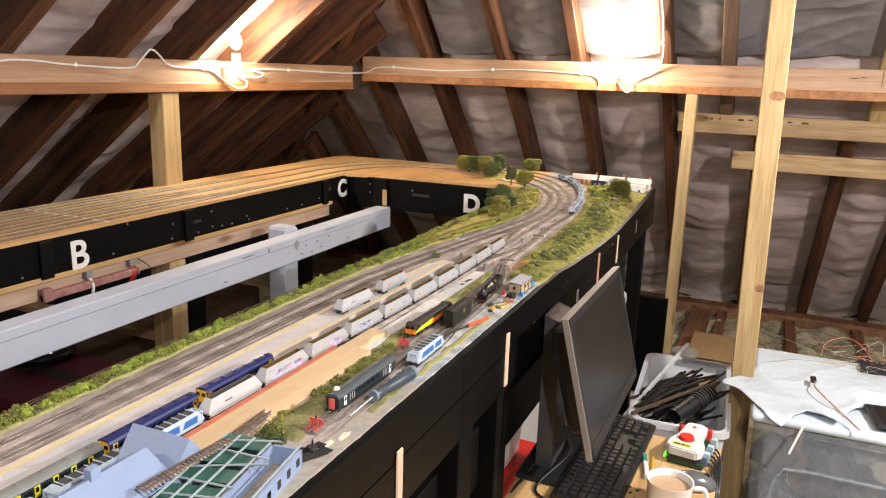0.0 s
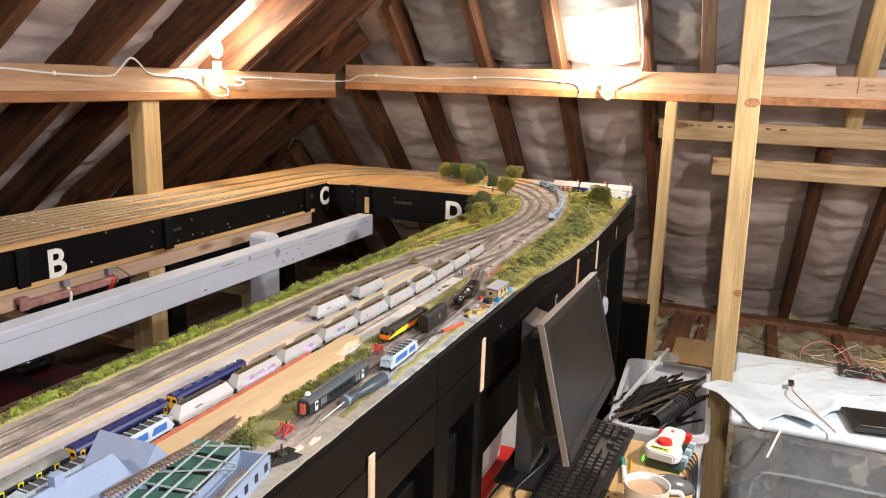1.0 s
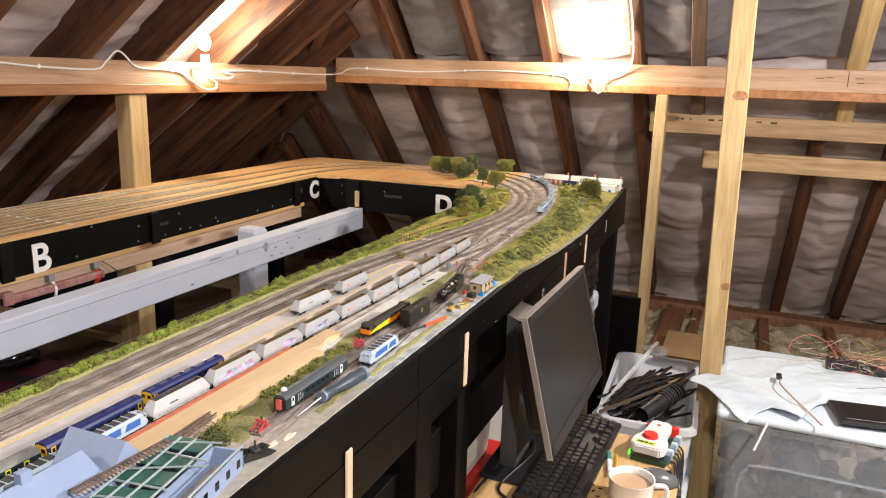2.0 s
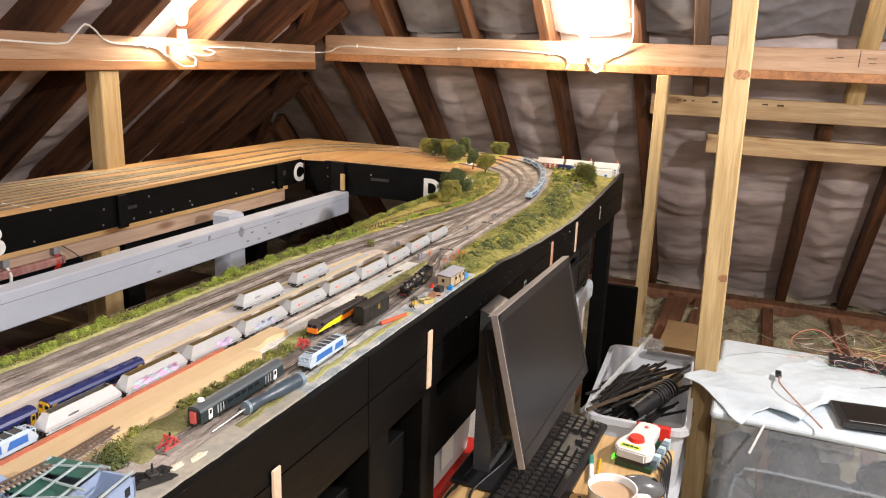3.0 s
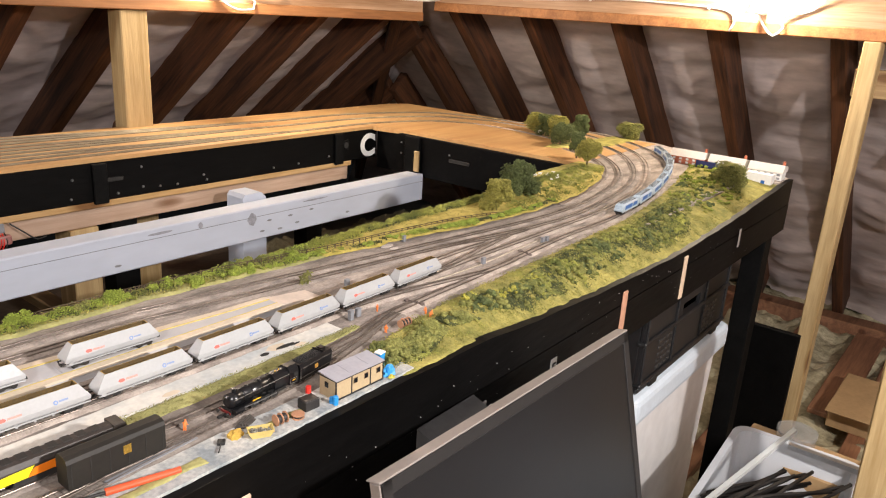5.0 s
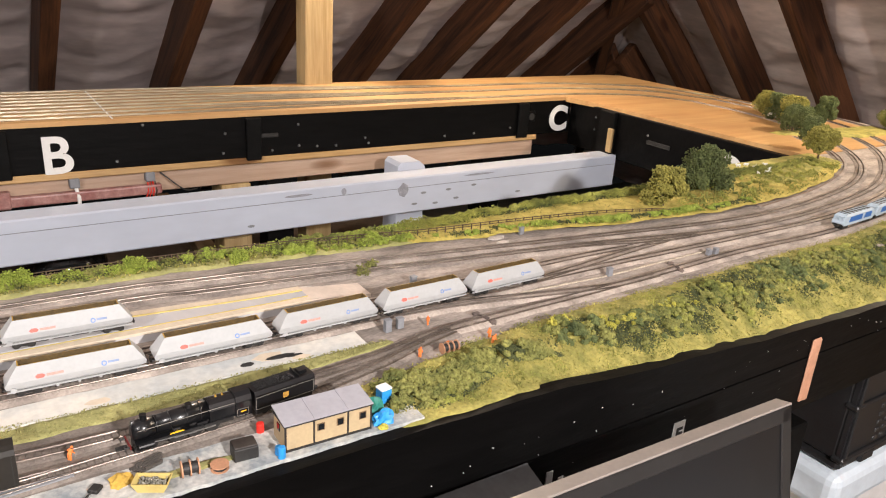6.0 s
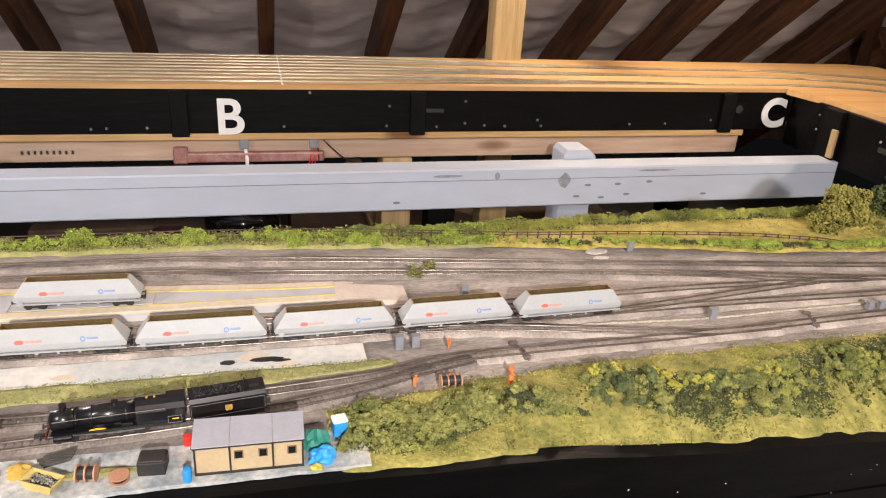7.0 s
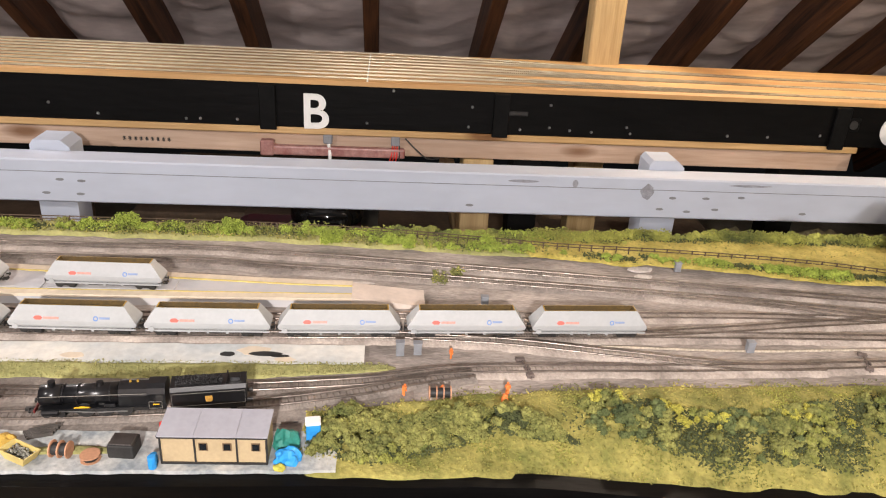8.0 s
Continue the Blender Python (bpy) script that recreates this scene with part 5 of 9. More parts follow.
            for k in range(n):
                y = y0 + k * wide
                h = 0.0050 + 0.005 * abs(noise.noise(Vector((k * 1.7, 2, s))))
                bm = bmesh.new()
                ring = []
                for a in range(14):
                    r = 1 + 0.30 * noise.noise(Vector((math.cos(a / 14 * math.tau) * 1.6, math.sin(a / 14 * math.tau) * 1.6, k * 3.1 + s)))
                    ring.append((y + wide * 0.72 * r * math.cos(a / 14 * math.tau), min(0.0142, max(0.0085, 0.0118 + h * 0.6 * r * math.sin(a / 14 * math.tau)))))
                prism(bm, ring, "yz", s * 0.0088, s * (0.00940 + 0.00004 * (k % 3)))
                part("graffiti_stroke", bm, tints[k % len(tints)], t)
                bm = bmesh.new()
                ring = []
                for a in range(14):
                    r = 1 + 0.45 * noise.noise(Vector((math.cos(a / 14 * math.tau) * 2.2, math.sin(a / 14 * math.tau) * 2.2, k * 5.3 + s)))
                    ring.append((y + wide * 0.60 * r * math.cos(a / 14 * math.tau), 0.0166 + 0.0026 * r * math.sin(a / 14 * math.tau)))
                prism(bm, ring, "yz", s * 0.0084, s * (0.00925 + 0.00004 * (k % 3)))
                part("graffiti_stroke", on_side(bm, s), tints[(k + 1) % len(tints)], t)
    add_bogies(t, (-0.036, 0.036))
    add_coupling(t, (-half + 0.002, half - 0.002))
    return t


def blue_hopper(label, group="hopper train"):
    """Older hopper: pale body, deep blue side panels, caged ends and an open top with stays."""
    t = thing("hopper_wagon", label, "wagon", group=group)
    bm = bmesh.new()
    prism(bm, [(-0.042, 0.0065), (0.042, 0.0065), (0.050, 0.0095), (0.050, 0.0125), (0.041, 0.0235), (-0.041, 0.0235), (-0.050, 0.0125), (-0.050, 0.0095)], "yz", -0.0092, 0.0092)
    bmesh.ops.bevel(bm, geom=[e for e in bm.edges if abs(e.verts[0].co.z - 0.0235) < 1e-5 and abs(e.verts[1].co.z - 0.0235) < 1e-5 and abs(e.verts[0].co.x - e.verts[1].co.x) < 1e-6], offset=0.0025, segments=1, affect="EDGES")
    part("body", bm, WAGONB, t)
    bm = bmesh.new()
    box(bm, -0.0062, 0.0062, -0.038, 0.038, 0.0225, 0.0240)
    part("hopper_inside", bm, DARKIN, t, "dark open hopper top")
    for k in range(7):
        bm = bmesh.new()
        y = -0.036 + 0.012 * k
        box(bm, -0.0068, 0.0068, y - 0.0006, y + 0.0006, 0.0232, 0.0248)
        part("stay", bm, WAGONB, t)
    for s in (-1, 1):
        for y0, y1 in ((-0.034, 0.008), (0.014, 0.038)):
            bm = bmesh.new()
            prism(bm, [(y0, 0.0110), (y1, 0.0110), (y1, 0.0195), (y0 + 0.004, 0.0195)], "yz", s * 0.0085, s * 0.0096)
            part("blue_panel", bm, DEEPBLUE, t, "deep blue panel")
        bm = bmesh.new()
        box(bm, min(s * 0.0088, s * 0.0094), max(s * 0.0088, s * 0.0094), -0.048, 0.048, 0.0068, 0.0082)
        part("solebar", bm, WAGONB, t)
    for s in (-1, 1):
        bm = bmesh.new()
        y = s * 0.0485
        for x in (-0.0075, 0.0, 0.0075):
            box(bm, x - 0.0006, x + 0.0006, y - 0.0006, y + 0.0006, 0.008, 0.0215)
        box(bm, -0.0082, 0.0082, y - 0.0006, y + 0.0006, 0.0205, 0.0215)
        box(bm, -0.0082, 0.0082, y - 0.0006, y + 0.0006, 0.0150, 0.0158)
        for x in (-0.0075, 0.0075):
            box(bm, x - 0.0006, x + 0.0006, min(y, y - s * 0.009), max(y, y - s * 0.009), 0.0205, 0.0215)
        part("end_cage", bm, WAGONB, t)
    add_bogies(t, (-0.036, 0.036))
    add_coupling(t, (-0.0485, 0.0485))
    return t


W = hopper("white hopper wagon with red and blue marks", WAGONW, HOPIN)
P = 0.1107
first = 1.852 - 0.0530
W.matrix_basis = on_line(LINE_D, first)
ART = {6: ("white hopper wagon with aqua graffiti on its side", WAGONW, "aqua"), 7: ("white hopper wagon with purple graffiti on its side", WAGONW, "purple"),
       8: ("white hopper wagon covered in pink, aqua and lilac graffiti", WAGONW, "pink"), 9: ("pale grey hopper wagon with a dark mark", WAGONG, "bar")}
for k in range(1, 10):
    y = first - P * k
    if k in ART:
        lab, paint, art = ART[k]
        o = hopper(lab, paint, HOPIN if k < 9 else DARKIN, art)
        o.matrix_basis = on_line(LINE_D, y)
    else:
        copy_thing(W, on_line(LINE_D, y))
copy_thing(W, pose(-0.625, 1.3595, PZ + 0.0012, 0, 0, -1.5))
o = hopper("pale grey hopper wagon on the island platform", WAGONG, HOPIN, "bar", "parked hoppers")
o.matrix_basis = pose(-0.628, 1.216, PZ + 0.0012, 0, 0, -3.0)
BH = blue_hopper("pale blue hopper wagon with deep blue panels")
BH.matrix_basis = on_line(LINE_D, first - P * 10)
for k in (11, 12, 13, 14):
    copy_thing(BH, on_line(LINE_D, first - P * k))
for d in range(8):
    s0 = 0.055 + d * 0.1085
    acc = 0.0
    for a, b in zip(LINE_F, LINE_F[1:]):
        if a.y < 2.39:
            continue
        if acc + (b - a).length > s0:
            p = a + (b - a) * ((s0 - acc) / (b - a).length)
            dd = b - a
            copy_thing(BH, pose(p.x, p.y, RTOP, 0, 0, math.degrees(math.atan2(-dd.x, dd.y))))
            break
        acc += (b - a).length
copy_thing(BH, pose(-0.4185, 1.078, RTOP, 0, 0, 0.5))


def coach_body(length, width, height, roof=0.006):
    """Section of a carriage: sides with a slight tumblehome, curved roof."""
    w = width / 2
    pts = [(-w * 0.95, 0.006), (w * 0.95, 0.006), (w, 0.011), (w, height - roof), (w * 0.86, height - roof * 0.45), (w * 0.5, height - 0.0006), (0, height), (-w * 0.5, height - 0.0006), (-w * 0.86, height - roof * 0.45), (-w, height - roof), (-w, 0.011)]
    return pts


def railcar(name, label, length, paint, roofpaint, ends, line, y, windows, doors, door_paint, group, vents=0):
    t = thing(name, label, "railcar" if name == "railcar" else "coach", group=group)
    pts = coach_body(length, 0.0188, 0.0262)
    bm = bmesh.new()
    prism(bm, pts[:4] + pts[9:], "xz", -length / 2, length / 2)
    part("body", bm, paint, t)
    bm = bmesh.new()
    prism(bm, pts[3:10], "xz", -length / 2, length / 2)
    part("roof", bm, roofpaint, t)
    for s, m in zip((-1, 1), ends):
        if m:
            bm = bmesh.new()
            prism(bm, [(-0.0085, 0.0065), (0.0085, 0.0065), (0.0088, 0.0185), (0.006, 0.0225), (-0.006, 0.0225), (-0.0088, 0.0185)], "xz", min(s * length / 2, s * (length / 2 + 0.0012)), max(s * length / 2, s * (length / 2 + 0.0012)))
            part("cab_end", bm, m, t, "painted cab end")
            for x in (-0.0048, 0.0048):
                bm = bmesh.new()
                box(bm, x - 0.0027, x + 0.0027, min(s * length / 2, s * (length / 2 + 0.0016)), max(s * length / 2, s * (length / 2 + 0.0016)), 0.0150, 0.0195)
                part("cab_window", bm, GLASSD, t)
    win = mesh_of(box(bmesh.new(), -0.0002, 0.0002, -0.0044, 0.0044, -0.0021, 0.0021), "window", GLASSD)
    for s in (-1, 1):
        for yy in windows:
            o = new("window", win)
            o.parent = t
            o.location = (s * 0.0094, yy, 0.0152)
        for yy in doors:
            bm = bmesh.new()
            box(bm, min(s * 0.0091, s * 0.0097), max(s * 0.0091, s * 0.0097), yy - 0.0032, yy + 0.0032, 0.0072, 0.0195)
            d = part("door", bm, door_paint, t)
            bm = bmesh.new()
            box(bm, min(s * 0.0094, s * 0.0099), max(s * 0.0094, s * 0.0099), yy - 0.0018, yy + 0.0018, 0.0130, 0.0180)
            part("door_window", bm, GLASSD, d)
    if paint is NAVY:
        for s in (-1, 1):
            bm = bmesh.new()
            box(bm, min(s * 0.0090, s * 0.00960), max(s * 0.0090, s * 0.00960), -length / 2 + 0.002, length / 2 - 0.002, 0.0092, 0.0104)
            part("orange_stripe", bm, ORANGE, t, "thin orange stripe")
    for k in range(vents):
        bm = bmesh.new()
        box(bm, -0.002, 0.002, -length / 2 + 0.015 + k * length / vents, -length / 2 + 0.020 + k * length / vents, 0.0258, 0.0272)
        part("roof_vent", bm, roofpaint, t)
    bm = bmesh.new()
    box(bm, -0.0065, 0.0065, -length * 0.2, length * 0.2, 0.0025, 0.0062, 0.0006)
    part("underframe", bm, UNDER, t)
    add_bogies(t, (-length * 0.34, length * 0.34))
    add_coupling(t, (-length / 2, length / 2), 0.005)
    t.matrix_basis = on_line(line, y)
    return t


ws = [-0.052 + 0.0115 * k for k in range(10)]
railcar("railcar", "navy blue railcar with yellow ends at the platform", 0.140, NAVY, NAVY, (YEL, YEL), LINE_C, 0.854, ws, (-0.064, 0.062), YEL, "blue railcar set", 6)
railcar("railcar", "navy blue railcar with yellow ends at the platform", 0.140, NAVY, NAVY, (YEL, YEL), LINE_C, 0.698, ws, (-0.062, 0.064), YEL, "blue railcar set", 6)
for yy in (0.549, 0.401, 0.253):
    railcar("coach", "dark suburban coach with a grey roof and lime doors", 0.142, COACHGR, mat("weathered_roof", (0.20, 0.205, 0.19), 0.6, 0.15, 30), (None, None), LINE_C, yy, [-0.042 + 0.021 * k for k in range(5)], [-0.054 + 0.0215 * k for k in range(6)], YELG, "lime-doored coaches", 5)
c = railcar("coach", "dark green coach with white door surrounds and coral end", 0.156, COACHGR, COACHRF, (None, None), LINE_S2, 0.923, [-0.040 + 0.0125 * k for k in range(6)], (-0.062, 0.060), WHITE, "")
bm = bmesh.new()
box(bm, -0.004, 0.004, -0.0815, -0.0778, 0.0065, 0.0205, 0.0004)
part("gangway", bm, PINKRED, c, "coral red gangway end")
bm = bmesh.new()
box(bm, -0.0072, 0.0072, -0.0788, -0.0778, 0.0065, 0.0225)
part("end_panel", bm, LOCOGREY, c)
for s in (-1, 1):
    for y0 in (-0.050, 0.040):
        for k in range(3):
            bm = bmesh.new()
            box(bm, min(s * 0.0091, s * 0.0097), max(s * 0.0091, s * 0.0097), y0 + k * 0.005, y0 + k * 0.005 + 0.0012, 0.0085, 0.0185)
            part("white_stripe", bm, WAGONG, c)
bm = bmesh.new()
cyl(bm, (-0.004, -0.062, 0.0255), (-0.004, -0.062, 0.0290), 0.0045, 0.0032, 12)
part("white_blob", bm, WHITE, c, "white dab on the roof")

# diesel in orange, yellow and black
d = thing("diesel_locomotive", "black, orange and yellow diesel locomotive in the yard", "locomotive")
L = 0.150
bm = bmesh.new()
prism(bm, [(-0.0082, 0.0085), (0.0082, 0.0085), (0.0090, 0.0105), (0.0090, 0.0190), (0.0070, 0.0235), (0.0030, 0.0255), (-0.0030, 0.0255), (-0.0070, 0.0235), (-0.0090, 0.0190), (-0.0090, 0.0105)], "xz", -L / 2 + 0.004, L / 2 - 0.004)
part("body", bm, LOCOGREY, d)
for s in (-1, 1):
    bm = bmesh.new()
    prism(bm, [(s * (L / 2 - 0.005), 0.0085), (s * (L / 2), 0.0085), (s * (L / 2), 0.0165), (s * (L / 2 - 0.004), 0.0245), (s * (L / 2 - 0.005), 0.0245)], "yz", -0.0086, 0.0086)
    part("cab_front", bm, ORANGE, d, "orange cab front")
    bm = bmesh.new()
    prism(bm, [(s * (L / 2 - 0.014), 0.0172), (s * (L / 2 + 0.0002), 0.0172), (s * (L / 2 - 0.0036), 0.0252), (s * (L / 2 - 0.014), 0.0258)], "yz", -0.0089, 0.0089)
    part("cab_top", bm, LOCOGREY, d, "dark brown upper cab")
    for x in (-0.0043, 0.0043):
        bm = bmesh.new()
        prism(bm, [(s * (L / 2 - 0.0008), 0.0170), (s * (L / 2 + 0.0004), 0.0170), (s * (L / 2 - 0.0022), 0.0222), (s * (L / 2 - 0.0035), 0.0222)], "yz", x - 0.0034, x + 0.0034)
        part("windscreen", bm, GLASSD, d)
    for y0, y1, m in ((-L / 2 + 0.001, -L / 2 + 0.022, YELG), (-L / 2 + 0.022, -0.012, YELG), (-0.012, 0.030, ORANGE), (0.030, L / 2 - 0.01, ORANGE)):
        bm = bmesh.new()
        top0 = 0.0125 if m is YELG and y0 < -0.06 else 0.0165
        prism(bm, [(y0, 0.0095), (y1, 0.0095), (y1 + 0.006, 0.0185 if y1 > -0.02 else 0.0165), (y0 + 0.006, top0)], "yz", min(s * 0.0080, s * 0.00935), max(s * 0.0080, s * 0.00935))
        part("colour_panel", bm, m, d)
    for y in (-0.060, 0.060):
        bm = bmesh.new()
        box(bm, min(s * 0.0084, s * 0.0094), max(s * 0.0084, s * 0.0094), y - 0.003, y + 0.003, 0.0172, 0.0208)
        part("cab_window", bm, GLASSD, d)
bm = bmesh.new()
for k in range(9):
    box(bm, -0.005, 0.005, -0.052 + k * 0.012, -0.044 + k * 0.012, 0.0250, 0.0257, 0.0003)
part("roof_grille", bm, UNDER, d)
bm = bmesh.new()
box(bm, -0.0068, 0.0068, -0.022, 0.022, 0.002, 0.0085, 0.0006)
part("fuel_tank", bm, UNDER, d)
add_bogies(d, (-0.048, 0.048), 0.016)
add_coupling(d, (-L / 2, L / 2), 0.006)
d.matrix_basis = on_line(LINE_S1, 1.213)

# black van
v = thing("box_van", "black and brown box van with a yellow crest", "wagon")
bm = bmesh.new()
prism(bm, [(-0.0092, 0.004), (0.0092, 0.004), (0.0092, 0.0275), (0.0078, 0.031), (0.004, 0.0328), (-0.004, 0.0328), (-0.0078, 0.031), (-0.0092, 0.0275)], "xz", -0.043, 0.043)
part("body", bm, mat("van_brown_black", (0.011, 0.009, 0.006), 0.6, 0.4, 40), v)
for s in (-1, 1):
    bm = bmesh.new()
    box(bm, min(s * 0.009, s * 0.0096), max(s * 0.009, s * 0.0096), 0.004, 0.011, 0.016, 0.024)
    part("crest_panel", bm, mat("van_crest", (0.28, 0.17, 0.02), 0.5, 0.5, 300), v, "faded yellow crest")
    for k in range(6):
        bm = bmesh.new()
        box(bm, min(s * 0.009, s * 0.0095), max(s * 0.009, s * 0.0095), -0.04 + k * 0.016, -0.0392 + k * 0.016, 0.005, 0.0275)
        part("rib", bm, UNDER, v)
add_bogies(v, (-0.028, 0.028))
v.matrix_basis = on_line(LINE_S2, 1.260)

# steam locomotive and tender
st = thing("steam_locomotive", "black lined steam locomotive with red buffer beam", "locomotive")
bm = bmesh.new()
cyl(bm, (0, -0.0435, 0.0165), (0, -0.029, 0.0165), 0.0074, seg=24)
part("smokebox", bm, LOCOBLK, st, "", True)
bm = bmesh.new()
cyl(bm, (0, -0.029, 0.0165), (0, 0.0105, 0.0172), 0.0068, 0.0078, 24)
part("boiler", bm, LOCOBLK, st, "", True)
for y in (-0.028, -0.018, -0.006, 0.004):
    bm = bmesh.new()
    cyl(bm, (0, y, 0.0168), (0, y + 0.0007, 0.0168), 0.0073 + (y + 0.029) * 0.02, seg=24)
    part("boiler_band", bm, LOCOBLK, st)
bm = bmesh.new()
prism(bm, [(-0.0078, 0.010), (0.0078, 0.010), (0.0080, 0.0185), (0.0062, 0.0235), (0.002, 0.0256), (-0.002, 0.0256), (-0.0062, 0.0235), (-0.0080, 0.0185)], "xz", 0.0105, 0.0305)
part("firebox", bm, LOCOBLK, st)
bm = bmesh.new()
cyl(bm, (0, -0.0355, 0.022), (0, -0.0355, 0.0278), 0.0021, 0.0026, 14)
part("chimney", bm, LOCOBLK, st)
bm = bmesh.new()
cyl(bm, (0, -0.003, 0.0225), (0, -0.003, 0.0263), 0.0034, 0.0024, 14)
part("dome", bm, LOCOBLK, st)
bm = bmesh.new()
prism(bm, [(-0.0088, 0.0075), (0.0088, 0.0075), (0.0090, 0.0205), (0.0075, 0.0245), (0.004, 0.0268), (-0.004, 0.0268), (-0.0075, 0.0245), (-0.0090, 0.0205)], "xz", 0.0305, 0.0430)
part("cab", bm, LOCOBLK, st)
for s in (-1, 1):
    bm = bmesh.new()
    box(bm, min(s * 0.0086, s * 0.0093), max(s * 0.0086, s * 0.0093), 0.0365, 0.0415, 0.0150, 0.0200)
    part("cab_window", bm, UNDER, st)
    bm = bmesh.new()
    for z in (0.0085, 0.0140):
        box(bm, min(s * 0.0086, s * 0.0092), max(s * 0.0086, s * 0.0092), 0.0312, 0.0405, z, z + 0.0003)
    for y in (0.0312, 0.0402):
        box(bm, min(s * 0.0086, s * 0.0092), max(s * 0.0086, s * 0.0092), y, y + 0.0003, 0.0085, 0.0143)
    part("lining", bm, LINING, st)
    bm = bmesh.new()
    box(bm, min(s * 0.0086, s * 0.0092), max(s * 0.0086, s * 0.0092), 0.0340, 0.0385, 0.0115, 0.0124)
    part("number_bar", bm, YEL, st)
    bm = bmesh.new()
    box(bm, min(s * 0.0045, s * 0.0092), max(s * 0.0045, s * 0.0092), -0.044, 0.031, 0.0098, 0.0104)
    part("running_board", bm, LOCOBLK, st)
    bm = bmesh.new()
    prism(bm, [(-0.020, 0.0104), (-0.009, 0.0104), (-0.0095, 0.0112), (-0.0145, 0.0118), (-0.0195, 0.0112)], "yz", s * 0.0085, s * 0.0091)
    part("nameplate", bm, YEL, st, "brass nameplate")
    bm = bmesh.new()
    cyl(bm, (s * 0.0078, -0.042, 0.0068), (s * 0.0078, -0.031, 0.0068), 0.0026, seg=14)
    part("cylinder", bm, LOCOBLK, st)
    for y in (-0.014, -0.0005, 0.013):
        bm = bmesh.new()
        cyl(bm, (s * 0.0040, y, 0.0060), (s * 0.0052, y, 0.0060), 0.0060, seg=20)
        cyl(bm, (s * 0.0052, y, 0.0060), (s * 0.0056, y, 0.0060), 0.0014, seg=10)
        part("driving_wheel", bm, UNDER, st)
    bm = bmesh.new()
    box(bm, min(s * 0.0056, s * 0.0062), max(s * 0.0056, s * 0.0062), -0.016, 0.015, 0.0042, 0.0052)
    part("coupling_rod", bm, STEEL, st, "steel rod")
    bm = bmesh.new()
    prism(bm, [(-0.031, 0.0064), (-0.031, 0.0072), (0.0, 0.0050), (0.0, 0.0042)], "yz", s * 0.0062, s * 0.0068)
    part("connecting_rod", bm, STEEL, st, "steel rod")
    bm = bmesh.new()
    cyl(bm, (s * 0.0062, -0.0475, 0.0078), (s * 0.0062, -0.0505, 0.0078), 0.0008, seg=8)
    cyl(bm, (s * 0.0062, -0.0505, 0.0078), (s * 0.0062, -0.0512, 0.0078), 0.0018, seg=12)
    part("buffer", bm, UNDER, st)
for s in (-1, 1):
    bm = bmesh.new()
    tube(bm, [(s * 0.0076, -0.042, 0.0195), (s * 0.0078, -0.010, 0.0200), (s * 0.0086, 0.030, 0.0208)], 0.00028, 5)
    part("handrail", bm, LINING, st)
    bm = bmesh.new()
    tube(bm, [(s * 0.0070, -0.020, 0.0205), (s * 0.0082, -0.018, 0.0150), (s * 0.0086, -0.016, 0.0104)], 0.0005, 5)
    part("pipe", bm, LOCOBLK, st)
    bm = bmesh.new()
    box(bm, min(s * 0.0050, s * 0.0090), max(s * 0.0050, s * 0.0090), 0.0005, 0.0085, 0.0104, 0.0128, 0.0004)
    part("sandbox", bm, LOCOBLK, st)
for y in (0.018, 0.023):
    bm = bmesh.new()
    cyl(bm, (0, y, 0.0250), (0, y, 0.0272), 0.0009, 0.0007, 8)
    part("safety_valve", bm, GOLD, st, "brass safety valve")
bm = bmesh.new()
box(bm, -0.0080, 0.0080, -0.0476, -0.0468, 0.0066, 0.0092)
part("buffer_beam", bm, BEAMRED, st, "red buffer beam")
for y in (-0.041, -0.031):
    w = new("pony_wheelset", WHEEL)
    w.parent = st
    w.location = (0, y, 0)
bm = bmesh.new()
cyl(bm, (0, -0.0438, 0.0165), (0, -0.0448, 0.0165), 0.0060, 0.0045, 18)
part("smokebox_door", bm, LOCOBLK, st)
bm = bmesh.new()
box(bm, -0.004, 0.004, -0.0440, 0.030, 0.0035, 0.0098)
part("frame", bm, UNDER, st)
bm = bmesh.new()
box(bm, -0.0015, 0.0015, -0.056, -0.048, 0.004, 0.006)
part("coupling", bm, UNDER, st)
st.matrix_basis = on_line(LINE_S2, 1.4185) @ Matrix.Diagonal((1.0, 0.99, 1.0, 1))
te = thing("tender", "black lined tender with coal and a crest", "tender")
bm = bmesh.new()
prism(bm, [(-0.0088, 0.0075), (0.0088, 0.0075), (0.0090, 0.0200), (0.0076, 0.0230), (-0.0076, 0.0230), (-0.0090, 0.0200)], "xz", -0.0275, 0.0275)
part("body", bm, LOCOBLK, te)
rr = np.random.default_rng(4)
cp = np.column_stack([rr.uniform(-0.0058, 0.0058, 600), rr.uniform(-0.024, 0.010, 600), rr.uniform(0.0220, 0.0246, 600)])
o = new("coal", flock_mesh("coal", cp, 0.0004, 0.0009, mat("coal", (0.02, 0.02, 0.022), 0.4, 0.4, 300, hue=0.5), 5))
o.parent = te
bm = bmesh.new()
box(bm, -0.0072, 0.0072, 0.0130, 0.0140, 0.0225, 0.0252)
box(bm, -0.0030, 0.0030, 0.0160, 0.0230, 0.0228, 0.0255)
part("bulkhead", bm, LOCOBLK, te)
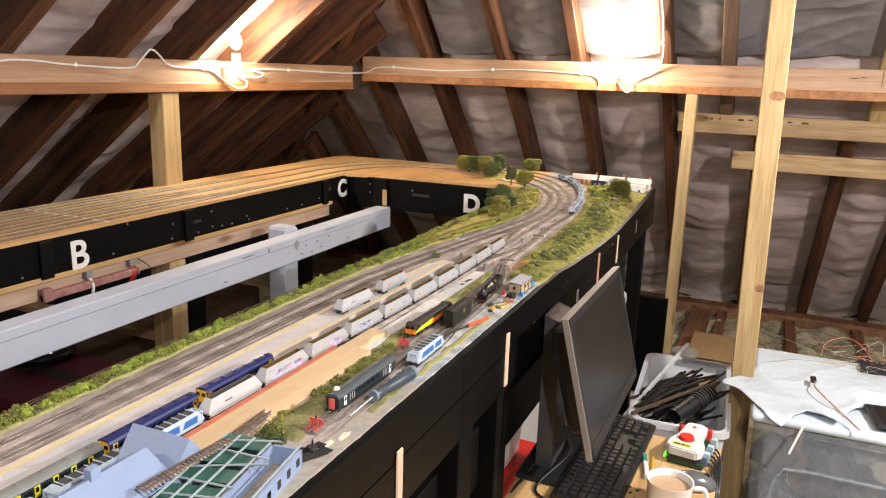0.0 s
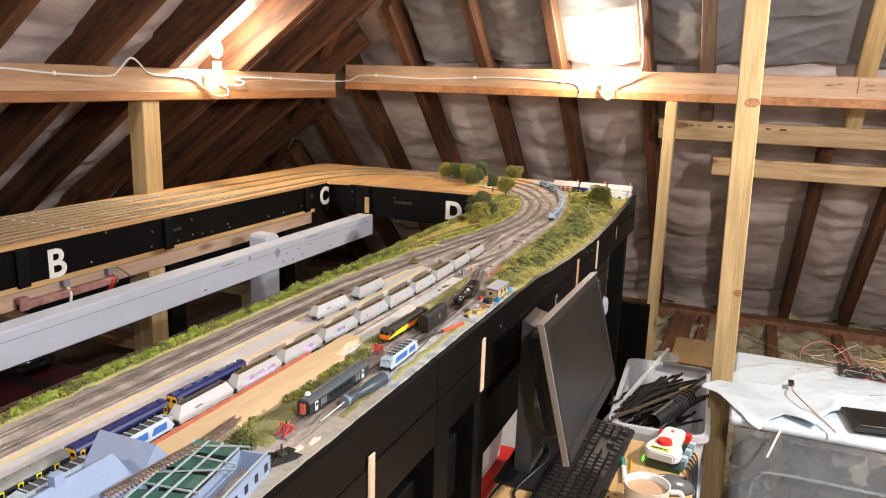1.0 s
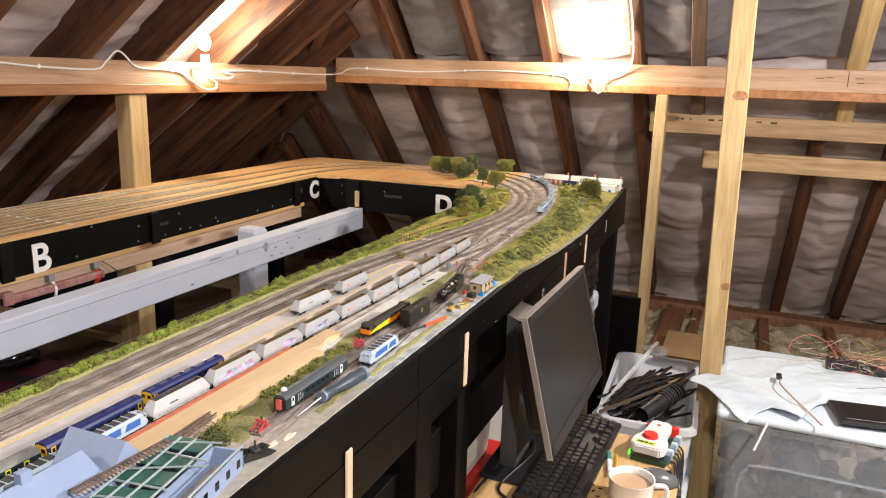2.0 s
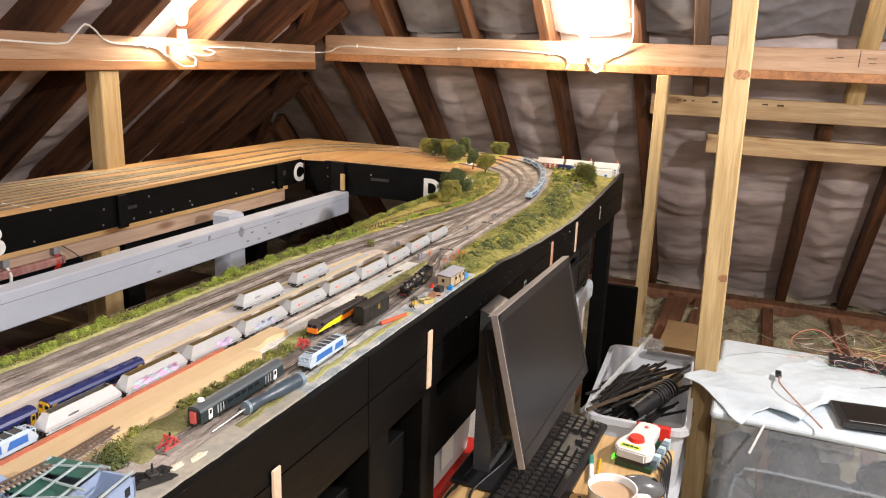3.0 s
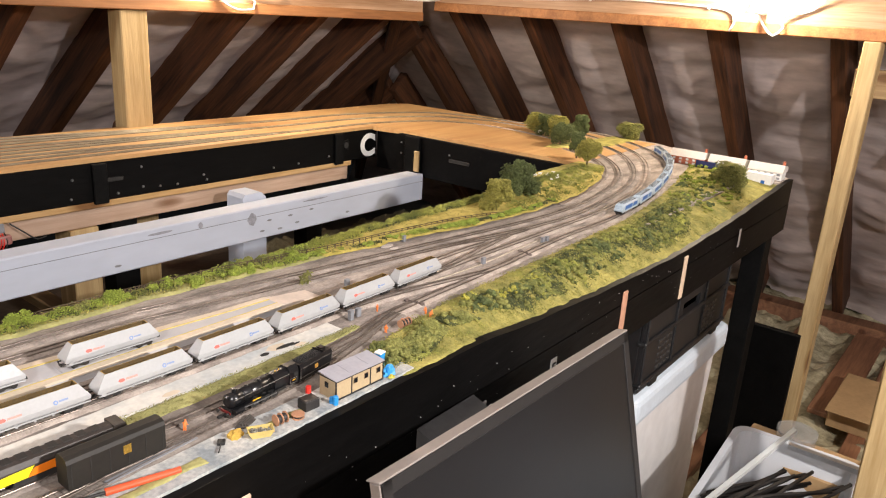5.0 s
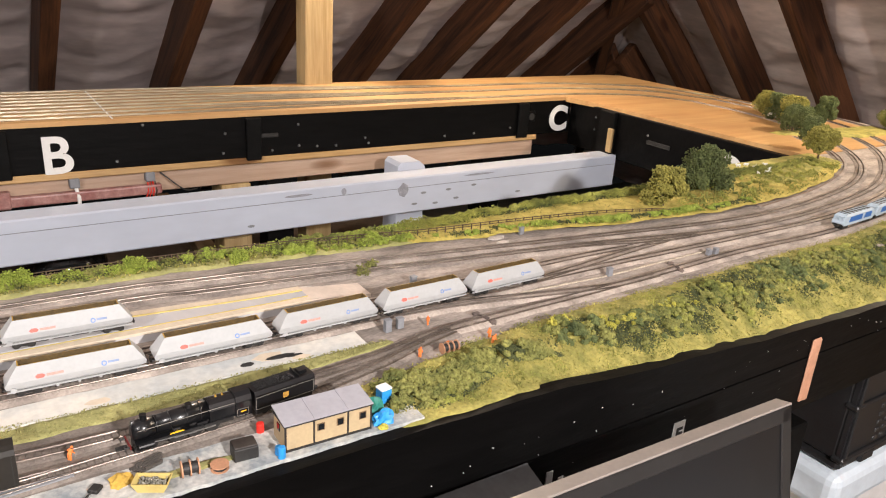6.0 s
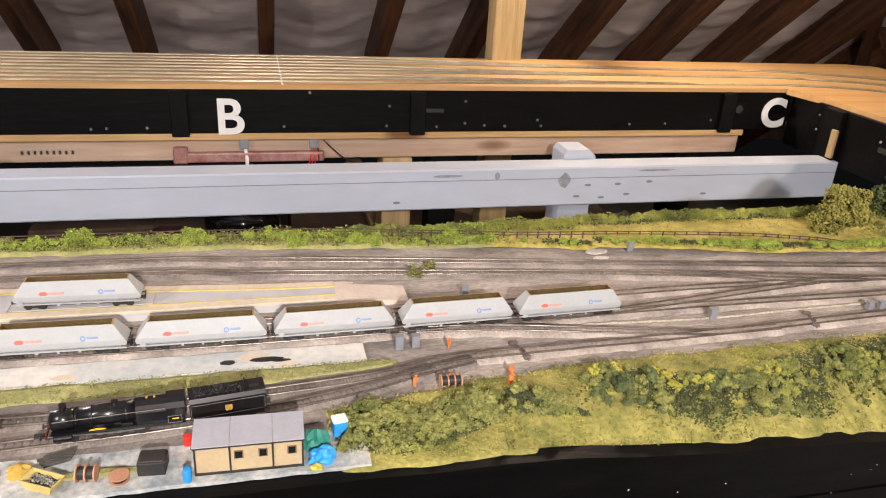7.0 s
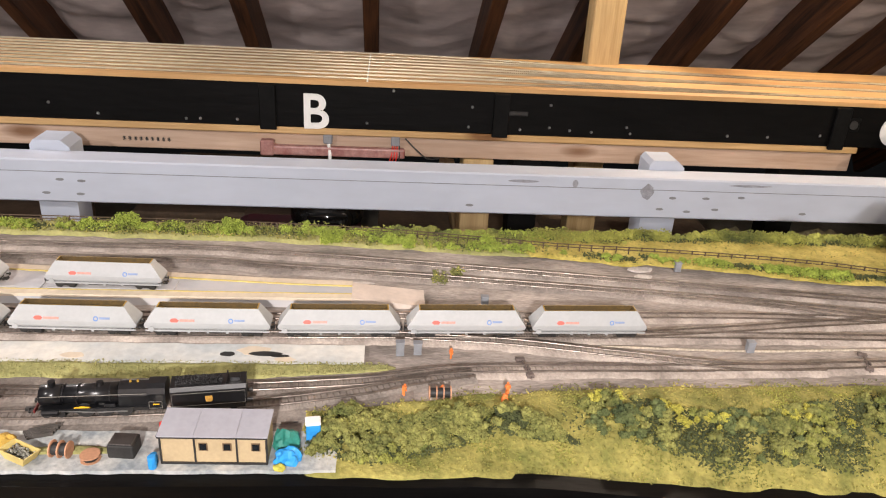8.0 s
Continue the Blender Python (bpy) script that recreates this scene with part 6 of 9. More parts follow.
for s in (-1, 1):
    bm = bmesh.new()
    prism(bm, [(-0.0020, 0.0110), (0.0020, 0.0110), (0.0028, 0.0130), (0.0024, 0.0155), (-0.0024, 0.0155), (-0.0028, 0.0130)], "yz", s * 0.0087, s * 0.0093)
    part("crest", bm, mat("crest", (0.55, 0.30, 0.06), 0.5, 0.5, 500), te, "orange and white crest")
    bm = bmesh.new()
    for z in (0.0082, 0.0182):
        box(bm, min(s * 0.0086, s * 0.0092), max(s * 0.0086, s * 0.0092), -0.0268, 0.0262, z, z + 0.0003)
    for y in (-0.0268, 0.0262):
        box(bm, min(s * 0.0086, s * 0.0092), max(s * 0.0086, s * 0.0092), y, y + 0.0003, 0.0082, 0.0185)
    part("lining", bm, LINING, te)
    bm = bmesh.new()
    cyl(bm, (s * 0.006, 0.0275, 0.0085), (s * 0.006, 0.0315, 0.0085), 0.0014, seg=10)
    part("buffer", bm, UNDER, te)
for y in (-0.017, 0.0, 0.017):
    w = new("wheelset", WHEEL)
    w.parent = te
    w.location = (0, y, 0)
bm = bmesh.new()
box(bm, -0.0075, 0.0075, -0.026, 0.026, 0.0035, 0.0076)
part("frame", bm, UNDER, te)
te.matrix_basis = on_line(LINE_S2, 1.4895) @ Matrix.Diagonal((1.0, 0.96, 1.04, 1))

# ---- yard things ----
hut = thing("yard_hut", "tan three-bay hut with a grey roof and small windows", "hut", (-0.4035, 1.505, TOP + 0.001), -1.0)
bm = bmesh.new()
box(bm, -0.0112, 0.0135, -0.0345, 0.0345, 0, 0.0222)
part("wall", bm, HUTTAN, hut)
for y0, y1 in ((-0.0360, -0.0125), (-0.0123, 0.0150), (0.0152, 0.0358)):
    bm = bmesh.new()
    prism(bm, [(-0.0122, 0.0248), (0.0150, 0.0224), (0.0150, 0.0232), (-0.0122, 0.0258)], "xz", y0, y1)
    part("roof_panel", bm, HUTROOF, hut)
for y in (-0.0345, -0.0124, 0.0151, 0.0345):
    bm = bmesh.new()
    box(bm, 0.0128, 0.0142, y - 0.0006, y + 0.0006, 0, 0.0223)
    part("post", bm, UNDER, hut)
bm = bmesh.new()
box(bm, 0.0130, 0.0146, -0.0350, 0.0350, 0, 0.0014)
part("plinth", bm, UNDER, hut)
bm = bmesh.new()
box(bm, 0.0140, 0.0152, -0.0358, 0.0356, 0.0214, 0.0224)
part("fascia", bm, UNDER, hut)
bm = bmesh.new()
box(bm, -0.0122, 0.0150, -0.0364, -0.0354, 0.0222, 0.0230)
part("fascia", bm, UNDER, hut)
FRAMEM = mat("window_frame_brown", (0.16, 0.10, 0.05), 0.7, 0.2, 90)
for y in (-0.0068, 0.0088, 0.0275):
    bm = bmesh.new()
    box(bm, 0.0130, 0.0139, y - 0.0030, y + 0.0030, 0.0108, 0.0172)
    w = part("window", bm, FRAMEM, hut)
    bm = bmesh.new()
    box(bm, 0.0132, 0.0142, y - 0.0022, y + 0.0022, 0.0116, 0.0165)
    part("pane", bm, GLASSD, w)
bm = bmesh.new()
box(bm, -0.003, 0.002, -0.0352, -0.0343, 0.0110, 0.0170)
part("window", bm, GLASSD, hut)


def can(name, label, at, r, h, material, tilt=0):
    bm = bmesh.new()
    cyl(bm, (0, 0, 0), (0, 0, h), r, seg=14)
    bmesh.ops.bevel(bm, geom=[e for e in bm.edges if abs(e.verts[0].co.z - e.verts[1].co.z) < 1e-6], offset=r * 0.15, segments=1, affect="EDGES")
    for z in (h * 0.33, h * 0.66):
        cyl(bm, (0, 0, z), (0, 0, z + h * 0.05), r * 1.06, seg=14)
    ob = solid(name, bm, material, label, "drum", smooth=False)
    ob.location = at
    return ob


can("oil_drum", "small bright blue drum beside the hut", (-0.386, 1.4655, TOP + 0.001), 0.0028, 0.0095, BRIGHTBLUE)
can("oil_drum", "small bright blue drum beside the hut", (-0.391, 1.4650, TOP + 0.001), 0.0026, 0.0070, BRIGHTBLUE)
can("oil_drum", "small red drum behind the hut", (-0.424, 1.463, TOP), 0.0030, 0.0085, RED)
o = thing("toilet_cabin", "bright blue cabin with a white roof by the scrub", "cabin", (-0.4195, 1.567, TOP), 8)
bm = bmesh.new()
box(bm, -0.0045, 0.0045, -0.005, 0.005, 0, 0.0125, 0.0004)
part("body", bm, BRIGHTBLUE, o)
bm = bmesh.new()
box(bm, -0.005, 0.005, -0.0055, 0.0055, 0.0125, 0.0145, 0.0008)
part("roof", bm, WHITE, o)


def heap(name, label, at, size, material, seed):
    """A draped, crumpled heap."""
    bm = bmesh.new()
    bmesh.ops.create_icosphere(bm, subdivisions=3, radius=1)
    for vtx in bm.verts:
        n = 1 + 0.35 * noise.fractal(vtx.co * 1.7 + Vector((seed, 0, 0)), 1.0, 2.0, 3)
        vtx.co = Vector((vtx.co.x * size[0] * n, vtx.co.y * size[1] * n, max(-0.15, vtx.co.z) * size[2] * n))
    ob = solid(name, bm, material, label, "heap")
    ob.location = at
    return ob


heap("sheeted_load", "crumpled teal sheet over a load", (-0.408, 1.550, TOP + 0.002), (0.008, 0.0095, 0.013), TEAL, 3)
heap("sheeted_load", "crumpled bright blue sheet over a load", (-0.393, 1.553, TOP + 0.002), (0.006, 0.0095, 0.009), BRIGHTBLUE, 5)
heap("sand_heap", "ochre sand heap behind the skip", (-0.411, 1.361, TOP + 0.001), (0.006, 0.008, 0.006), mat("ochre_sand", (0.50, 0.32, 0.06), 0.95, 0.25, 90), 7)
heap("moss_ball", "small yellow moss ball by the hut", (-0.384, 1.548, TOP + 0.002), (0.003, 0.004, 0.003), LEAF_Y, 9)
o = thing("sleeper_stack", "stack of old grey sleepers", "stack")
OLDSLEEPER = mat("old_sleeper_grey", (0.075, 0.066, 0.058), 0.85, 0.3, 90)
for k in range(4):
    bm = bmesh.new()
    box(bm, -0.005 + 0.0026 * k, -0.0030 + 0.0026 * k, -0.012 + 0.001 * k, 0.011 - 0.0013 * k, 0, 0.0022)
    part("old_sleeper", bm, OLDSLEEPER, o)
    bm = bmesh.new()
    box(bm, -0.004 + 0.0026 * k, -0.0020 + 0.0026 * k, -0.008 + 0.001 * k, 0.012 - 0.0015 * k, 0.0022, 0.0042)
    part("old_sleeper", bm, OLDSLEEPER, o)
o.matrix_basis = pose(-0.421, 1.381, TOP, 0, 0, 18)
sk = thing("skip", "yellow skip with rubble in it", "skip", (-0.3955, 1.378, TOP + 0.001), -28)
sk.matrix_basis = sk.matrix_basis @ Matrix.Scale(0.84, 4)
bm = bmesh.new()
ring0 = [(-0.0062, -0.010), (0.0062, -0.010), (0.0062, 0.010), (-0.0062, 0.010)]
v0 = [bm.verts.new((x, y, 0)) for x, y in ring0]
v1 = [bm.verts.new((x * 1.25, y * 1.45, 0.0085)) for x, y in ring0]
v2 = [bm.verts.new((x * 1.12, y * 1.35, 0.0085)) for x, y in ring0]
v3 = [bm.verts.new((x * 1.0, y * 1.15, 0.0045)) for x, y in ring0]
bm.faces.new(v0[::-1])
for a, b in ((v0, v1), (v1, v2), (v2, v3)):
    for i in range(4):
        bm.faces.new((a[i], a[(i + 1) % 4], b[(i + 1) % 4], b[i]))
part("body", bm, mat("skip_yellow", (0.56, 0.44, 0.15), 0.55, 0.12, 60), sk)
cp = np.column_stack([rr.uniform(-0.0058, 0.0058, 160), rr.uniform(-0.011, 0.011, 160), rr.uniform(0.0035, 0.0062, 160)])
o = new("rubble", flock_mesh("rubble", cp, 0.0007, 0.0016, mat("rubble", (0.30, 0.29, 0.24), 0.9, 0.4, 200, hue=0.4), 6))
o.parent = sk


def cable_drum(label, at, rz, discs, length, r, lying=True):
    t = thing("cable_drum", label, "drum", at, rz, "cable drums")
    t.matrix_basis = t.matrix_basis @ Matrix.Scale(0.86, 4)
    ax = Vector((0, 1, 0)) if lying else Vector((0, 0, 1))
    base = Vector((0, 0, r)) if lying else Vector((0, 0, 0))
    for k in range(discs):
        y = length * k / max(1, discs - 1)
        bm = bmesh.new()
        cyl(bm, base + ax * (y - 0.0005), base + ax * (y + 0.0005), r, seg=20)
        part("flange", bm, COPPER, t)
    bm = bmesh.new()
    cyl(bm, base, base + ax * length, r * 0.72, seg=16)
    part("winding", bm, UNDER, t, "black cable winding")
    return t


cable_drum("wooden cable drums lying in a row with black cable", (-0.398, 1.398, TOP + 0.001), -6, 3, 0.0130, 0.0068)
cable_drum("flat wooden cable drum beside the others", (-0.3945, 1.423, TOP + 0.001), 0, 2, 0.0045, 0.0075, False)
cable_drum("orange-brown cable drums with black cable on the bank", (-0.462, 1.6515, TOP + 0.003), 0, 4, 0.019, 0.0062)
cr = thing("crate", "black ribbed crate on the concrete yard", "crate", (-0.4015, 1.443, TOP + 0.001), -4)
cr.matrix_basis = cr.matrix_basis @ Matrix.Scale(0.84, 4)
bm = bmesh.new()
box(bm, -0.0085, 0.0085, -0.0105, 0.0105, 0, 0.0125, 0.0012, 2)
part("body", bm, UNDER, cr)
bm = bmesh.new()
box(bm, -0.0075, 0.0075, -0.0095, 0.0095, 0.0122, 0.0134, 0.0006)
part("lid", bm, LOCOGREY, cr)
for x, y, h in ((-0.528, 1.630, 0.0125), (-0.530, 1.645, 0.0105), (-0.619, 1.713, 0.009), (-0.540, 1.944, 0.010), (-0.704, 1.936, 0.010), (-0.536, 2.124, 0.008), (-0.535, 2.137, 0.008)):
    t = thing("relay_box", "small grey trackside relay box", "box", (x, y, TOP), rng.uniform(-6, 6), "relay boxes")
    bm = bmesh.new()
    box(bm, -0.0028, 0.0028, -0.0034, 0.0034, 0, h, 0.0003)
    part("body", bm, GREYBOX, t)
    bm = bmesh.new()
    box(bm, -0.0033, 0.0033, -0.0039, 0.0039, h, h + 0.0009, 0.0003)
    part("lid", bm, GREYBOX, t)

MOTORBROWN = mat("motor_brown", (0.16, 0.125, 0.11), 0.7, 0.4, 90)
for x, y, rz in ((-0.508, 1.735, 8), (-0.522, 2.044, -20)):
    t = thing("point_motor", "small dark point motor with a cross bar beside the rails", "point motor", (x, y, TOP), rz, "point motors")
    for name, x0, x1, y0, y1, h in (("cross_bar", -0.016, 0.016, -0.0008, 0.0008, 0.0022), ("housing", 0.009, 0.014, -0.003, 0.003, 0.0034), ("housing", -0.016, -0.0115, -0.005, 0.003, 0.0026), ("crank", -0.003, 0.003, 0.0015, 0.0035, 0.0024)):
        bm = bmesh.new()
        box(bm, x0, x1, y0, y1, 0.0, h, 0.0004)
        part(name, bm, MOTORBROWN, t)
v, f = ribbon(spline([(-0.546, 1.81), (-0.541, 1.94), (-0.545, 2.04), (-0.548, 2.14)], 0.012), 0, 0.0007, TOP - 0.001, TOP + 0.0009, 0.0004)
tagged(new("cable_trough", quick_mesh("cable_trough", v, f, mat("trough_tan", (0.50, 0.43, 0.34), 0.9, 0.4, 80))), "thin cream cable trough between the running lines", "cable trough")
# Irregular near-white patches lying in the ballast.
for cx, cy, r, sq in ((-0.706, 1.895, 0.014, 0.45), (-0.688, 1.893, 0.010, 0.5), (-0.660, 1.592, 0.015, 0.16)):
    bm = bmesh.new()
    ring = [(cx + sq * r * math.cos(a / 16 * math.tau) * (1 + 0.4 * noise.noise(Vector((a, cy * 40, 1)))), cy + r * math.sin(a / 16 * math.tau) * (1 + 0.4 * noise.noise(Vector((a, cy * 40, 5))))) for a in range(16)]
    prism(bm, ring, "xy", TOP - 0.001, TOP + 0.0005)
    solid("filler_patch", bm, mat("pale_patch", (0.66, 0.60, 0.55), 0.9, 0.3, 60), "white patch in the ballast", "stain")


def figure(label, at, rz, stoop=0.0):
    """A plain little figure as one mesh."""
    bm = bmesh.new()
    for s in (-1, 1):
        cyl(bm, (s * 0.0011, 0, 0), (s * 0.0009, 0, 0.0055), 0.0009, 0.0011, 8)
        cyl(bm, (s * 0.0022, stoop * 0.3, 0.0092), (s * 0.0026, stoop + 0.0008, 0.0055), 0.0007, 0.0006, 7)
    cyl(bm, (0, 0, 0.0052), (0, stoop, 0.0098), 0.0019, 0.0022, 10)
    bmesh.ops.create_uvsphere(bm, u_segments=10, v_segments=8, radius=0.0013, matrix=Matrix.Translation((0, stoop * 1.2, 0.0114)))
    ob = solid("toy_figure", bm, ORANGEVEST, label, "figurine", group="figurines")
    ob.matrix_basis = pose(*at, 0, 0, rz) @ Matrix.Scale(0.8, 4)
    return ob


for x, y, rz, stoop in ((-0.469, 1.632, 30, 0.001), (-0.471, 1.661, -60, 0.003), (-0.472, 1.714, 80, 0.001), (-0.459, 1.708, 10, 0.004), (-0.522, 1.673, -20, 0.0), (-0.452, 1.335, 40, 0.003)):
    figure("small orange-clad plastic figurine by the track", (x, y, TOP + 0.001), rz, stoop)


def buffer_stop(at, rz):
    t = thing("buffer_stop", "bright red lattice buffer stop", "buffer stop", at, rz, "buffer stops")
    for s in (-1, 1):
        bm = bmesh.new()
        tube(bm, [(s * 0.0055, -0.010, 0), (s * 0.0055, 0.004, 0.011)], 0.0009)
        tube(bm, [(s * 0.0055, 0.012, 0), (s * 0.0055, 0.004, 0.011)], 0.0009)
        tube(bm, [(s * 0.0055, 0.004, 0.0), (s * 0.0055, 0.004, 0.011)], 0.0009)
        part("frame", bm, BUFRED, t)
        bm = bmesh.new()
        tube(bm, [(s * 0.0055, -0.011, 0.0008), (s * 0.0055, 0.013, 0.0008)], 0.0010)
        part("foot", bm, BUFRED, t)
    bm = bmesh.new()
    box(bm, -0.0090, 0.0090, 0.0030, 0.0052, 0.0080, 0.0112, 0.0004)
    part("beam", bm, PINKRED, t)
    bm = bmesh.new()
    tube(bm, [(-0.0055, -0.009, 0.0008), (0.0055, 0.004, 0.010)], 0.0008)
    tube(bm, [(0.0055, -0.009, 0.0008), (-0.0055, 0.004, 0.010)], 0.0008)
    part("brace", bm, BUFRED, t)
    bm = bmesh.new()
    cyl(bm, (0, 0.004, 0.011), (0, 0.004, 0.0150), 0.0012, 0.0010, 8)
    part("lamp", bm, UNDER, t)


buffer_stop((-0.442, 0.802, TOP + 0.001), 0)
buffer_stop((-0.473, 1.107, TOP + 0.001), 0)

# tools left on the layout
sd = thing("screwdriver", "slate blue screwdriver lying on the edge", "screwdriver", (-0.416, 0.842, TOP + 0.002), -6)
bm = bmesh.new()
prof = [(0.054 + (a - 0.05) * 0.80, r * 0.92) for a, r in [(0.050, 0.0070), (0.054, 0.0085), (0.062, 0.0088), (0.075, 0.0062), (0.092, 0.0068), (0.115, 0.0098), (0.135, 0.0108), (0.147, 0.0100), (0.150, 0.0098), (0.162, 0.0108), (0.168, 0.0100), (0.173, 0.0070)]]
for (y0, r0), (y1, r1) in zip(prof, prof[1:]):
    cyl(bm, (0, y0, 0.0100), (0, y1, 0.0100), r0, r1, 20, caps=False)
bmesh.ops.remove_doubles(bm, verts=bm.verts, dist=1e-5)
part("grip", bm, HANDLE, sd, "dark slate grip", True)
for y0, y1, r in ((0.053, 0.057, 0.0077), (0.138, 0.153, 0.0093)):
    bm = bmesh.new()
    cyl(bm, (0, y0, 0.0100), (0, y1, 0.0100), r, r * 1.04, 20)
    part("collar", bm, HANDLE2, sd, "paler grey collar")
bm = bmesh.new()
cyl(bm, (0, 0.0, 0.0030), (0, 0.052, 0.0098), 0.0014, 0.0018, 10)
part("shaft", bm, mat("dull_steel", (0.34, 0.34, 0.32), 0.45, 0.2, 60, metal=0.7), sd, "dull steel shaft")
pen = thing("slim_screwdriver", "slim screwdriver with an orange-red handle", "screwdriver", (-0.435, 1.153, TOP + 0.002), -15.7)
bm = bmesh.new()
cyl(bm, (0, 0, 0.0030), (0, 0.086, 0.0034), 0.0013, 0.0015, 10)
part("shaft", bm, UNDER, pen)
bm = bmesh.new()
cyl(bm, (0, 0.086, 0.0036), (0, 0.146, 0.0040), 0.0032, 0.0028, 14)
part("handle", bm, mat("orange_red", (0.68, 0.09, 0.03), 0.35, 0.08, 40), pen, "orange-red handle")
tw = thing("tweezers", "steel tweezers lying beside the siding", "tweezers", (-0.428, 1.245, TOP + 0.001), 4)
for s in (-1, 1):
    bm = bmesh.new()
    prism(bm, [(0, 0.0), (0.09, 0.0), (0.09, 0.0012), (0, 0.0012)], "yz", s * 0.0005, s * 0.0026)
    part("arm", bm, GREYBOX, tw)
bm = bmesh.new()
box(bm, -0.0035, 0.0035, -0.0035, 0.0045, 0, 0.003, 0.0006)
tube(bm, [(0, 0.002, 0.002), (0.001, 0.018, 0.002)], 0.0007)
o = solid("small_pin", bm, UNDER, "black toggle pin on the concrete", "pin")
o.matrix_basis = pose(-0.410, 1.345, TOP + 0.001, 0, 0, -130)
b2 = thing("bogie_frame", "loose black bogie frame on the edge", "bogie", (-0.405, 0.742, TOP + 0.001), -28)
b2.matrix_basis = b2.matrix_basis @ Matrix.Scale(1.25, 4)
for s in (-1, 1):
    bm = bmesh.new()
    prism(bm, [(-0.018, 0.004), (-0.010, 0.009), (0.0, 0.006), (0.010, 0.009), (0.018, 0.004), (0.010, 0.002), (-0.010, 0.002)], "yz", s * 0.0055, s * 0.0075)
    part("side_frame", bm, UNDER, b2)
for y in (-0.012, 0.012):
    w = new("wheelset", WHEEL)
    w.parent = b2
    w.location = (0, y, 0)
bm = bmesh.new()
box(bm, -0.006, 0.006, -0.004, 0.004, 0.004, 0.010, 0.001)
cyl(bm, (0, 0, 0.010), (0, 0, 0.017), 0.0012, 0.0008, 8)
part("bolster", bm, UNDER, b2)

# station building and half-built kit
sb = thing("station_building", "pale lilac station building with gabled roofs", "building", (-0.530, 0.60, TOP), 0)
bm = bmesh.new()
box(bm, -0.025, 0.040, -0.22, 0.045, 0.0, 0.022)
part("wall", bm, LILAC, sb)
bm = bmesh.new()
prism(bm, [(-0.034, 0.021), (0.047, 0.021), (0.0065, 0.046)], "xz", -0.225, 0.012)
part("roof", bm, LILAC, sb)
bm = bmesh.new()
prism(bm, [(0.004, 0.020), (0.062, 0.020), (0.033, 0.055)], "yz", -0.032, 0.046)
part("roof", bm, LILAC, sb, "cross gable")
bm = bmesh.new()
box(bm, -0.028, 0.043, 0.010, 0.056, 0, 0.021)
part("wall", bm, LILAC, sb)
for y, z in ((0.025, 0.024), (0.037, 0.024), (0.025, 0.010), (0.037, 0.010)):
    bm = bmesh.new()
    box(bm, 0.0425, 0.0465 if z > 0.02 else 0.0437, y - 0.003, y + 0.003, z - 0.004, z + 0.005)
    part("window", bm, GLASSD, sb)
bm = bmesh.new()
box(bm, 0.0, 0.010, -0.06, -0.048, 0.036, 0.056, 0.0005)
part("chimney", bm, LILAC, sb)
kit = thing("model_kit_building", "half-built grey kit building with green glazed roof", "building", (-0.440, 0.655, TOP + 0.001), 10)
for x0, x1, y0, y1 in ((-0.048, 0.048, -0.16, -0.157), (-0.048, 0.048, 0.052, 0.055), (-0.048, -0.045, -0.16, 0.055), (0.045, 0.048, -0.16, 0.055), (0.012, 0.014, -0.16, 0.055)):
    bm = bmesh.new()
    box(bm, x0, x1, y0, y1, 0, 0.022)
    part("wall", bm, LILAC, kit)
for k in range(9):
    bm = bmesh.new()
    box(bm, 0.0465, 0.0487, -0.145 + k * 0.023, -0.138 + k * 0.023, 0.007, 0.016)
    part("window", bm, GLASSD, kit)
for k in range(6):
    y = -0.15 + 0.036 * k
    bm = bmesh.new()
    box(bm, -0.046, 0.010, y + 0.004, y + 0.030, 0.0225, 0.0240)
    bmesh.ops.rotate(bm, verts=bm.verts, cent=(-0.02, y, 0.023), matrix=Matrix.Rotation(radians(rng.uniform(-7, 7)), 3, "Z") @ Matrix.Rotation(radians(rng.uniform(-3, 3)), 3, "Y"))
    part("roof_panel", bm, KITGREEN, kit, "dark green roof panel")
for k in range(8):
    y = -0.155 + 0.029 * k
    bm = bmesh.new()
    tube(bm, [(-0.047, y + rng.uniform(-0.008, 0.008), 0.024), (0.046 - rng.uniform(0, 0.03), y + rng.uniform(-0.012, 0.016), 0.027 + rng.uniform(0, 0.006))], 0.0013, 5)
    part("truss", bm, KITGREY, kit)
for x in (-0.046, -0.030, -0.012, 0.010, 0.044):
    bm = bmesh.new()
    tube(bm, [(x, -0.158, 0.0262), (x + 0.003, 0.054, 0.0272)], 0.0013, 5)
    part("purlin_bar", bm, KITGREY, kit)
for i, (x, y, rz, ln) in enumerate(((-0.503, 0.730, 3, 0.13), (-0.492, 0.712, 6, 0.13), (-0.478, 0.625, -4, 0.12))):
    t = thing("loose_track", "loose length of brown track on the platform", "track", (x, y, TOP + (0.0105, 0.0120, 0.0330)[i]), rz, "loose tracks")
    bm = bmesh.new()
    for s in (-1, 1):
        box(bm, s * 0.0045 - 0.0005, s * 0.0045 + 0.0005, -ln / 2, ln / 2, 0.0012, 0.0032)
    part("rail", bm, RAILRUST, t)
    v, f = boxes_along([Vector((0, -ln / 2, 0)), Vector((0, ln / 2, 0))], 0.005, 0.016, 0.002, 0, 0.0014)
    o = tagged(new("sleeper_row", quick_mesh("sleeper_row", v, f, SLEEPER)), "brown sleepers", kind="stuff")
    o.parent = t

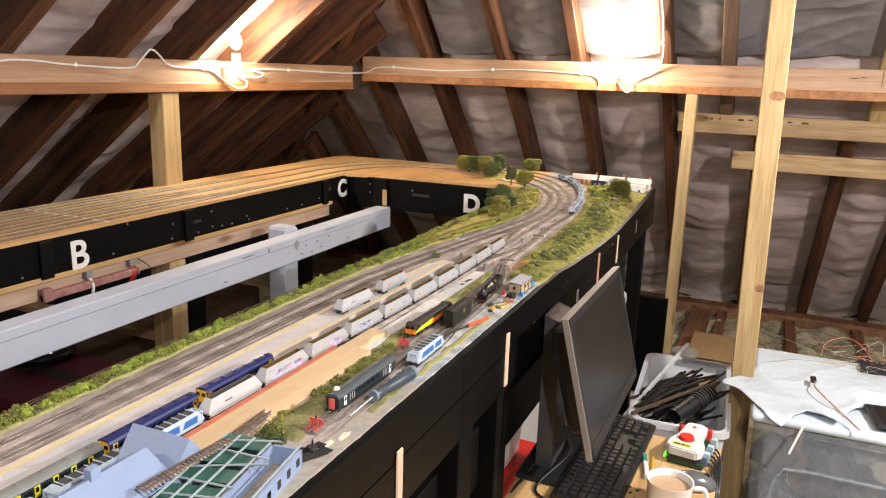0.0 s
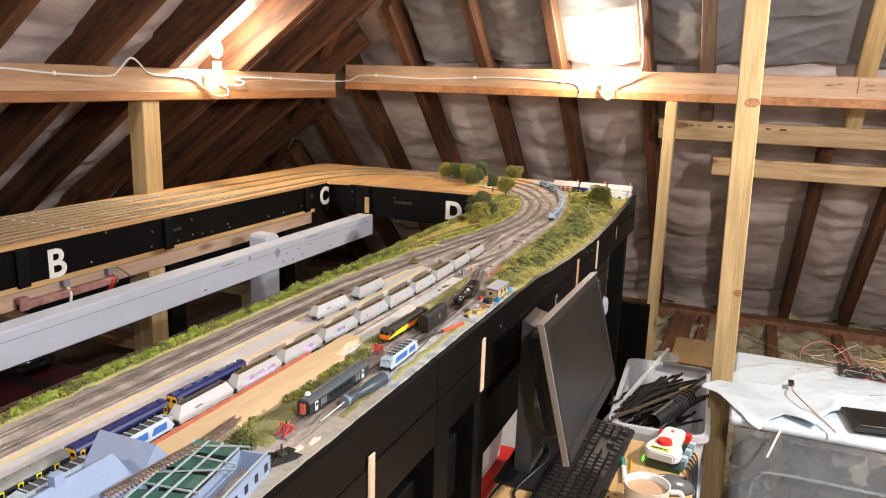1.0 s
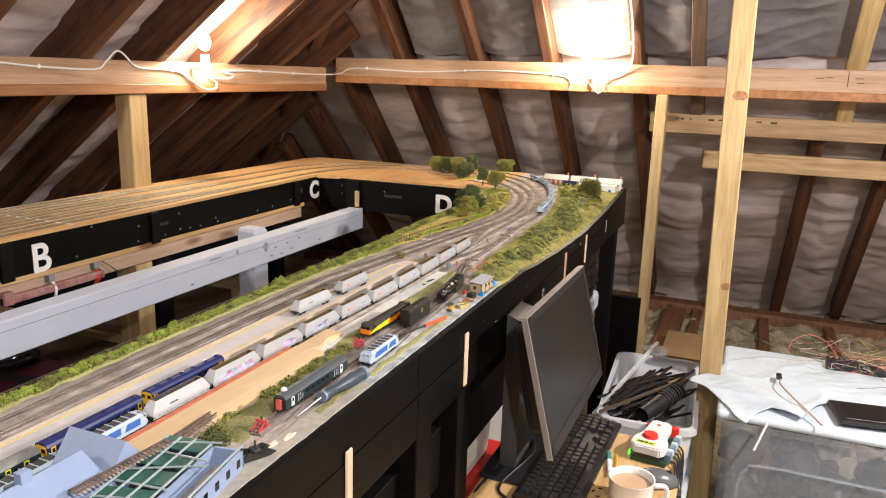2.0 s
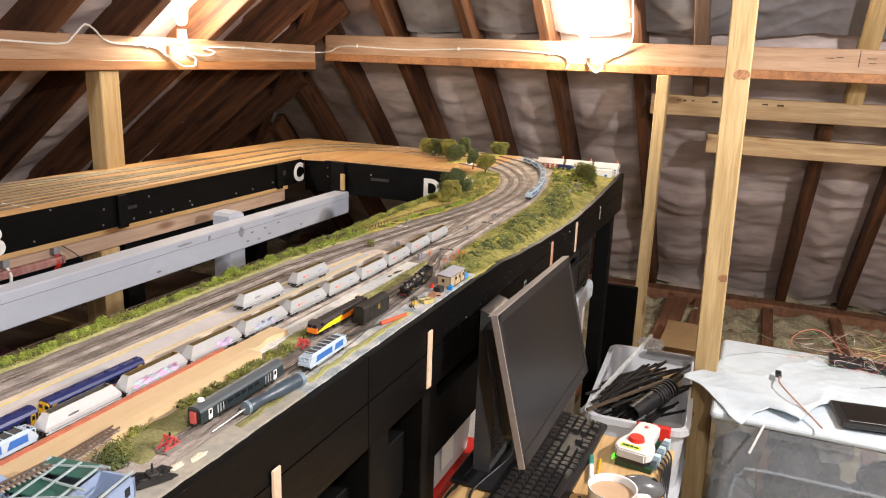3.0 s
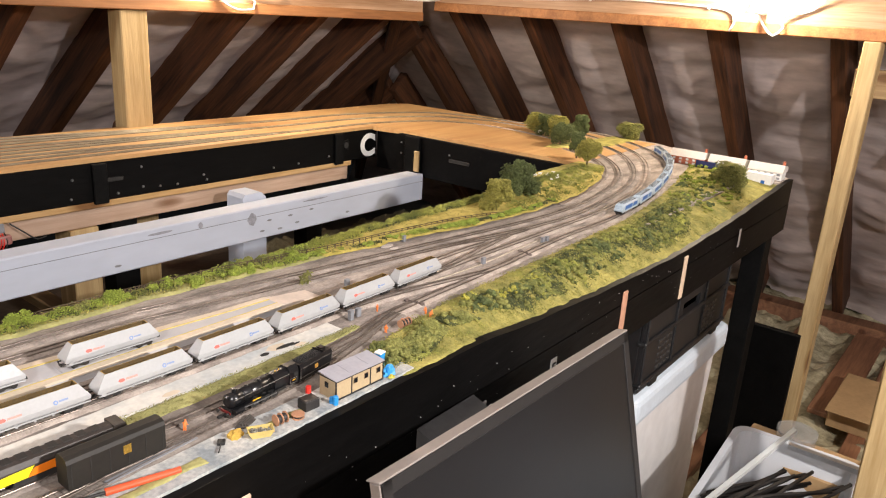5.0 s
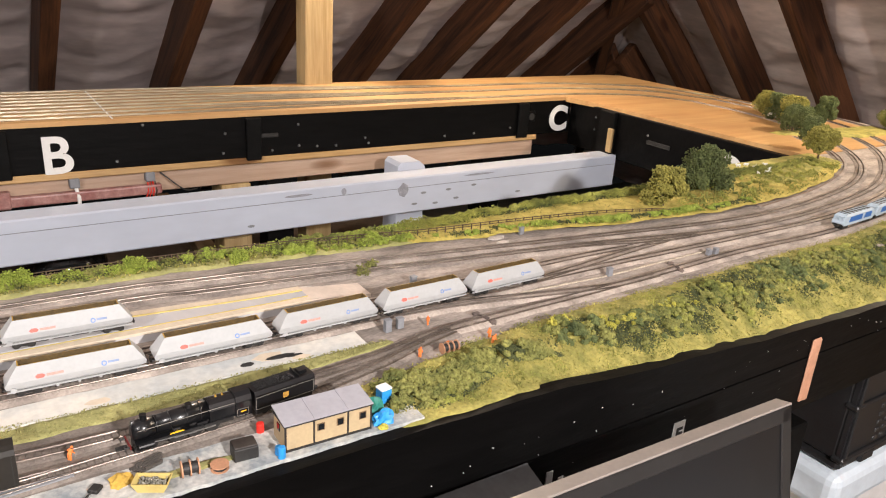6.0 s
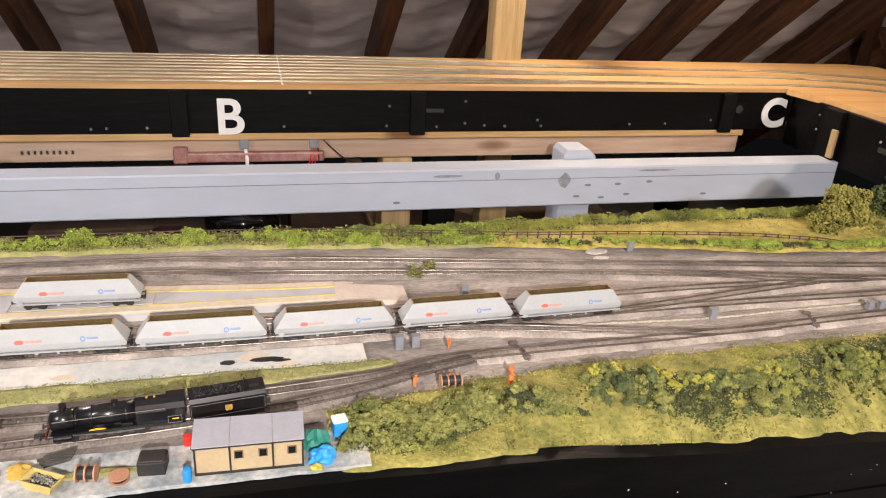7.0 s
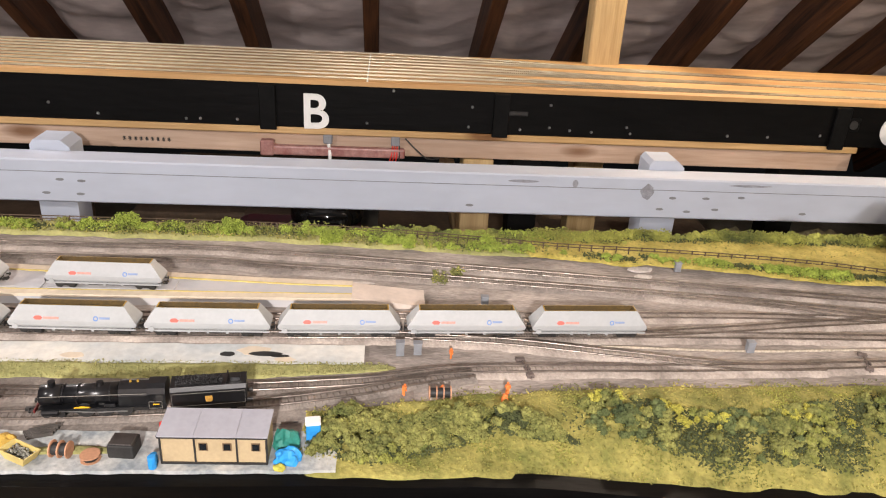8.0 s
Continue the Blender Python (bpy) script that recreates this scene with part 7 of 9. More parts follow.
# far end: houses
for i, (x0, x1) in enumerate(((-0.705, -0.602), (-0.592, -0.490), (-0.480, -0.386))):
    h = thing("terraced_house", "low brick terrace with a white roof" if i == 0 else "low building with a plain white roof", "house", ((x0 + x1) / 2, 3.155, TOP - 0.002), 0, "houses at the far end")
    w = (x1 - x0) / 2
    bm = bmesh.new()
    box(bm, -w + 0.003, w - 0.003, -0.020, 0.022, 0, 0.024)
    part("wall", bm, REDBRICK if i == 0 else WHITE, h, "brick wall" if i == 0 else "white wall")
    bm = bmesh.new()
    prism(bm, [(-0.026, 0.022), (0.028, 0.022), (0.020, 0.036), (-0.010, 0.042)], "yz", -w, w)
    part("roof", bm, mat("card_white", (0.70, 0.67, 0.62), 0.7, 0.08, 30), h, "white card roof")
    for k in range(5):
        for z in (0.006, 0.0155):
            bm = bmesh.new()
            x = -w + 0.012 + k * (2 * w - 0.024) / 4
            box(bm, x - 0.004, x + 0.004, -0.0208, -0.0198, z - 0.003, z + 0.003)
            part("window", bm, WHITE if i == 0 else GREYBOX, h)
    bm = bmesh.new()
    box(bm, w - 0.010, w - 0.004, 0.0, 0.006, 0.036, 0.050)
    part("chimney", bm, REDBRICK, h)
t = thing("lean_to_shed", "low white shed with a blue door", "shed", (-0.430, 3.085, TOP - 0.008))
bm = bmesh.new()
box(bm, -0.036, 0.032, -0.015, 0.018, 0, 0.028)
part("wall", bm, WHITE, t)
bm = bmesh.new()
box(bm, 0.006, 0.016, -0.0157, -0.0149, 0.0, 0.012)
part("door", bm, DEEPBLUE, t)
t = thing("garage_block", "dark navy garage block between the houses", "garage", (-0.585, 3.110, TOP - 0.002))
bm = bmesh.new()
prism(bm, [(-0.016, 0), (0.016, 0), (0.016, 0.018), (-0.016, 0.026)], "yz", -0.028, 0.028)
part("wall", bm, NAVY, t)
bm = bmesh.new()
box(bm, -0.006, 0.006, -0.0168, -0.0158, 0.0, 0.012)
part("door", bm, UNDER, t)
for i in range(9):
    x, y = -0.80 + rng.uniform(-0.03, 0.03), 2.60 + rng.uniform(-0.05, 0.05)
    bm = bmesh.new()
    box(bm, -0.0022, 0.0022, -0.0042, 0.0042, 0.0022, 0.0062, 0.0012, 2)
    box(bm, -0.001, 0.001, 0.0035, 0.0062, 0.0045, 0.0072, 0.0006)
    for a in (-0.0014, 0.0014):
        for b in (-0.0028, 0.0028):
            box(bm, a - 0.0004, a + 0.0004, b - 0.0004, b + 0.0004, 0, 0.003)
    o = solid("toy_sheep", bm, WHITE, "tiny white plastic sheep in the meadow", "figurine", group="toy sheep")
    o.matrix_basis = pose(x, y, TOP + 0.0075, 0, 0, rng.uniform(0, 360))
heap("plaster_lump", "small white plaster lump on the plywood corner", (-0.955, 3.03, TOP), (0.012, 0.016, 0.012), WHITE, 31)
heap("plaster_lump", "small white plaster lump on the plywood corner", (-1.20, 3.22, TOP), (0.012, 0.012, 0.014), WHITE, 33)
heap("plaster_lump", "white plaster crumb on the sandy edge", (-0.405, 0.775, TOP + 0.0005), (0.006, 0.010, 0.003), CREAM, 34)
heap("plaster_lump", "white plaster crumb on the sandy edge", (-0.398, 0.80, TOP + 0.0005), (0.005, 0.012, 0.003), CREAM, 35)

# ---- storage tracks on the plywood ----
ENDS = {
    0: [(-1.655, 2.55), (-1.648, 2.85), (-1.58, 3.08), (-1.45, 3.19)],
    1: [(-1.755, 2.55), (-1.74, 2.90), (-1.64, 3.18), (-1.45, 3.30)],
    2: [(-1.845, 2.60), (-1.83, 2.95), (-1.70, 3.26), (-1.45, 3.36)],
}
for i in range(9):
    x = -1.642 - 0.0385 * i
    k = i // 3
    target = ENDS[k][0][0]
    start = 1.75 + 0.14 * (abs(x - target) < 0.03)
    mid = [(x + (target - x) * 0.55, (start + ENDS[k][0][1]) / 2)]
    track([(x, -0.6), (x, 1.3), (x, start)] + mid + ENDS[k], "bare storage track on the plywood deck", RAILS, False, sleeper=mat("storage_sleeper", (0.20, 0.155, 0.105), 0.85, 0.3, 60, hue=0.2) if i == 0 else bpy.data.materials["storage_sleeper"])
plank("joint_gap", SX0 + 0.004, SX1 - 0.001, 1.571, 1.576, TOP - 0.002, TOP + 0.0016, WHITE, staging, "pale joint line")


def letters(text, size, m, material, parent=None, label="", thick=0.0012, offset=0.0, name="painted_letter"):
    cu = bpy.data.curves.new("letters", "FONT")
    cu.body, cu.size, cu.extrude, cu.offset = text, size, thick, offset
    cu.align_x, cu.align_y = "CENTER", "CENTER"
    tmp = new("letters_tmp", cu)
    me = bpy.data.meshes.new_from_object(tmp)
    bpy.data.objects.remove(tmp)
    me.name = name
    me.materials.clear()
    me.materials.append(material)
    ob = new(name, me)
    ob.matrix_basis = m
    if parent:
        ob.parent = parent
    return tagged(ob, label)


ON_X = pose(0, 0, 0, 90, 0, 90)
letters("B", 0.108, Matrix.Translation((SX1 + 0.004, 1.461, 0.968)) @ ON_X, WHITE, staging, "white painted letter B", 0.001, 0.002)
letters("C", 0.098, Matrix.Translation((SX1 + 0.004, 2.795, 0.975)) @ ON_X, WHITE, staging, "white painted letter C", 0.001, 0.004)
letters("D", 0.098, Matrix.Translation((-1.035, 2.840, 0.958)) @ pose(0, 0, 0, 90, 0, 0), WHITE, staging, "white painted letter D", 0.001, 0.004)
bolt = mesh_of(cyl(bmesh.new(), (0, 0, 0), (0.003, 0, 0), 0.0035, 0.002, 8), "screw", STEEL)
for y, z in ((1.184, 0.946), (1.214, 0.947), (1.293, 0.948), (1.631, 1.024), (1.916, 0.948), (1.981, 1.006), (1.983, 0.955), (2.03, 0.95), (2.08, 0.948), (2.16, 0.962), (2.17, 0.948), (2.399, 0.951), (2.495, 0.952), (1.806, 0.995), (1.574, 0.95), (1.80, 0.95), (1.35, 0.94), (0.9, 0.97), (1.0, 0.95), (2.62, 0.96)):
    o = new("screw", bolt)
    o.parent = staging
    o.location = (SX1 + 0.002, y, z)
for x, z in ((-1.50, 1.0), (-1.50, 0.965), (-1.46, 0.94), (-1.30, 0.99)):
    o = new("screw", bolt)
    o.parent = staging
    o.location = (x, 2.842, z)
    o.rotation_euler = (0, 0, -math.pi / 2)
plank("handle_slot", SX1 + 0.0005, SX1 + 0.0030, 1.855, 1.932, 0.979, 0.990, UNDER, staging, "dark slot")
plank("handle_slot", -1.30, -1.22, 2.8395, 2.8415, 0.968, 0.979, UNDER, staging, "dark slot")
soc = plank("socket_plate", SX1 + 0.002, SX1 + 0.005, 2.675, 2.708, 0.972, 1.005, BLACK2, staging, "black socket plate")
bm = bmesh.new()
cyl(bm, (SX1 + 0.004, 2.6915, 0.9885), (SX1 + 0.008, 2.6915, 0.9885), 0.010, seg=18)
part("socket", bm, UNDER, soc)
plank("corner_strap", -1.475, -1.415, 2.828, 2.842, 0.90, TOP - 0.012, BLACK2, staging, "black strap")
plank("wood_block", -1.43, -1.41, 2.822, 2.830, 0.918, 0.985, PINE_Z, staging, "bare wood block")
for y in (1.488, 1.638):
    bm = bmesh.new()
    box(bm, SX1 - 0.02, SX1 + 0.006, y - 0.010, y + 0.010, 0.900, 0.921, 0.002)
    part("connector", bm, GREYBOX, staging, "grey connector block")
for y, m in ((1.488, WHITE), (1.49, WHITE)):
    bm = bmesh.new()
    tube(bm, spline([(SX1, y, 0.902), (SX1 + 0.01, y + 0.004, 0.88), (SX1 + 0.004, y + 0.002, 0.84), (SX1 + 0.006, y + 0.004, 0.80)], 0.01), 0.003)
    part("cable", bm, m, staging, "twisted white cable")
for k in range(4):
    bm = bmesh.new()
    tube(bm, spline([(SX1, 1.632 + 0.005 * k, 0.902), (SX1 + 0.012, 1.630 + 0.006 * k, 0.88), (SX1 - 0.002, 1.620 + 0.008 * k, 0.85), (SX1 - 0.02, 1.61 + 0.012 * k, 0.82)], 0.01), 0.0014)
    part("cable", bm, RED if k < 3 else UNDER, staging, "red wire" if k < 3 else "black wire")
bm = bmesh.new()
tube(bm, spline([(SX1, 1.66, 0.918), (SX1 + 0.012, 1.68, 0.90), (SX1 + 0.008, 1.71, 0.875), (SX1 - 0.01, 1.74, 0.87)], 0.01), 0.0016)
part("cable", bm, UNDER, staging, "black wire")
for y in (0.2, 1.95, 2.6):
    plank("leg", SX1 - 0.10, SX1 - 0.04, y - 0.035, y + 0.035, FLOOR - 0.2, 0.872, BLACK2, staging, "dark leg")
# printed marks on the timber rail, too small to read
for k in range(9):
    plank("print_mark", SX1 - 0.0135, SX1 - 0.0113, 1.04 + k * 0.012, 1.047 + k * 0.012, 0.888, 0.898, UNDER, staging, "dark printed mark")
# struts of the grey beam, chamfered at the top
for y in (0.953, 2.211, -0.3):
    bm = bmesh.new()
    prism(bm, [(y - 0.038, FLOOR - 0.2), (y + 0.038, FLOOR - 0.2), (y + 0.038, 0.918), (y + 0.022, 0.932), (y - 0.030, 0.932), (y - 0.038, 0.922)], "yz", -1.528, -1.4615)
    solid("beam_strut", bm, GREYPAINT, "grey painted strut behind the tie beam", "strut", group="struts of the tie beam")
bm = bmesh.new()
for y, z in ((0.990, 0.873), (1.03, 0.871), (0.961, 0.845), (1.025, 0.844), (1.789, 0.844), (2.210, 0.872), (2.281, 0.873), (2.356, 0.877), (2.186, 0.847), (2.245, 0.843), (2.305, 0.849), (2.497, 0.845)):
    prism(bm, [(y + 0.008 * math.cos(a / 12 * math.tau), z + 0.0028 * math.sin(a / 12 * math.tau)) for a in range(12)], "yz", -1.4012, -1.3994)
solid("nail_dents", bm, GREYBOX, "dark nail dents in the tie beam", "dents", kind="stuff")
bm = bmesh.new()
box(bm, -1.4012, -1.3992, -1.6, 2.84, 0.8880, 0.8892)
solid("beam_groove", bm, GREYBOX, "thin groove along the tie beam", "groove", kind="structure")

# scuffs on the tie beam
SCUFF = mat("beam_scuff", (0.33, 0.34, 0.385), 0.6, 0.3, 60)
for k, (y, z, w, h) in enumerate(((1.895, 0.899, 0.032, 0.0030), (2.155, 0.884, 0.014, 0.016), (2.37, 0.903, 0.042, 0.0024), (2.002, 0.897, 0.006, 0.008), (0.62, 0.898, 0.022, 0.003))):
    bm = bmesh.new()
    prism(bm, [(y + w * math.cos(a / 14 * math.tau) * (1 + 0.35 * noise.noise(Vector((a, y * 9, 1)))), z + h * math.sin(a / 14 * math.tau) * (1 + 0.4 * noise.noise(Vector((a, y * 9, 6))))) for a in range(14)], "yz", -1.4014, -1.3993)
    solid("scuff_mark", bm, SCUFF, "dark scuff rubbed into the grey paint", "scuff", group="scuffs on the tie beam")
for k, (x, w) in enumerate(((-0.250, 0.012), (-0.225, 0.009), (-0.190, 0.007), (-0.100, 0.018), (-0.060, 0.014), (-0.015, 0.010), (0.10, 0.016), (0.16, 0.02))):
    bm = bmesh.new()
    box(bm, x - w * 0.7, x + w * 0.7, 3.7185, 3.7205, 1.303 - 0.002 * (k % 2), 1.309)
    solid("print_mark", bm, BARK, "dark printed mark on the cross timber", "mark", group="timber print marks")
for k, (x, z, w, h) in enumerate(((0.30, 1.500, 0.016, 0.0012), (0.335, 1.503, 0.012, 0.0012), (0.40, 1.500, 0.0012, 0.03), (0.44, 1.502, 0.016, 0.0014), (0.445, 1.485, 0.012, 0.0012))):
    bm = bmesh.new()
    box(bm, x - w, x + w, 3.4685, 3.4705, z - h, z + h)
    solid("pencil_mark", bm, BARK, "carpenter's pencil mark on the purlin", "mark", group="pencil marks")

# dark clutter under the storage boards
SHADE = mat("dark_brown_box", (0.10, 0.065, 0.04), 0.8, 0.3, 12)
MAROON = mat("maroon_plastic", (0.085, 0.012, 0.026), 0.35, 0.2, 14)
beam("timber_bearer", -2.40, -1.702, 1.80, 1.85, 0.60, 0.628, PINE_X, "bare timber bearer under the boards")
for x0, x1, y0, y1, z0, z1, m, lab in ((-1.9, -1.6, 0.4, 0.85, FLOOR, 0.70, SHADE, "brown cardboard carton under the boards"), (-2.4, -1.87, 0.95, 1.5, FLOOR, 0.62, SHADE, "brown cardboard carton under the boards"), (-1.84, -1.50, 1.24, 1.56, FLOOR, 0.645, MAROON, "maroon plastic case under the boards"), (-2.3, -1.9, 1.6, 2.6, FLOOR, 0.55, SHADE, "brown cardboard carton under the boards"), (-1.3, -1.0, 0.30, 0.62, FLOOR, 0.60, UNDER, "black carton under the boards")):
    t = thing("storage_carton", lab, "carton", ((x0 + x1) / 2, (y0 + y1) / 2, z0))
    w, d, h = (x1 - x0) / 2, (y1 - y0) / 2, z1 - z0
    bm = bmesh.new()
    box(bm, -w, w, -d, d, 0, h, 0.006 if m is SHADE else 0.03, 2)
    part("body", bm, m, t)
    bm = bmesh.new()
    box(bm, -w * 0.99, w * 0.99, -0.02, 0.02, h - 0.002, h + 0.003, 0.001)
    part("tape", bm, BARK if m is SHADE else UNDER, t)

bm = bmesh.new()
bmesh.ops.create_uvsphere(bm, u_segments=28, v_segments=14, radius=0.085, matrix=Matrix.Translation((-1.80, 1.47, 0.655)) @ Matrix.Diagonal((1, 1.1, 0.85, 1)))
for v in bm.verts:
    v.co.z = max(v.co.z, 0.646)
solid("glossy_dome", bm, mat("gloss_black", (0.006, 0.006, 0.006), 0.08, 0.1, 20), "glossy black plastic dome on the maroon case", "dome", smooth=True)

# ---- lamps and cable along the purlins ----
BULBGLASS = glow("lit_bulb", (1.0, 0.86, 0.66), 30.0)
# The last three fixtures are added out of view to carry extra light.
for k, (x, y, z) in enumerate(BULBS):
    lm = thing("bulb_lamp", "lit bare bulb in a white holder, three of the five added unseen", "lamp", (x, y, z - 0.075), group="bare bulbs")
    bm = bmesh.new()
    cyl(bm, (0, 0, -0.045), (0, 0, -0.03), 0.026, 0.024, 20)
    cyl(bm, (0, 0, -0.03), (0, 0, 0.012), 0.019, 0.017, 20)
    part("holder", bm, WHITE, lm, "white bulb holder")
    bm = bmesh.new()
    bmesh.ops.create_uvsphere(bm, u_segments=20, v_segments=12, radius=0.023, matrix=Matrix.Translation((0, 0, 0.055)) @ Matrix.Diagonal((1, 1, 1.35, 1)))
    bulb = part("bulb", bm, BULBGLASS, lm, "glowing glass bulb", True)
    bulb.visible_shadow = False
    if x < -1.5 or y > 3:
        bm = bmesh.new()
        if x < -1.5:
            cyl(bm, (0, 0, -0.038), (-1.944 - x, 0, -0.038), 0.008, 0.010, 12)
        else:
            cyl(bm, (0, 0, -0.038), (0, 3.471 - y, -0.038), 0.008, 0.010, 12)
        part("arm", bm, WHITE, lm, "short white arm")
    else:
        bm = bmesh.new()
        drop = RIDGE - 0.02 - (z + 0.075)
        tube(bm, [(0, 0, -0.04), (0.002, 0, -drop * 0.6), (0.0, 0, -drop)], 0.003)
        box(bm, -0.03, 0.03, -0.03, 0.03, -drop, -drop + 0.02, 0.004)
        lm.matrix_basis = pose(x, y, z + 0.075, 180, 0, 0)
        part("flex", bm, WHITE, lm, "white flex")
P1 = [(-1.943, -0.351, 1.46), (-1.943, 0.198, 1.455), (-1.943, 1.325, 1.452), (-1.942, 1.589, 1.468), (-1.942, 1.766, 1.458), (-1.942, 1.991, 1.452), (-1.941, 2.040, 1.475), (-1.938, 2.089, 1.515), (-1.940, 2.128, 1.500), (-1.942, 2.187, 1.462), (-1.942, 2.373, 1.452), (-1.939, 2.452, 1.418), (-1.932, 2.520, 1.385), (-1.932, 2.589, 1.388), (-1.938, 2.599, 1.41), (-1.940, 2.550, 1.43)]
P2 = [(-1.940, 2.579, 1.43), (-1.935, 2.667, 1.425), (-1.936, 2.707, 1.44), (-1.942, 2.648, 1.455), (-1.943, 2.893, 1.458), (-1.943, 3.187, 1.452), (-1.940, 3.440, 1.45), (-1.87, 3.466, 1.458), (-1.78, 3.466, 1.485), (-1.45, 3.467, 1.478), (-1.1, 3.467, 1.492), (-0.85, 3.467, 1.487), (-0.72, 3.466, 1.475), (-0.69, 3.455, 1.44), (-0.70, 3.45, 1.415)]
P3 = [(-0.62, 3.455, 1.47), (-0.60, 3.445, 1.44), (-0.565, 3.44, 1.41), (-0.54, 3.445, 1.435), (-0.55, 3.455, 1.465), (-0.47, 3.466, 1.49), (-0.43, 3.44, 1.55), (-0.425, 3.35, 1.68), (-0.425, 3.2, 1.80)]
for pts in (P1, P2, P3):
    bm = bmesh.new()
    tube(bm, spline(pts, 0.015), 0.0035, 8)
    solid("lamp_cable", bm, CABLE, "white lamp cable clipped along the purlin", "cable", group="lamp cables", smooth=True)
clip = mesh_of(box(bmesh.new(), -0.005, 0.005, -0.005, 0.005, -0.007, 0.007, 0.002), "cable_clip", WHITE)
for p in ((-1.943, 1.785, 1.458), (-1.943, 2.354, 1.453), (-1.943, 2.893, 1.458), (-1.943, 3.157, 1.453), (-1.72, 3.466, 1.487), (-1.2, 3.466, 1.489), (-0.78, 3.466, 1.483), (-0.43, 3.39, 1.62)):
    o = tagged(new("cable_clip", clip), "small white plastic cable clip", "clip", "cable clips")
    o.location = p

# ---- floor: joists and mineral wool ----
def wool_sheet():
    nx, ny = 240, 200
    vs, fs = [], []
    for j in range(ny + 1):
        for i in range(nx + 1):
            x, y = -3.2 + 5.4 * i / nx, 1.6 + 3.8 * j / ny
            vs.append((x, y, FLOOR - 0.030 + 0.050 * noise.fractal(Vector((x * 7, y * 7, 2)), 0.8, 2.0, 5) + 0.018 * abs(noise.noise(Vector((x * 22, y * 26, 6))))))
    for j in range(ny):
        for i in range(nx):
            o = j * (nx + 1) + i
            fs.append((o, o + 1, o + nx + 2, o + nx + 1))
    return quick_mesh("loft_insulation", vs, fs, WOOL, True)


tagged(new("loft_insulation", wool_sheet()), "tan mineral wool insulation between the joists", "insulation", kind="stuff")
for k, x in enumerate((-1.7, -1.3, -0.9, -0.5, -0.11, 0.27, 0.625, 1.0, 1.4)):
    beam("joist", x - 0.028, x + 0.028, 1.7, 4.98, FLOOR - 0.19, FLOOR + 0.01, JOIST, "old brown ceiling joist")
beam("loose_board", -0.29, -0.17, 3.80, 4.75, FLOOR + 0.012, FLOOR + 0.032, JOIST, "old brown board across the insulation", "board")
beam("wall_plate", -3.0, 2.2, 4.86, 4.97, FLOOR - 0.05, FLOOR + 0.03, JOIST, "old brown wall plate under the rafters")
CARD = mat("cardboard", (0.42, 0.27, 0.13), 0.85, 0.12, 14)
t = thing("cardboard_box", "opened brown cardboard box on the joists", "box", (-0.105, 3.90, FLOOR + 0.01))
bm = bmesh.new()
box(bm, -0.11, 0.11, -0.15, 0.15, 0, 0.10, 0.003)
part("body", bm, CARD, t)
bm = bmesh.new()
box(bm, -0.11, 0.11, -0.24, -0.15, 0.098, 0.101)
part("flap", bm, CARD, t)
t = thing("cardboard_sheet", "flat brown cardboard over the joists", "cardboard", (0.46, 3.86, FLOOR + 0.01), 2)
bm = bmesh.new()
box(bm, -0.45, 0.45, -0.35, 0.30, 0, 0.012, 0.002)
part("sheet", bm, CARD, t)
bm = bmesh.new()
box(bm, -0.45, 0.45, -0.36, -0.355, 0.0, 0.10, 0.001)
part("flap", bm, CARD, t)
t = thing("floor_panel", "black board leaning under the far end", "board", (-0.40, 3.38, FLOOR))
bm = bmesh.new()
box(bm, -0.085, 0.105, -0.01, 0.01, 0.06, 0.455, 0.003)
part("panel", bm, BLACK, t)
bm = bmesh.new()
box(bm, -0.085, 0.105, -0.012, 0.03, 0.0, 0.06, 0.003)
part("foot", bm, BLACK2, t)

# ---- desk ----
desk = thing("desk", "small pine-topped desk under the layout edge", "desk", (-0.19, 1.40, FLOOR - 0.19))
DZ = 0.607 - (FLOOR - 0.19)
bm = bmesh.new()
box(bm, -0.20, 0.205, -0.75, 0.475, DZ - 0.022, DZ, 0.003)
part("desktop", bm, PINE_Y, desk, "pale pine top")
for x in (-0.17, 0.17):
    for y in (-0.70, 0.43):
        bm = bmesh.new()
        box(bm, x - 0.02, x + 0.02, y - 0.02, y + 0.02, 0, DZ - 0.022, 0.002)
        part("leg", bm, PINE_Z, desk)

PLASTIC = mat("black_plastic", (0.014, 0.0145, 0.016), 0.42, 0.2, 40, bump=0.0001)
PLASTIC2 = mat("charcoal_plastic", (0.020, 0.019, 0.019), 0.45, 0.12, 30, spec=0.3)
BEZEL = mat("silver_grey_bezel", (0.28, 0.25, 0.23), 0.42, 0.08, 30)
SCREEN = mat("screen_off", (0.009, 0.009, 0.010), 0.34, 0.05, 20, spec=0.32)
mon = thing("monitor", "switched-off black flat monitor with a grey bezel on a tall stand", "monitor", (-0.245, 1.67, 0.607), 0)
tilt = math.atan2(0.07, 0.275)
M = Matrix.Translation((0.0, 0, 0.2725)) @ Matrix.Rotation(radians(-1.5), 4, "X") @ Matrix.Rotation(-tilt, 4, "Y")
HW, HH = 0.258, 0.142


def mpart(name, bm, material, label=""):
    bmesh.ops.transform(bm, matrix=M, verts=bm.verts)
    return part(name, bm, material, mon, label)


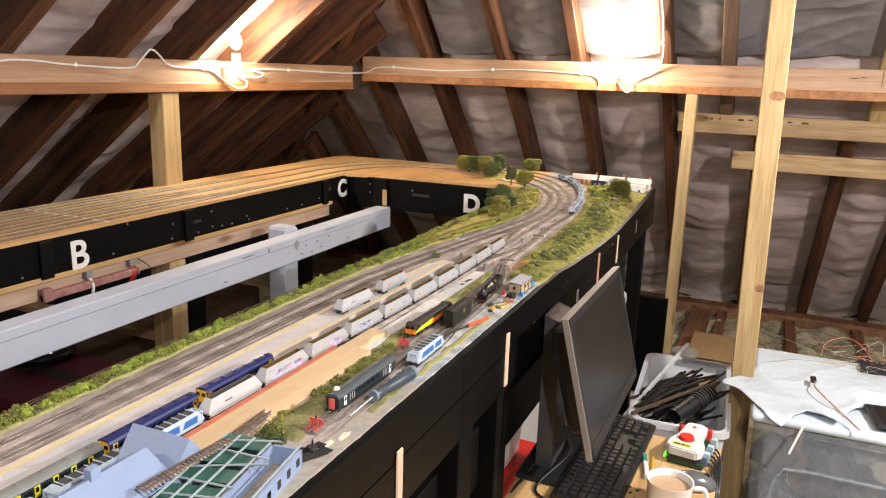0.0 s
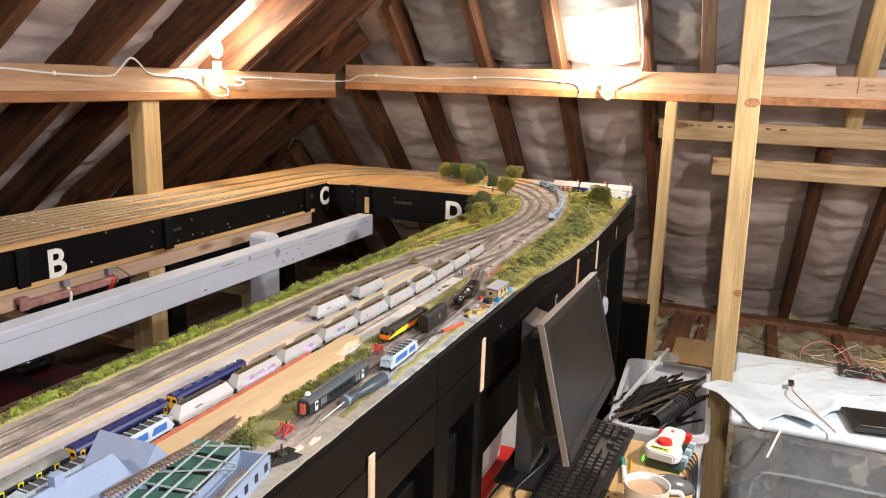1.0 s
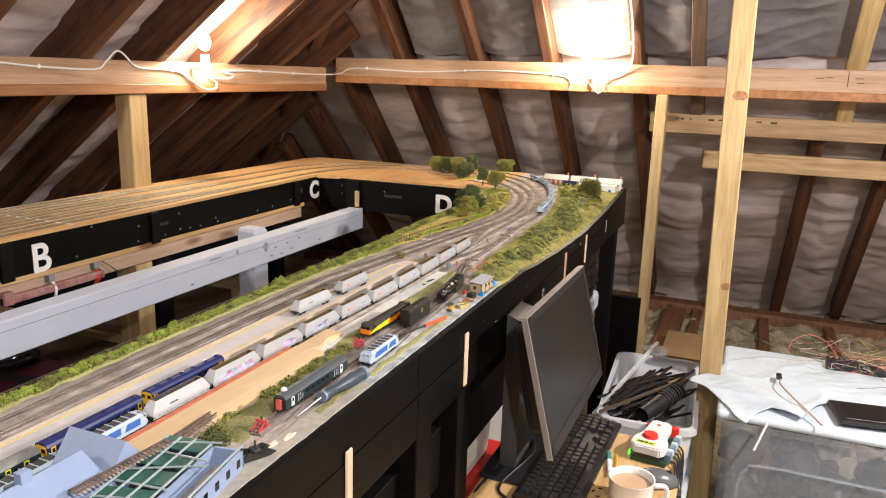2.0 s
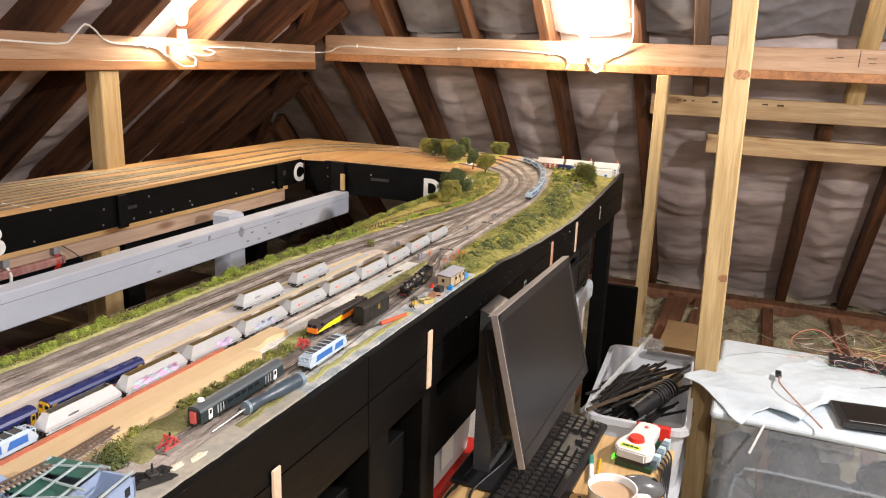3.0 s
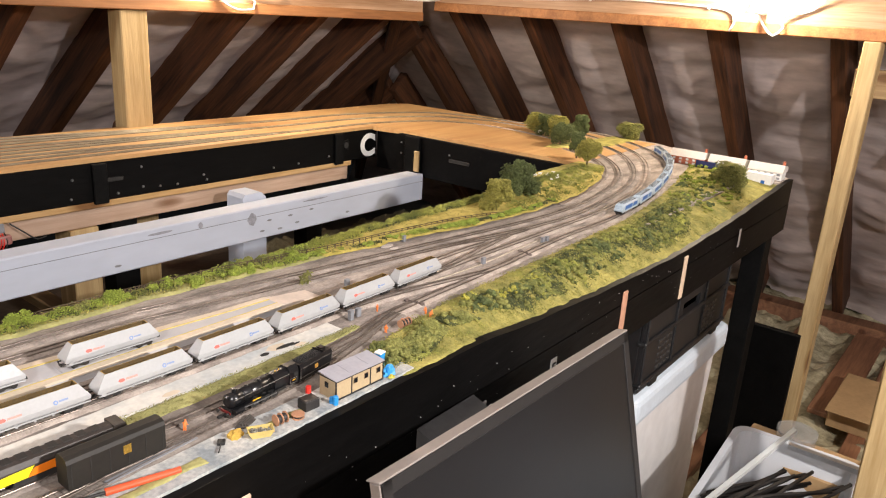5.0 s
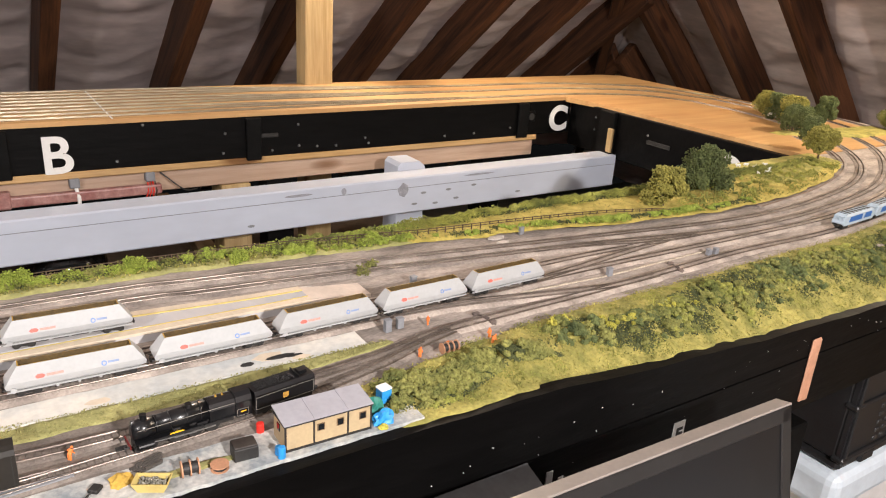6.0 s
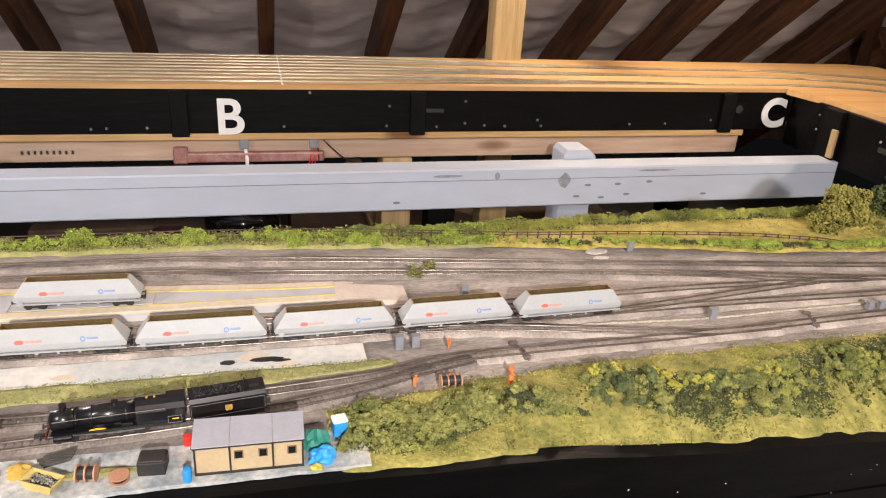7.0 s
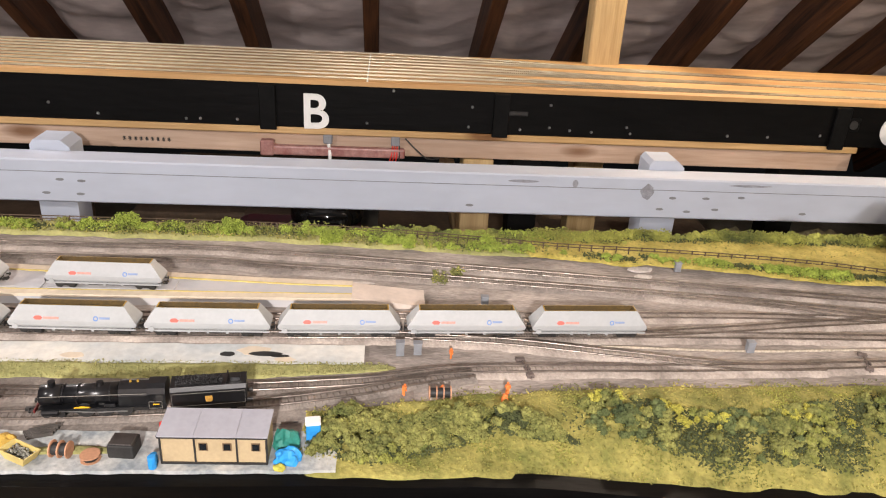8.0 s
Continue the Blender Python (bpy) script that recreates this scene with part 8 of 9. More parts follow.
bm = bmesh.new()
box(bm, -0.011, 0.0, -HW, HW, -HH, HH, 0.004, 2)
mpart("casing", bm, PLASTIC)
bm = bmesh.new()
box(bm, -0.055, -0.010, -HW * 0.82, HW * 0.82, -HH * 0.8, HH * 0.8, 0.016, 3)
mpart("back_cover", bm, PLASTIC)
for name, y0, y1, z0, z1, m in (("top_bezel", -HW, HW, HH - 0.015, HH, PLASTIC2), ("bottom_bezel", -HW, HW, -HH, -HH + 0.026, PLASTIC2), ("side_bezel", -HW, -HW + 0.015, -HH, HH, PLASTIC2), ("side_bezel", HW - 0.015, HW, -HH, HH, PLASTIC2)):
    bm = bmesh.new()
    box(bm, -0.002, 0.004, y0, y1, z0, z1, 0.0012)
    mpart(name, bm, m)
for y0, y1, z0, z1 in ((-HW - 0.0015, HW + 0.0015, HH, HH + 0.002), (-HW - 0.002, -HW, -HH, HH)):
    bm = bmesh.new()
    box(bm, -0.014 if z0 > 0 else -0.0095, 0.0035, y0, y1, z0, z1, 0.0008)
    mpart("edge_trim", bm, BEZEL, "silver-grey edge")
bm = bmesh.new()
box(bm, -0.001, 0.0022, -HW + 0.014, HW - 0.014, -HH + 0.025, HH - 0.014)
mpart("screen", bm, SCREEN, "dark glossy screen")
bm = bmesh.new()
prism(bm, [(-0.120, 0.01), (-0.083, 0.01), (-0.083, 0.354), (-0.120, 0.366)], "xz", -0.095, 0.015)
part("stand_column", bm, mat("stand_grey", (0.07, 0.072, 0.075), 0.25, 0.1, 30), mon, "glossy grey stand column")
bm = bmesh.new()
box(bm, -0.086, -0.030, -0.07, 0.0, 0.22, 0.32, 0.005)
part("stand_hinge", bm, PLASTIC, mon)
bm = bmesh.new()
box(bm, -0.15, 0.03, -0.15, 0.13, 0.0, 0.012, 0.005, 2)
part("stand_base", bm, PLASTIC, mon)
bm = bmesh.new()
box(bm, 0.0, 0.0045, 0.205, 0.209, -HH + 0.012, -HH + 0.016)
mpart("power_light", bm, GREYBOX)

kb = thing("keyboard", "black full-size computer keyboard on the desk", "keyboard", (-0.222, 1.685, 0.607), -2)
bm = bmesh.new()
prism(bm, [(-0.068, 0.0), (0.068, 0.0), (0.068, 0.009), (0.06, 0.011), (-0.06, 0.020), (-0.068, 0.018)], "xz", -0.225, 0.225)
part("case", bm, PLASTIC, kb)
KEYCAPS = {}


def key(y, row, w):
    k = round(w, 4)
    if k not in KEYCAPS:
        bm = bmesh.new()
        a, b = 0.0083, w / 2 - 0.0008
        lo = [bm.verts.new(p) for p in ((-a, -b, 0), (a, -b, 0), (a, b, 0), (-a, b, 0))]
        hi = [bm.verts.new(p) for p in ((-a + 0.0022, -b + 0.0022, 0.0085), (a - 0.0022, -b + 0.0022, 0.008), (a - 0.0022, b - 0.0022, 0.008), (-a + 0.0022, b - 0.0022, 0.0085))]
        bm.faces.new(hi)
        for i in range(4):
            bm.faces.new((lo[i], lo[(i + 1) % 4], hi[(i + 1) % 4], hi[i]))
        KEYCAPS[k] = mesh_of(bm, "key", PLASTIC2)
    o = new("key", KEYCAPS[k])
    o.parent = kb
    x = 0.050 - row * 0.019 - (0.004 if row == 5 else 0)
    o.location = (x, y, 0.0118 + (0.05 - x) * 0.075)


U = 0.019
for row, widths in enumerate(((1.25, 1.25, 1.25, 6.25, 1.25, 1.25, 1.25, 1.25), (2.25,) + (1,) * 10 + (2.75,), (1.75,) + (1,) * 11 + (2.25,), (1.5,) + (1,) * 12 + (1.5,), (1,) * 13 + (2,), (1,) * 15)):
    y = -0.218
    for w in widths:
        key(y + w * U / 2, row, w * U)
        y += w * U
for row, cols in enumerate(((0, 1, 2), (1,), (), (0, 1, 2), (0, 1, 2), (0, 1, 2))):
    for c2 in cols:
        key(0.075 + (c2 + 0.5) * U, row, U)
for row in range(5):
    for c2 in range(4):
        if row == 0 and c2 == 1:
            continue
        key(0.138 + (c2 + 0.5) * U, row, U)

mug = thing("mug", "white china mug of milky tea", "mug", (-0.072, 1.555, 0.607))
bm = bmesh.new()
prof = [(0.034, 0.0), (0.040, 0.004), (0.045, 0.03), (0.0465, 0.062), (0.0475, 0.064), (0.0440, 0.062), (0.0425, 0.03), (0.036, 0.007)]
seg = 40
rings = [[bm.verts.new((r * math.cos(k * math.tau / seg), r * math.sin(k * math.tau / seg), z)) for k in range(seg)] for r, z in prof]
for a, b in zip(rings, rings[1:]):
    for k in range(seg):
        bm.faces.new((a[k], a[(k + 1) % seg], b[(k + 1) % seg], b[k]))
bm.faces.new(rings[0][::-1])
bm.faces.new(rings[-1])
CHINA = mat("china", (0.80, 0.78, 0.74), 0.18, 0.03, 20)
part("cup", bm, CHINA, mug, "", True)
bm = bmesh.new()
tube(bm, spline([(0.045, 0.004, 0.052), (0.066, 0.010, 0.052), (0.072, 0.012, 0.034), (0.062, 0.010, 0.018), (0.043, 0.004, 0.014)], 0.004), 0.0055, 10)
part("handle", bm, CHINA, mug, "", True)
bm = bmesh.new()
cyl(bm, (0, 0, 0.045), (0, 0, 0.0485), 0.0428, seg=40)
part("tea", bm, mat("milky_tea", (0.50, 0.33, 0.20), 0.25, 0.05, 20), mug, "milky tea")

dev = thing("button_controller", "white and grey controller with a red button and a green label", "controller", (-0.055, 1.815, 0.607), -8)
bm = bmesh.new()
prism(bm, [(-0.030, -0.075), (0.030, -0.075), (0.040, -0.060), (0.040, -0.030), (0.026, 0.005), (0.024, 0.070), (0.014, 0.080), (-0.018, 0.080), (-0.027, 0.070), (-0.030, 0.005), (-0.042, -0.030), (-0.042, -0.060)], "xy", 0.022, 0.044)
bmesh.ops.bevel(bm, geom=bm.edges[:], offset=0.003, segments=2, affect="EDGES")
part("case", bm, mat("device_white", (0.70, 0.69, 0.67), 0.4, 0.05, 30), dev)
bm = bmesh.new()
prism(bm, [(-0.028, -0.073), (0.028, -0.073), (0.038, -0.058), (0.038, -0.030), (0.024, 0.005), (0.022, 0.078), (-0.024, 0.078), (-0.028, 0.005), (-0.040, -0.030), (-0.040, -0.058)], "xy", 0.014, 0.023)
part("base", bm, PLASTIC, dev)
bm = bmesh.new()
cyl(bm, (-0.006, -0.018, 0.043), (-0.006, -0.018, 0.052), 0.019, 0.016, 24)
part("button", bm, RED, dev, "red push button")
bm = bmesh.new()
cyl(bm, (-0.004, 0.052, 0.043), (-0.004, 0.052, 0.0465), 0.005, 0.004, 14)
part("small_button", bm, PINKRED, dev)
bm = bmesh.new()
box(bm, -0.030, 0.014, -0.062, -0.046, 0.0435, 0.0448)
lab = part("label", bm, mat("lime_label", (0.55, 0.72, 0.05), 0.5, 0.1, 60), dev, "lime green label")
bm = bmesh.new()
for x0, x1, y0, y1 in ((-0.026, -0.010, -0.058, -0.051), (-0.008, -0.002, -0.058, -0.050), (0.0, 0.010, -0.057, -0.052)):
    box(bm, x0, x1, y0, y1, 0.0445, 0.0452)
part("print_bar", bm, UNDER, lab)
bm = bmesh.new()
box(bm, -0.035, 0.045, -0.07, 0.07, 0.0, 0.0135, 0.001)
part("circuit_board", bm, mat("board_green", (0.02, 0.07, 0.035), 0.5, 0.4, 90), dev, "dark green circuit board")
for k in range(6):
    bm = bmesh.new()
    box(bm, 0.038, 0.052, -0.055 + k * 0.02, -0.040 + k * 0.02, 0.005, 0.028, 0.001)
    part("terminal", bm, mat("pale_terminal", (0.42, 0.55, 0.60), 0.45, 0.1, 60) if k % 2 else HANDLE2, dev, "pale blue terminal")
for k in range(5):
    bm = bmesh.new()
    tube(bm, spline([(0.048, -0.045 + 0.02 * k, 0.012), (0.066, -0.06 + 0.018 * k, 0.012), (0.074 + 0.004 * k, -0.10, 0.0), (0.08 + 0.004 * k, -0.14, -0.05), (0.078, -0.16, -0.2)], 0.012), 0.0022)
    part("lead", bm, PLASTIC, dev, "black lead")
bm = bmesh.new()
box(bm, -0.0436, -0.040, -0.068, -0.050, 0.008, 0.018, 0.001)
part("indicator", bm, glow("green_indicator", (0.15, 0.9, 0.05), 1.5), dev, "lit green indicator")
ms = thing("mouse", "grey computer mouse behind the mug", "mouse", (-0.035, 1.665, 0.607), -70)
bm = bmesh.new()
bmesh.ops.create_uvsphere(bm, u_segments=24, v_segments=14, radius=1)
for vtx in bm.verts:
    vtx.co = Vector((vtx.co.x * 0.031, vtx.co.y * 0.055, max(0, vtx.co.z) * 0.034))
part("shell", bm, mat("mouse_grey", (0.10, 0.105, 0.11), 0.25, 0.08, 30), ms, "", True)
bm = bmesh.new()
cyl(bm, (-0.003, 0.030, 0.0255), (0.003, 0.030, 0.0255), 0.007, seg=14)
part("wheel", bm, PLASTIC, ms)
mk = thing("marker_pen", "white marker pen with a green cap", "pen", (-0.138, 1.69, 0.613), 12)
bm = bmesh.new()
cyl(bm, (0, -0.045, 0), (0, 0.02, 0), 0.006, seg=14)
part("barrel", bm, WHITE, mk)
bm = bmesh.new()
cyl(bm, (0, 0.02, 0), (0, 0.06, 0), 0.0063, 0.0058, 14)
part("cap", bm, TEAL, mk, "teal green cap")
pc = thing("pencil", "yellow pencil lying on the desk", "pencil", (-0.125, 1.71, 0.6105), 8)
bm = bmesh.new()
cyl(bm, (0, -0.03, 0), (0, 0.04, 0), 0.0034, seg=6)
part("shaft", bm, YEL, pc)
for k in range(9):
    bm = bmesh.new()
    box(bm, -0.004, 0.004, -0.002, 0.002, 0, 0.002, 0.0005)
    o = solid("black_scrap", bm, UNDER, "small black plastic scrap on the desk", "scrap", group="desk scraps")
    o.matrix_basis = pose(-0.155 + rng.uniform(-0.02, 0.02), 1.56 + rng.uniform(-0.04, 0.04), 0.607, 0, 0, rng.uniform(0, 180))
for i, pts in enumerate((((-0.30, 1.45, 0.612), (-0.34, 1.50, 0.612), (-0.30, 1.62, 0.64), (-0.33, 1.75, 0.613), (-0.30, 1.84, 0.612)), ((-0.34, 1.70, 0.66), (-0.37, 1.58, 0.613), (-0.385, 1.45, 0.60), (-0.40, 1.42, 0.5)), ((-0.35, 1.68, 0.64), (-0.375, 1.52, 0.612), (-0.40, 1.44, 0.56), (-0.41, 1.40, 0.4)), ((0.012, 1.72, 0.55), (0.03, 1.70, 0.45), (0.02, 1.66, 0.30), (0.04, 1.60, 0.1)))):
    bm = bmesh.new()
    tube(bm, spline(pts, 0.012), 0.003, 8)
    solid("power_lead", bm, PLASTIC, "black power lead on and behind the desk", "cable", group="desk leads", smooth=True)

# ---- tubs ----
MILKY = clear("milky_plastic", (0.70, 0.75, 0.80), 0.3, 0.17)
MILKY2 = clear("frosted_plastic", (0.76, 0.79, 0.83), 0.35, 0.72)


def tub(label, at, sx, sy, h, rz=0.0, lid=None, clips=(), material=None, open_top=True, taper=0.94, group="", lidh=0.025):
    """A moulded storage tub: tapered thin walls, base, rolled rim; a lid and clips where it has them."""
    material = material or MILKY
    t = thing("storage_tub", label, "tub", at, rz, group)
    bm = bmesh.new()

    def loop(w, d, z, r=0.04):
        out = []
        for cx, cy, a0 in ((w - r, d - r, 0), (-w + r, d - r, 90), (-w + r, -d + r, 180), (w - r, -d + r, 270)):
            for k in range(5):
                a = radians(a0 + 22.5 * k)
                out.append(bm.verts.new((cx + r * math.cos(a), cy + r * math.sin(a), z)))
        return out
    w, d = sx / 2, sy / 2
    loops = [loop(w * taper, d * taper, 0), loop(w, d, h - 0.02), loop(w + 0.012, d + 0.012, h - 0.018), loop(w + 0.012, d + 0.012, h), loop(w - 0.003, d - 0.003, h), loop(w * taper - 0.003, d * taper - 0.003, 0.004)]
    n = len(loops[0])
    for a, b in zip(loops, loops[1:]):
        for k in range(n):
            bm.faces.new((a[k], a[(k + 1) % n], b[(k + 1) % n], b[k]))
    bm.faces.new(loops[0][::-1])
    bm.faces.new(loops[-1])
    part("body", bm, material, t)
    if lid:
        bm = bmesh.new()
        box(bm, -w - 0.016, w + 0.016, -d - 0.016, d + 0.016, h + 0.026 - lidh, h + 0.026, 0.012 if lidh < 0.03 else 0.02, 3)
        part("lid", bm, lid, t)
    for x in clips:
        bm = bmesh.new()
        box(bm, x - 0.045, x + 0.045, -d - 0.030, -d - 0.012, h - 0.030, h + 0.012, 0.004)
        part("clip", bm, RED, t, "red lid clip")
    return t


tub("frosted storage tub under the open one", (-0.140, 2.46, FLOOR - 0.19), 0.29, 0.54, 0.389, 0, MILKY2, (), MILKY2)
tub("clear open tub full of black track offcuts", (-0.128, 2.470, 0.30), 0.265, 0.56, 0.20, 3, None, (0.05,), MILKY2)
bm = bmesh.new()
OFFCUT = mat("black_offcut", (0.018, 0.016, 0.015), 0.5, 0.4, 30)
for k in range(64):
    a = radians(62 + rng.uniform(-16, 16))
    c0 = Vector((-0.13 + rng.uniform(-0.07, 0.08), 2.44 + rng.uniform(-0.10, 0.10), 0.42 + 0.0017 * k + rng.uniform(0, 0.01)))
    dvec = Vector((math.cos(a), math.sin(a), rng.uniform(-0.02, 0.12)))
    ln = rng.uniform(0.07, 0.15)
    st2 = thing("track_offcut", "black offcut of flexible track in the tub", "offcut", (0, 0, 0), 0, "track offcuts")
    bm = bmesh.new()
    p0, p1 = c0 - dvec * ln, c0 + dvec * ln
    tube(bm, [p0, (p0 + p1) / 2 + Vector((0, 0, 0.006)), p1], 0.0042, 5)
    part("strip", bm, OFFCUT, st2)
for p0, p1, r, m, lab in (((-0.27, 2.22, 0.48), (-0.14, 2.62, 0.60), 0.007, clear("clear_rod", (0.75, 0.77, 0.75), 0.2, 0.55), "pale clear plastic strip across the tub"), ((-0.24, 2.14, 0.53), (-0.06, 2.42, 0.545), 0.005, BARK, "bare wood lath across the tub")):
    bm = bmesh.new()
    tube(bm, [p0, p1], r, 4)
    solid("loose_lath", bm, m, lab, "lath")
t = thing("black_pipe", "short black pipe with a ribbed sleeve in the tub", "pipe")
bm = bmesh.new()
a, b = Vector((-0.130, 2.24, 0.50)), Vector((-0.065, 2.36, 0.525))
cyl(bm, a, b, 0.022, 0.026, 20, caps=False)
cyl(bm, a + (b - a) * 0.02, b, 0.018, 0.020, 20, caps=False)
part("pipe", bm, PLASTIC, t, "", True)
for k in range(7):
    bm = bmesh.new()
    q = a + (b - a) * (0.72 + k * 0.09)
    cyl(bm, q, q + (b - a) * 0.04, 0.028, 0.028, 20)
    part("rib", bm, UNDER, t)
bm = bmesh.new()
cyl(bm, (-0.16, 2.80, 0.44), (-0.16, 2.80, 0.51), 0.045, 0.045, 24, caps=False)
cyl(bm, (-0.16, 2.80, 0.505), (-0.16, 2.80, 0.512), 0.047, 0.047, 24)
solid("glass_jar", bm, clear("jar_glass", (0.45, 0.44, 0.42), 0.1, 0.25), "clear jar with a steel rim behind the tub", "jar")
beam("jar_shelf", -0.28, -0.02, 2.74, 2.90, FLOOR - 0.19, 0.44, CARD, "brown carton under the jar", "carton")
bm = bmesh.new()
box(bm, -0.16, 0.0, 2.715, 2.73, 0.50, 0.512)
solid("metal_bar", bm, STEEL, "bright metal bar behind the tub", "bar")

TOWEL2 = mat("pale_bag", (0.55, 0.55, 0.53), 0.5, 0.15, 20)
tub("large clear tub with dark contents and a clear lid", (0.345, 2.465, FLOOR - 0.19), 0.51, 0.55, 0.675, 0, mat("frosted_blue_lid", (0.62, 0.70, 0.76), 0.3, 0.1, 14), (), MILKY)
for k in range(24):
    heap("packed_bag", "dark and pale crumpled bag in the large tub", (0.17 + (k % 4) * 0.115 + 0.02 * math.sin(k * 3.1), 2.27 + (k % 3) * 0.13, 0.0 + 0.075 * (k // 4) + 0.06), (0.06, 0.055, 0.07), (PLASTIC, GREYBOX, PLASTIC2, SHADE, PLASTIC, TOWEL2, PLASTIC2)[(k * 5) % 7], 50 + k)
bm = bmesh.new()
tube(bm, spline([(0.145, 2.196, -0.05), (0.150, 2.189, 0.34), (0.17, 2.187, 0.42), (0.22, 2.186, 0.44), (0.55, 2.186, 0.44)], 0.02), 0.004, 6)
solid("moulded_rib", bm, MILKY, "moulded rib on the tub side", "rib", kind="structure")
TOWEL = mat("white_sheet", (0.54, 0.61, 0.66), 0.85, 0.05, 16, bump=0.0008)
nx, ny = 110, 60
vs, fs = [], []
HEM = lerp_table([(-0.012, 2.350), (0.02, 2.335), (0.066, 2.270), (0.12, 2.160), (0.151, 2.132), (0.185, 2.20), (0.214, 2.235), (0.25, 2.21), (0.288, 2.185), (0.315, 2.26), (0.34, 2.315), (0.38, 2.36), (0.427, 2.37), (0.47, 2.33), (0.60, 2.30)])
TAIL = lerp_table([(-0.012, 2.372), (0.033, 2.420), (0.07, 2.50), (0.101, 2.575), (0.175, 2.635), (0.279, 2.670), (0.60, 2.70)])
for j in range(ny + 1):
    for i in range(nx + 1):
        u, v = i / nx, j / ny
        x = -0.012 + u * 0.60
        y = HEM(x) + (TAIL(x) - HEM(x)) * v
        soft = noise.noise(Vector((x * 6, y * 6, 3))) * 0.008 + (1 - abs(noise.noise(Vector((x * 5 + y * 3, y * 4 - x * 5, 9))))) ** 5 * 0.007
        z = 0.596 + soft + 0.002 * noise.noise(Vector((x * 40, y * 40, 2)))
        if y < 2.19:
            z -= (2.19 - y) * 0.25
        if x < 0.09:
            z -= (0.09 - x) * 0.10
        vs.append((x, y, z))
for j in range(ny):
    for i in range(nx):
        o = j * (nx + 1) + i
        fs.append((o, o + 1, o + nx + 2, o + nx + 1))
bm = bmesh.new()
tw2 = new("white_sheeting", quick_mesh("white_sheeting", vs, fs, TOWEL, True))
tagged(tw2, "crumpled white sheeting thrown over the tub lid", "sheet")
so = tw2.modifiers.new("thick", "SOLIDIFY")
so.thickness = 0.003
WIRES = [mat("wire_%d" % k, c, 0.45, 0.05, 60) for k, c in enumerate(((0.55, 0.16, 0.12), (0.65, 0.55, 0.15), (0.20, 0.42, 0.20), (0.70, 0.42, 0.28), (0.66, 0.62, 0.58), (0.02, 0.02, 0.02), (0.42, 0.24, 0.18)))]
for k in range(44):
    c0 = Vector((0.46 + rng.normal(0, 0.06), 2.66 + rng.normal(0, 0.05), 0.615))
    pts = [c0]
    for j in range(4):
        pts.append(pts[-1] + Vector((rng.normal(0.01, 0.05), rng.normal(0, 0.05), rng.uniform(-0.02, 0.035))))
        pts[-1].z = min(0.650, max(0.607, pts[-1].z))
    bm = bmesh.new()
    tube(bm, spline(pts, 0.012), 0.0006, 5)
    solid("thin_wire", bm, WIRES[k % 7], "thin coloured wire tangled on the sheeting", "wire", group="wire tangle")
bm = bmesh.new()
tube(bm, spline([(0.27, 2.70, 0.605), (0.28, 2.72, 0.645), (0.33, 2.74, 0.668), (0.38, 2.73, 0.655), (0.42, 2.68, 0.615)], 0.01), 0.0012, 5)
solid("thin_wire", bm, WIRES[0], "looped red wire above the sheeting", "wire", group="wire tangle")
pl = thing("plug_lead", "black connector on a brown lead over the sheeting", "lead", (0.235, 2.43, 0.615), 0)
bm = bmesh.new()
box(bm, -0.008, 0.008, -0.018, 0.018, 0, 0.010, 0.002)
part("connector", bm, PLASTIC, pl)
bm = bmesh.new()
tube(bm, spline([(0.004, -0.018, 0.005), (0.002, -0.07, 0.008), (0.03, -0.14, 0.004), (0.07, -0.21, -0.006), (0.10, -0.27, -0.012)], 0.01), 0.0022, 6)
part("lead", bm, WIRES[6], pl)
tr = thing("phone_tray", "dark glass tray with gadgets on the tub", "tray", (0.50, 2.28, 0.596), 8)
bm = bmesh.new()
box(bm, -0.13, 0.12, -0.06, 0.08, 0.0, 0.014, 0.006, 2)
part("tray", bm, PLASTIC, tr)
bm = bmesh.new()
box(bm, -0.11, 0.10, -0.045, 0.06, 0.0135, 0.016, 0.001)
part("glass", bm, SCREEN, tr)
tr2 = thing("circuit_strip", "black circuit strip with rows of holes", "circuit", (0.52, 2.66, 0.597), -3)
bm = bmesh.new()
box(bm, -0.14, 0.10, -0.04, 0.03, 0.0, 0.022, 0.003)
part("strip", bm, PLASTIC, tr2)
for k in range(14):
    bm = bmesh.new()
    box(bm, -0.13 + k * 0.016, -0.123 + k * 0.016, 0.015, 0.022, 0.021, 0.024)
    part("pin", bm, STEEL, tr2)
bm = bmesh.new()
tube(bm, [(0.205, 2.17, 0.575), (0.180, 2.15, 0.50)], 0.004, 4)
solid("white_strap", bm, WHITE, "white strap hanging from the sheeting", "strap")

# ---- boxes under the layout ----
tub("white frosted tub with a pale lid under the layout", (-0.616, 2.7275, FLOOR - 0.19), 0.36, 0.593, 0.731, 0, mat("pale_lid", (0.70, 0.79, 0.87), 0.35, 0.06, 20), (), mat("frosted_white", (0.82, 0.79, 0.76), 0.45, 0.10, 4, second=(0.90, 0.90, 0.90)), lidh=0.078)
cr = thing("folding_crate", "black folding crate with slotted sides standing on a tub", "crate", (-0.598, 2.705, 0.644), 0)
CH, CL = 0.198, 0.275
CRATEGREY = mat("crate_worn_black", (0.035, 0.035, 0.036), 0.3, 0.2, 60)
bm = bmesh.new()
box(bm, -0.165, 0.165, -CL, CL, 0.0, 0.02, 0.006)
part("base", bm, PLASTIC, cr)
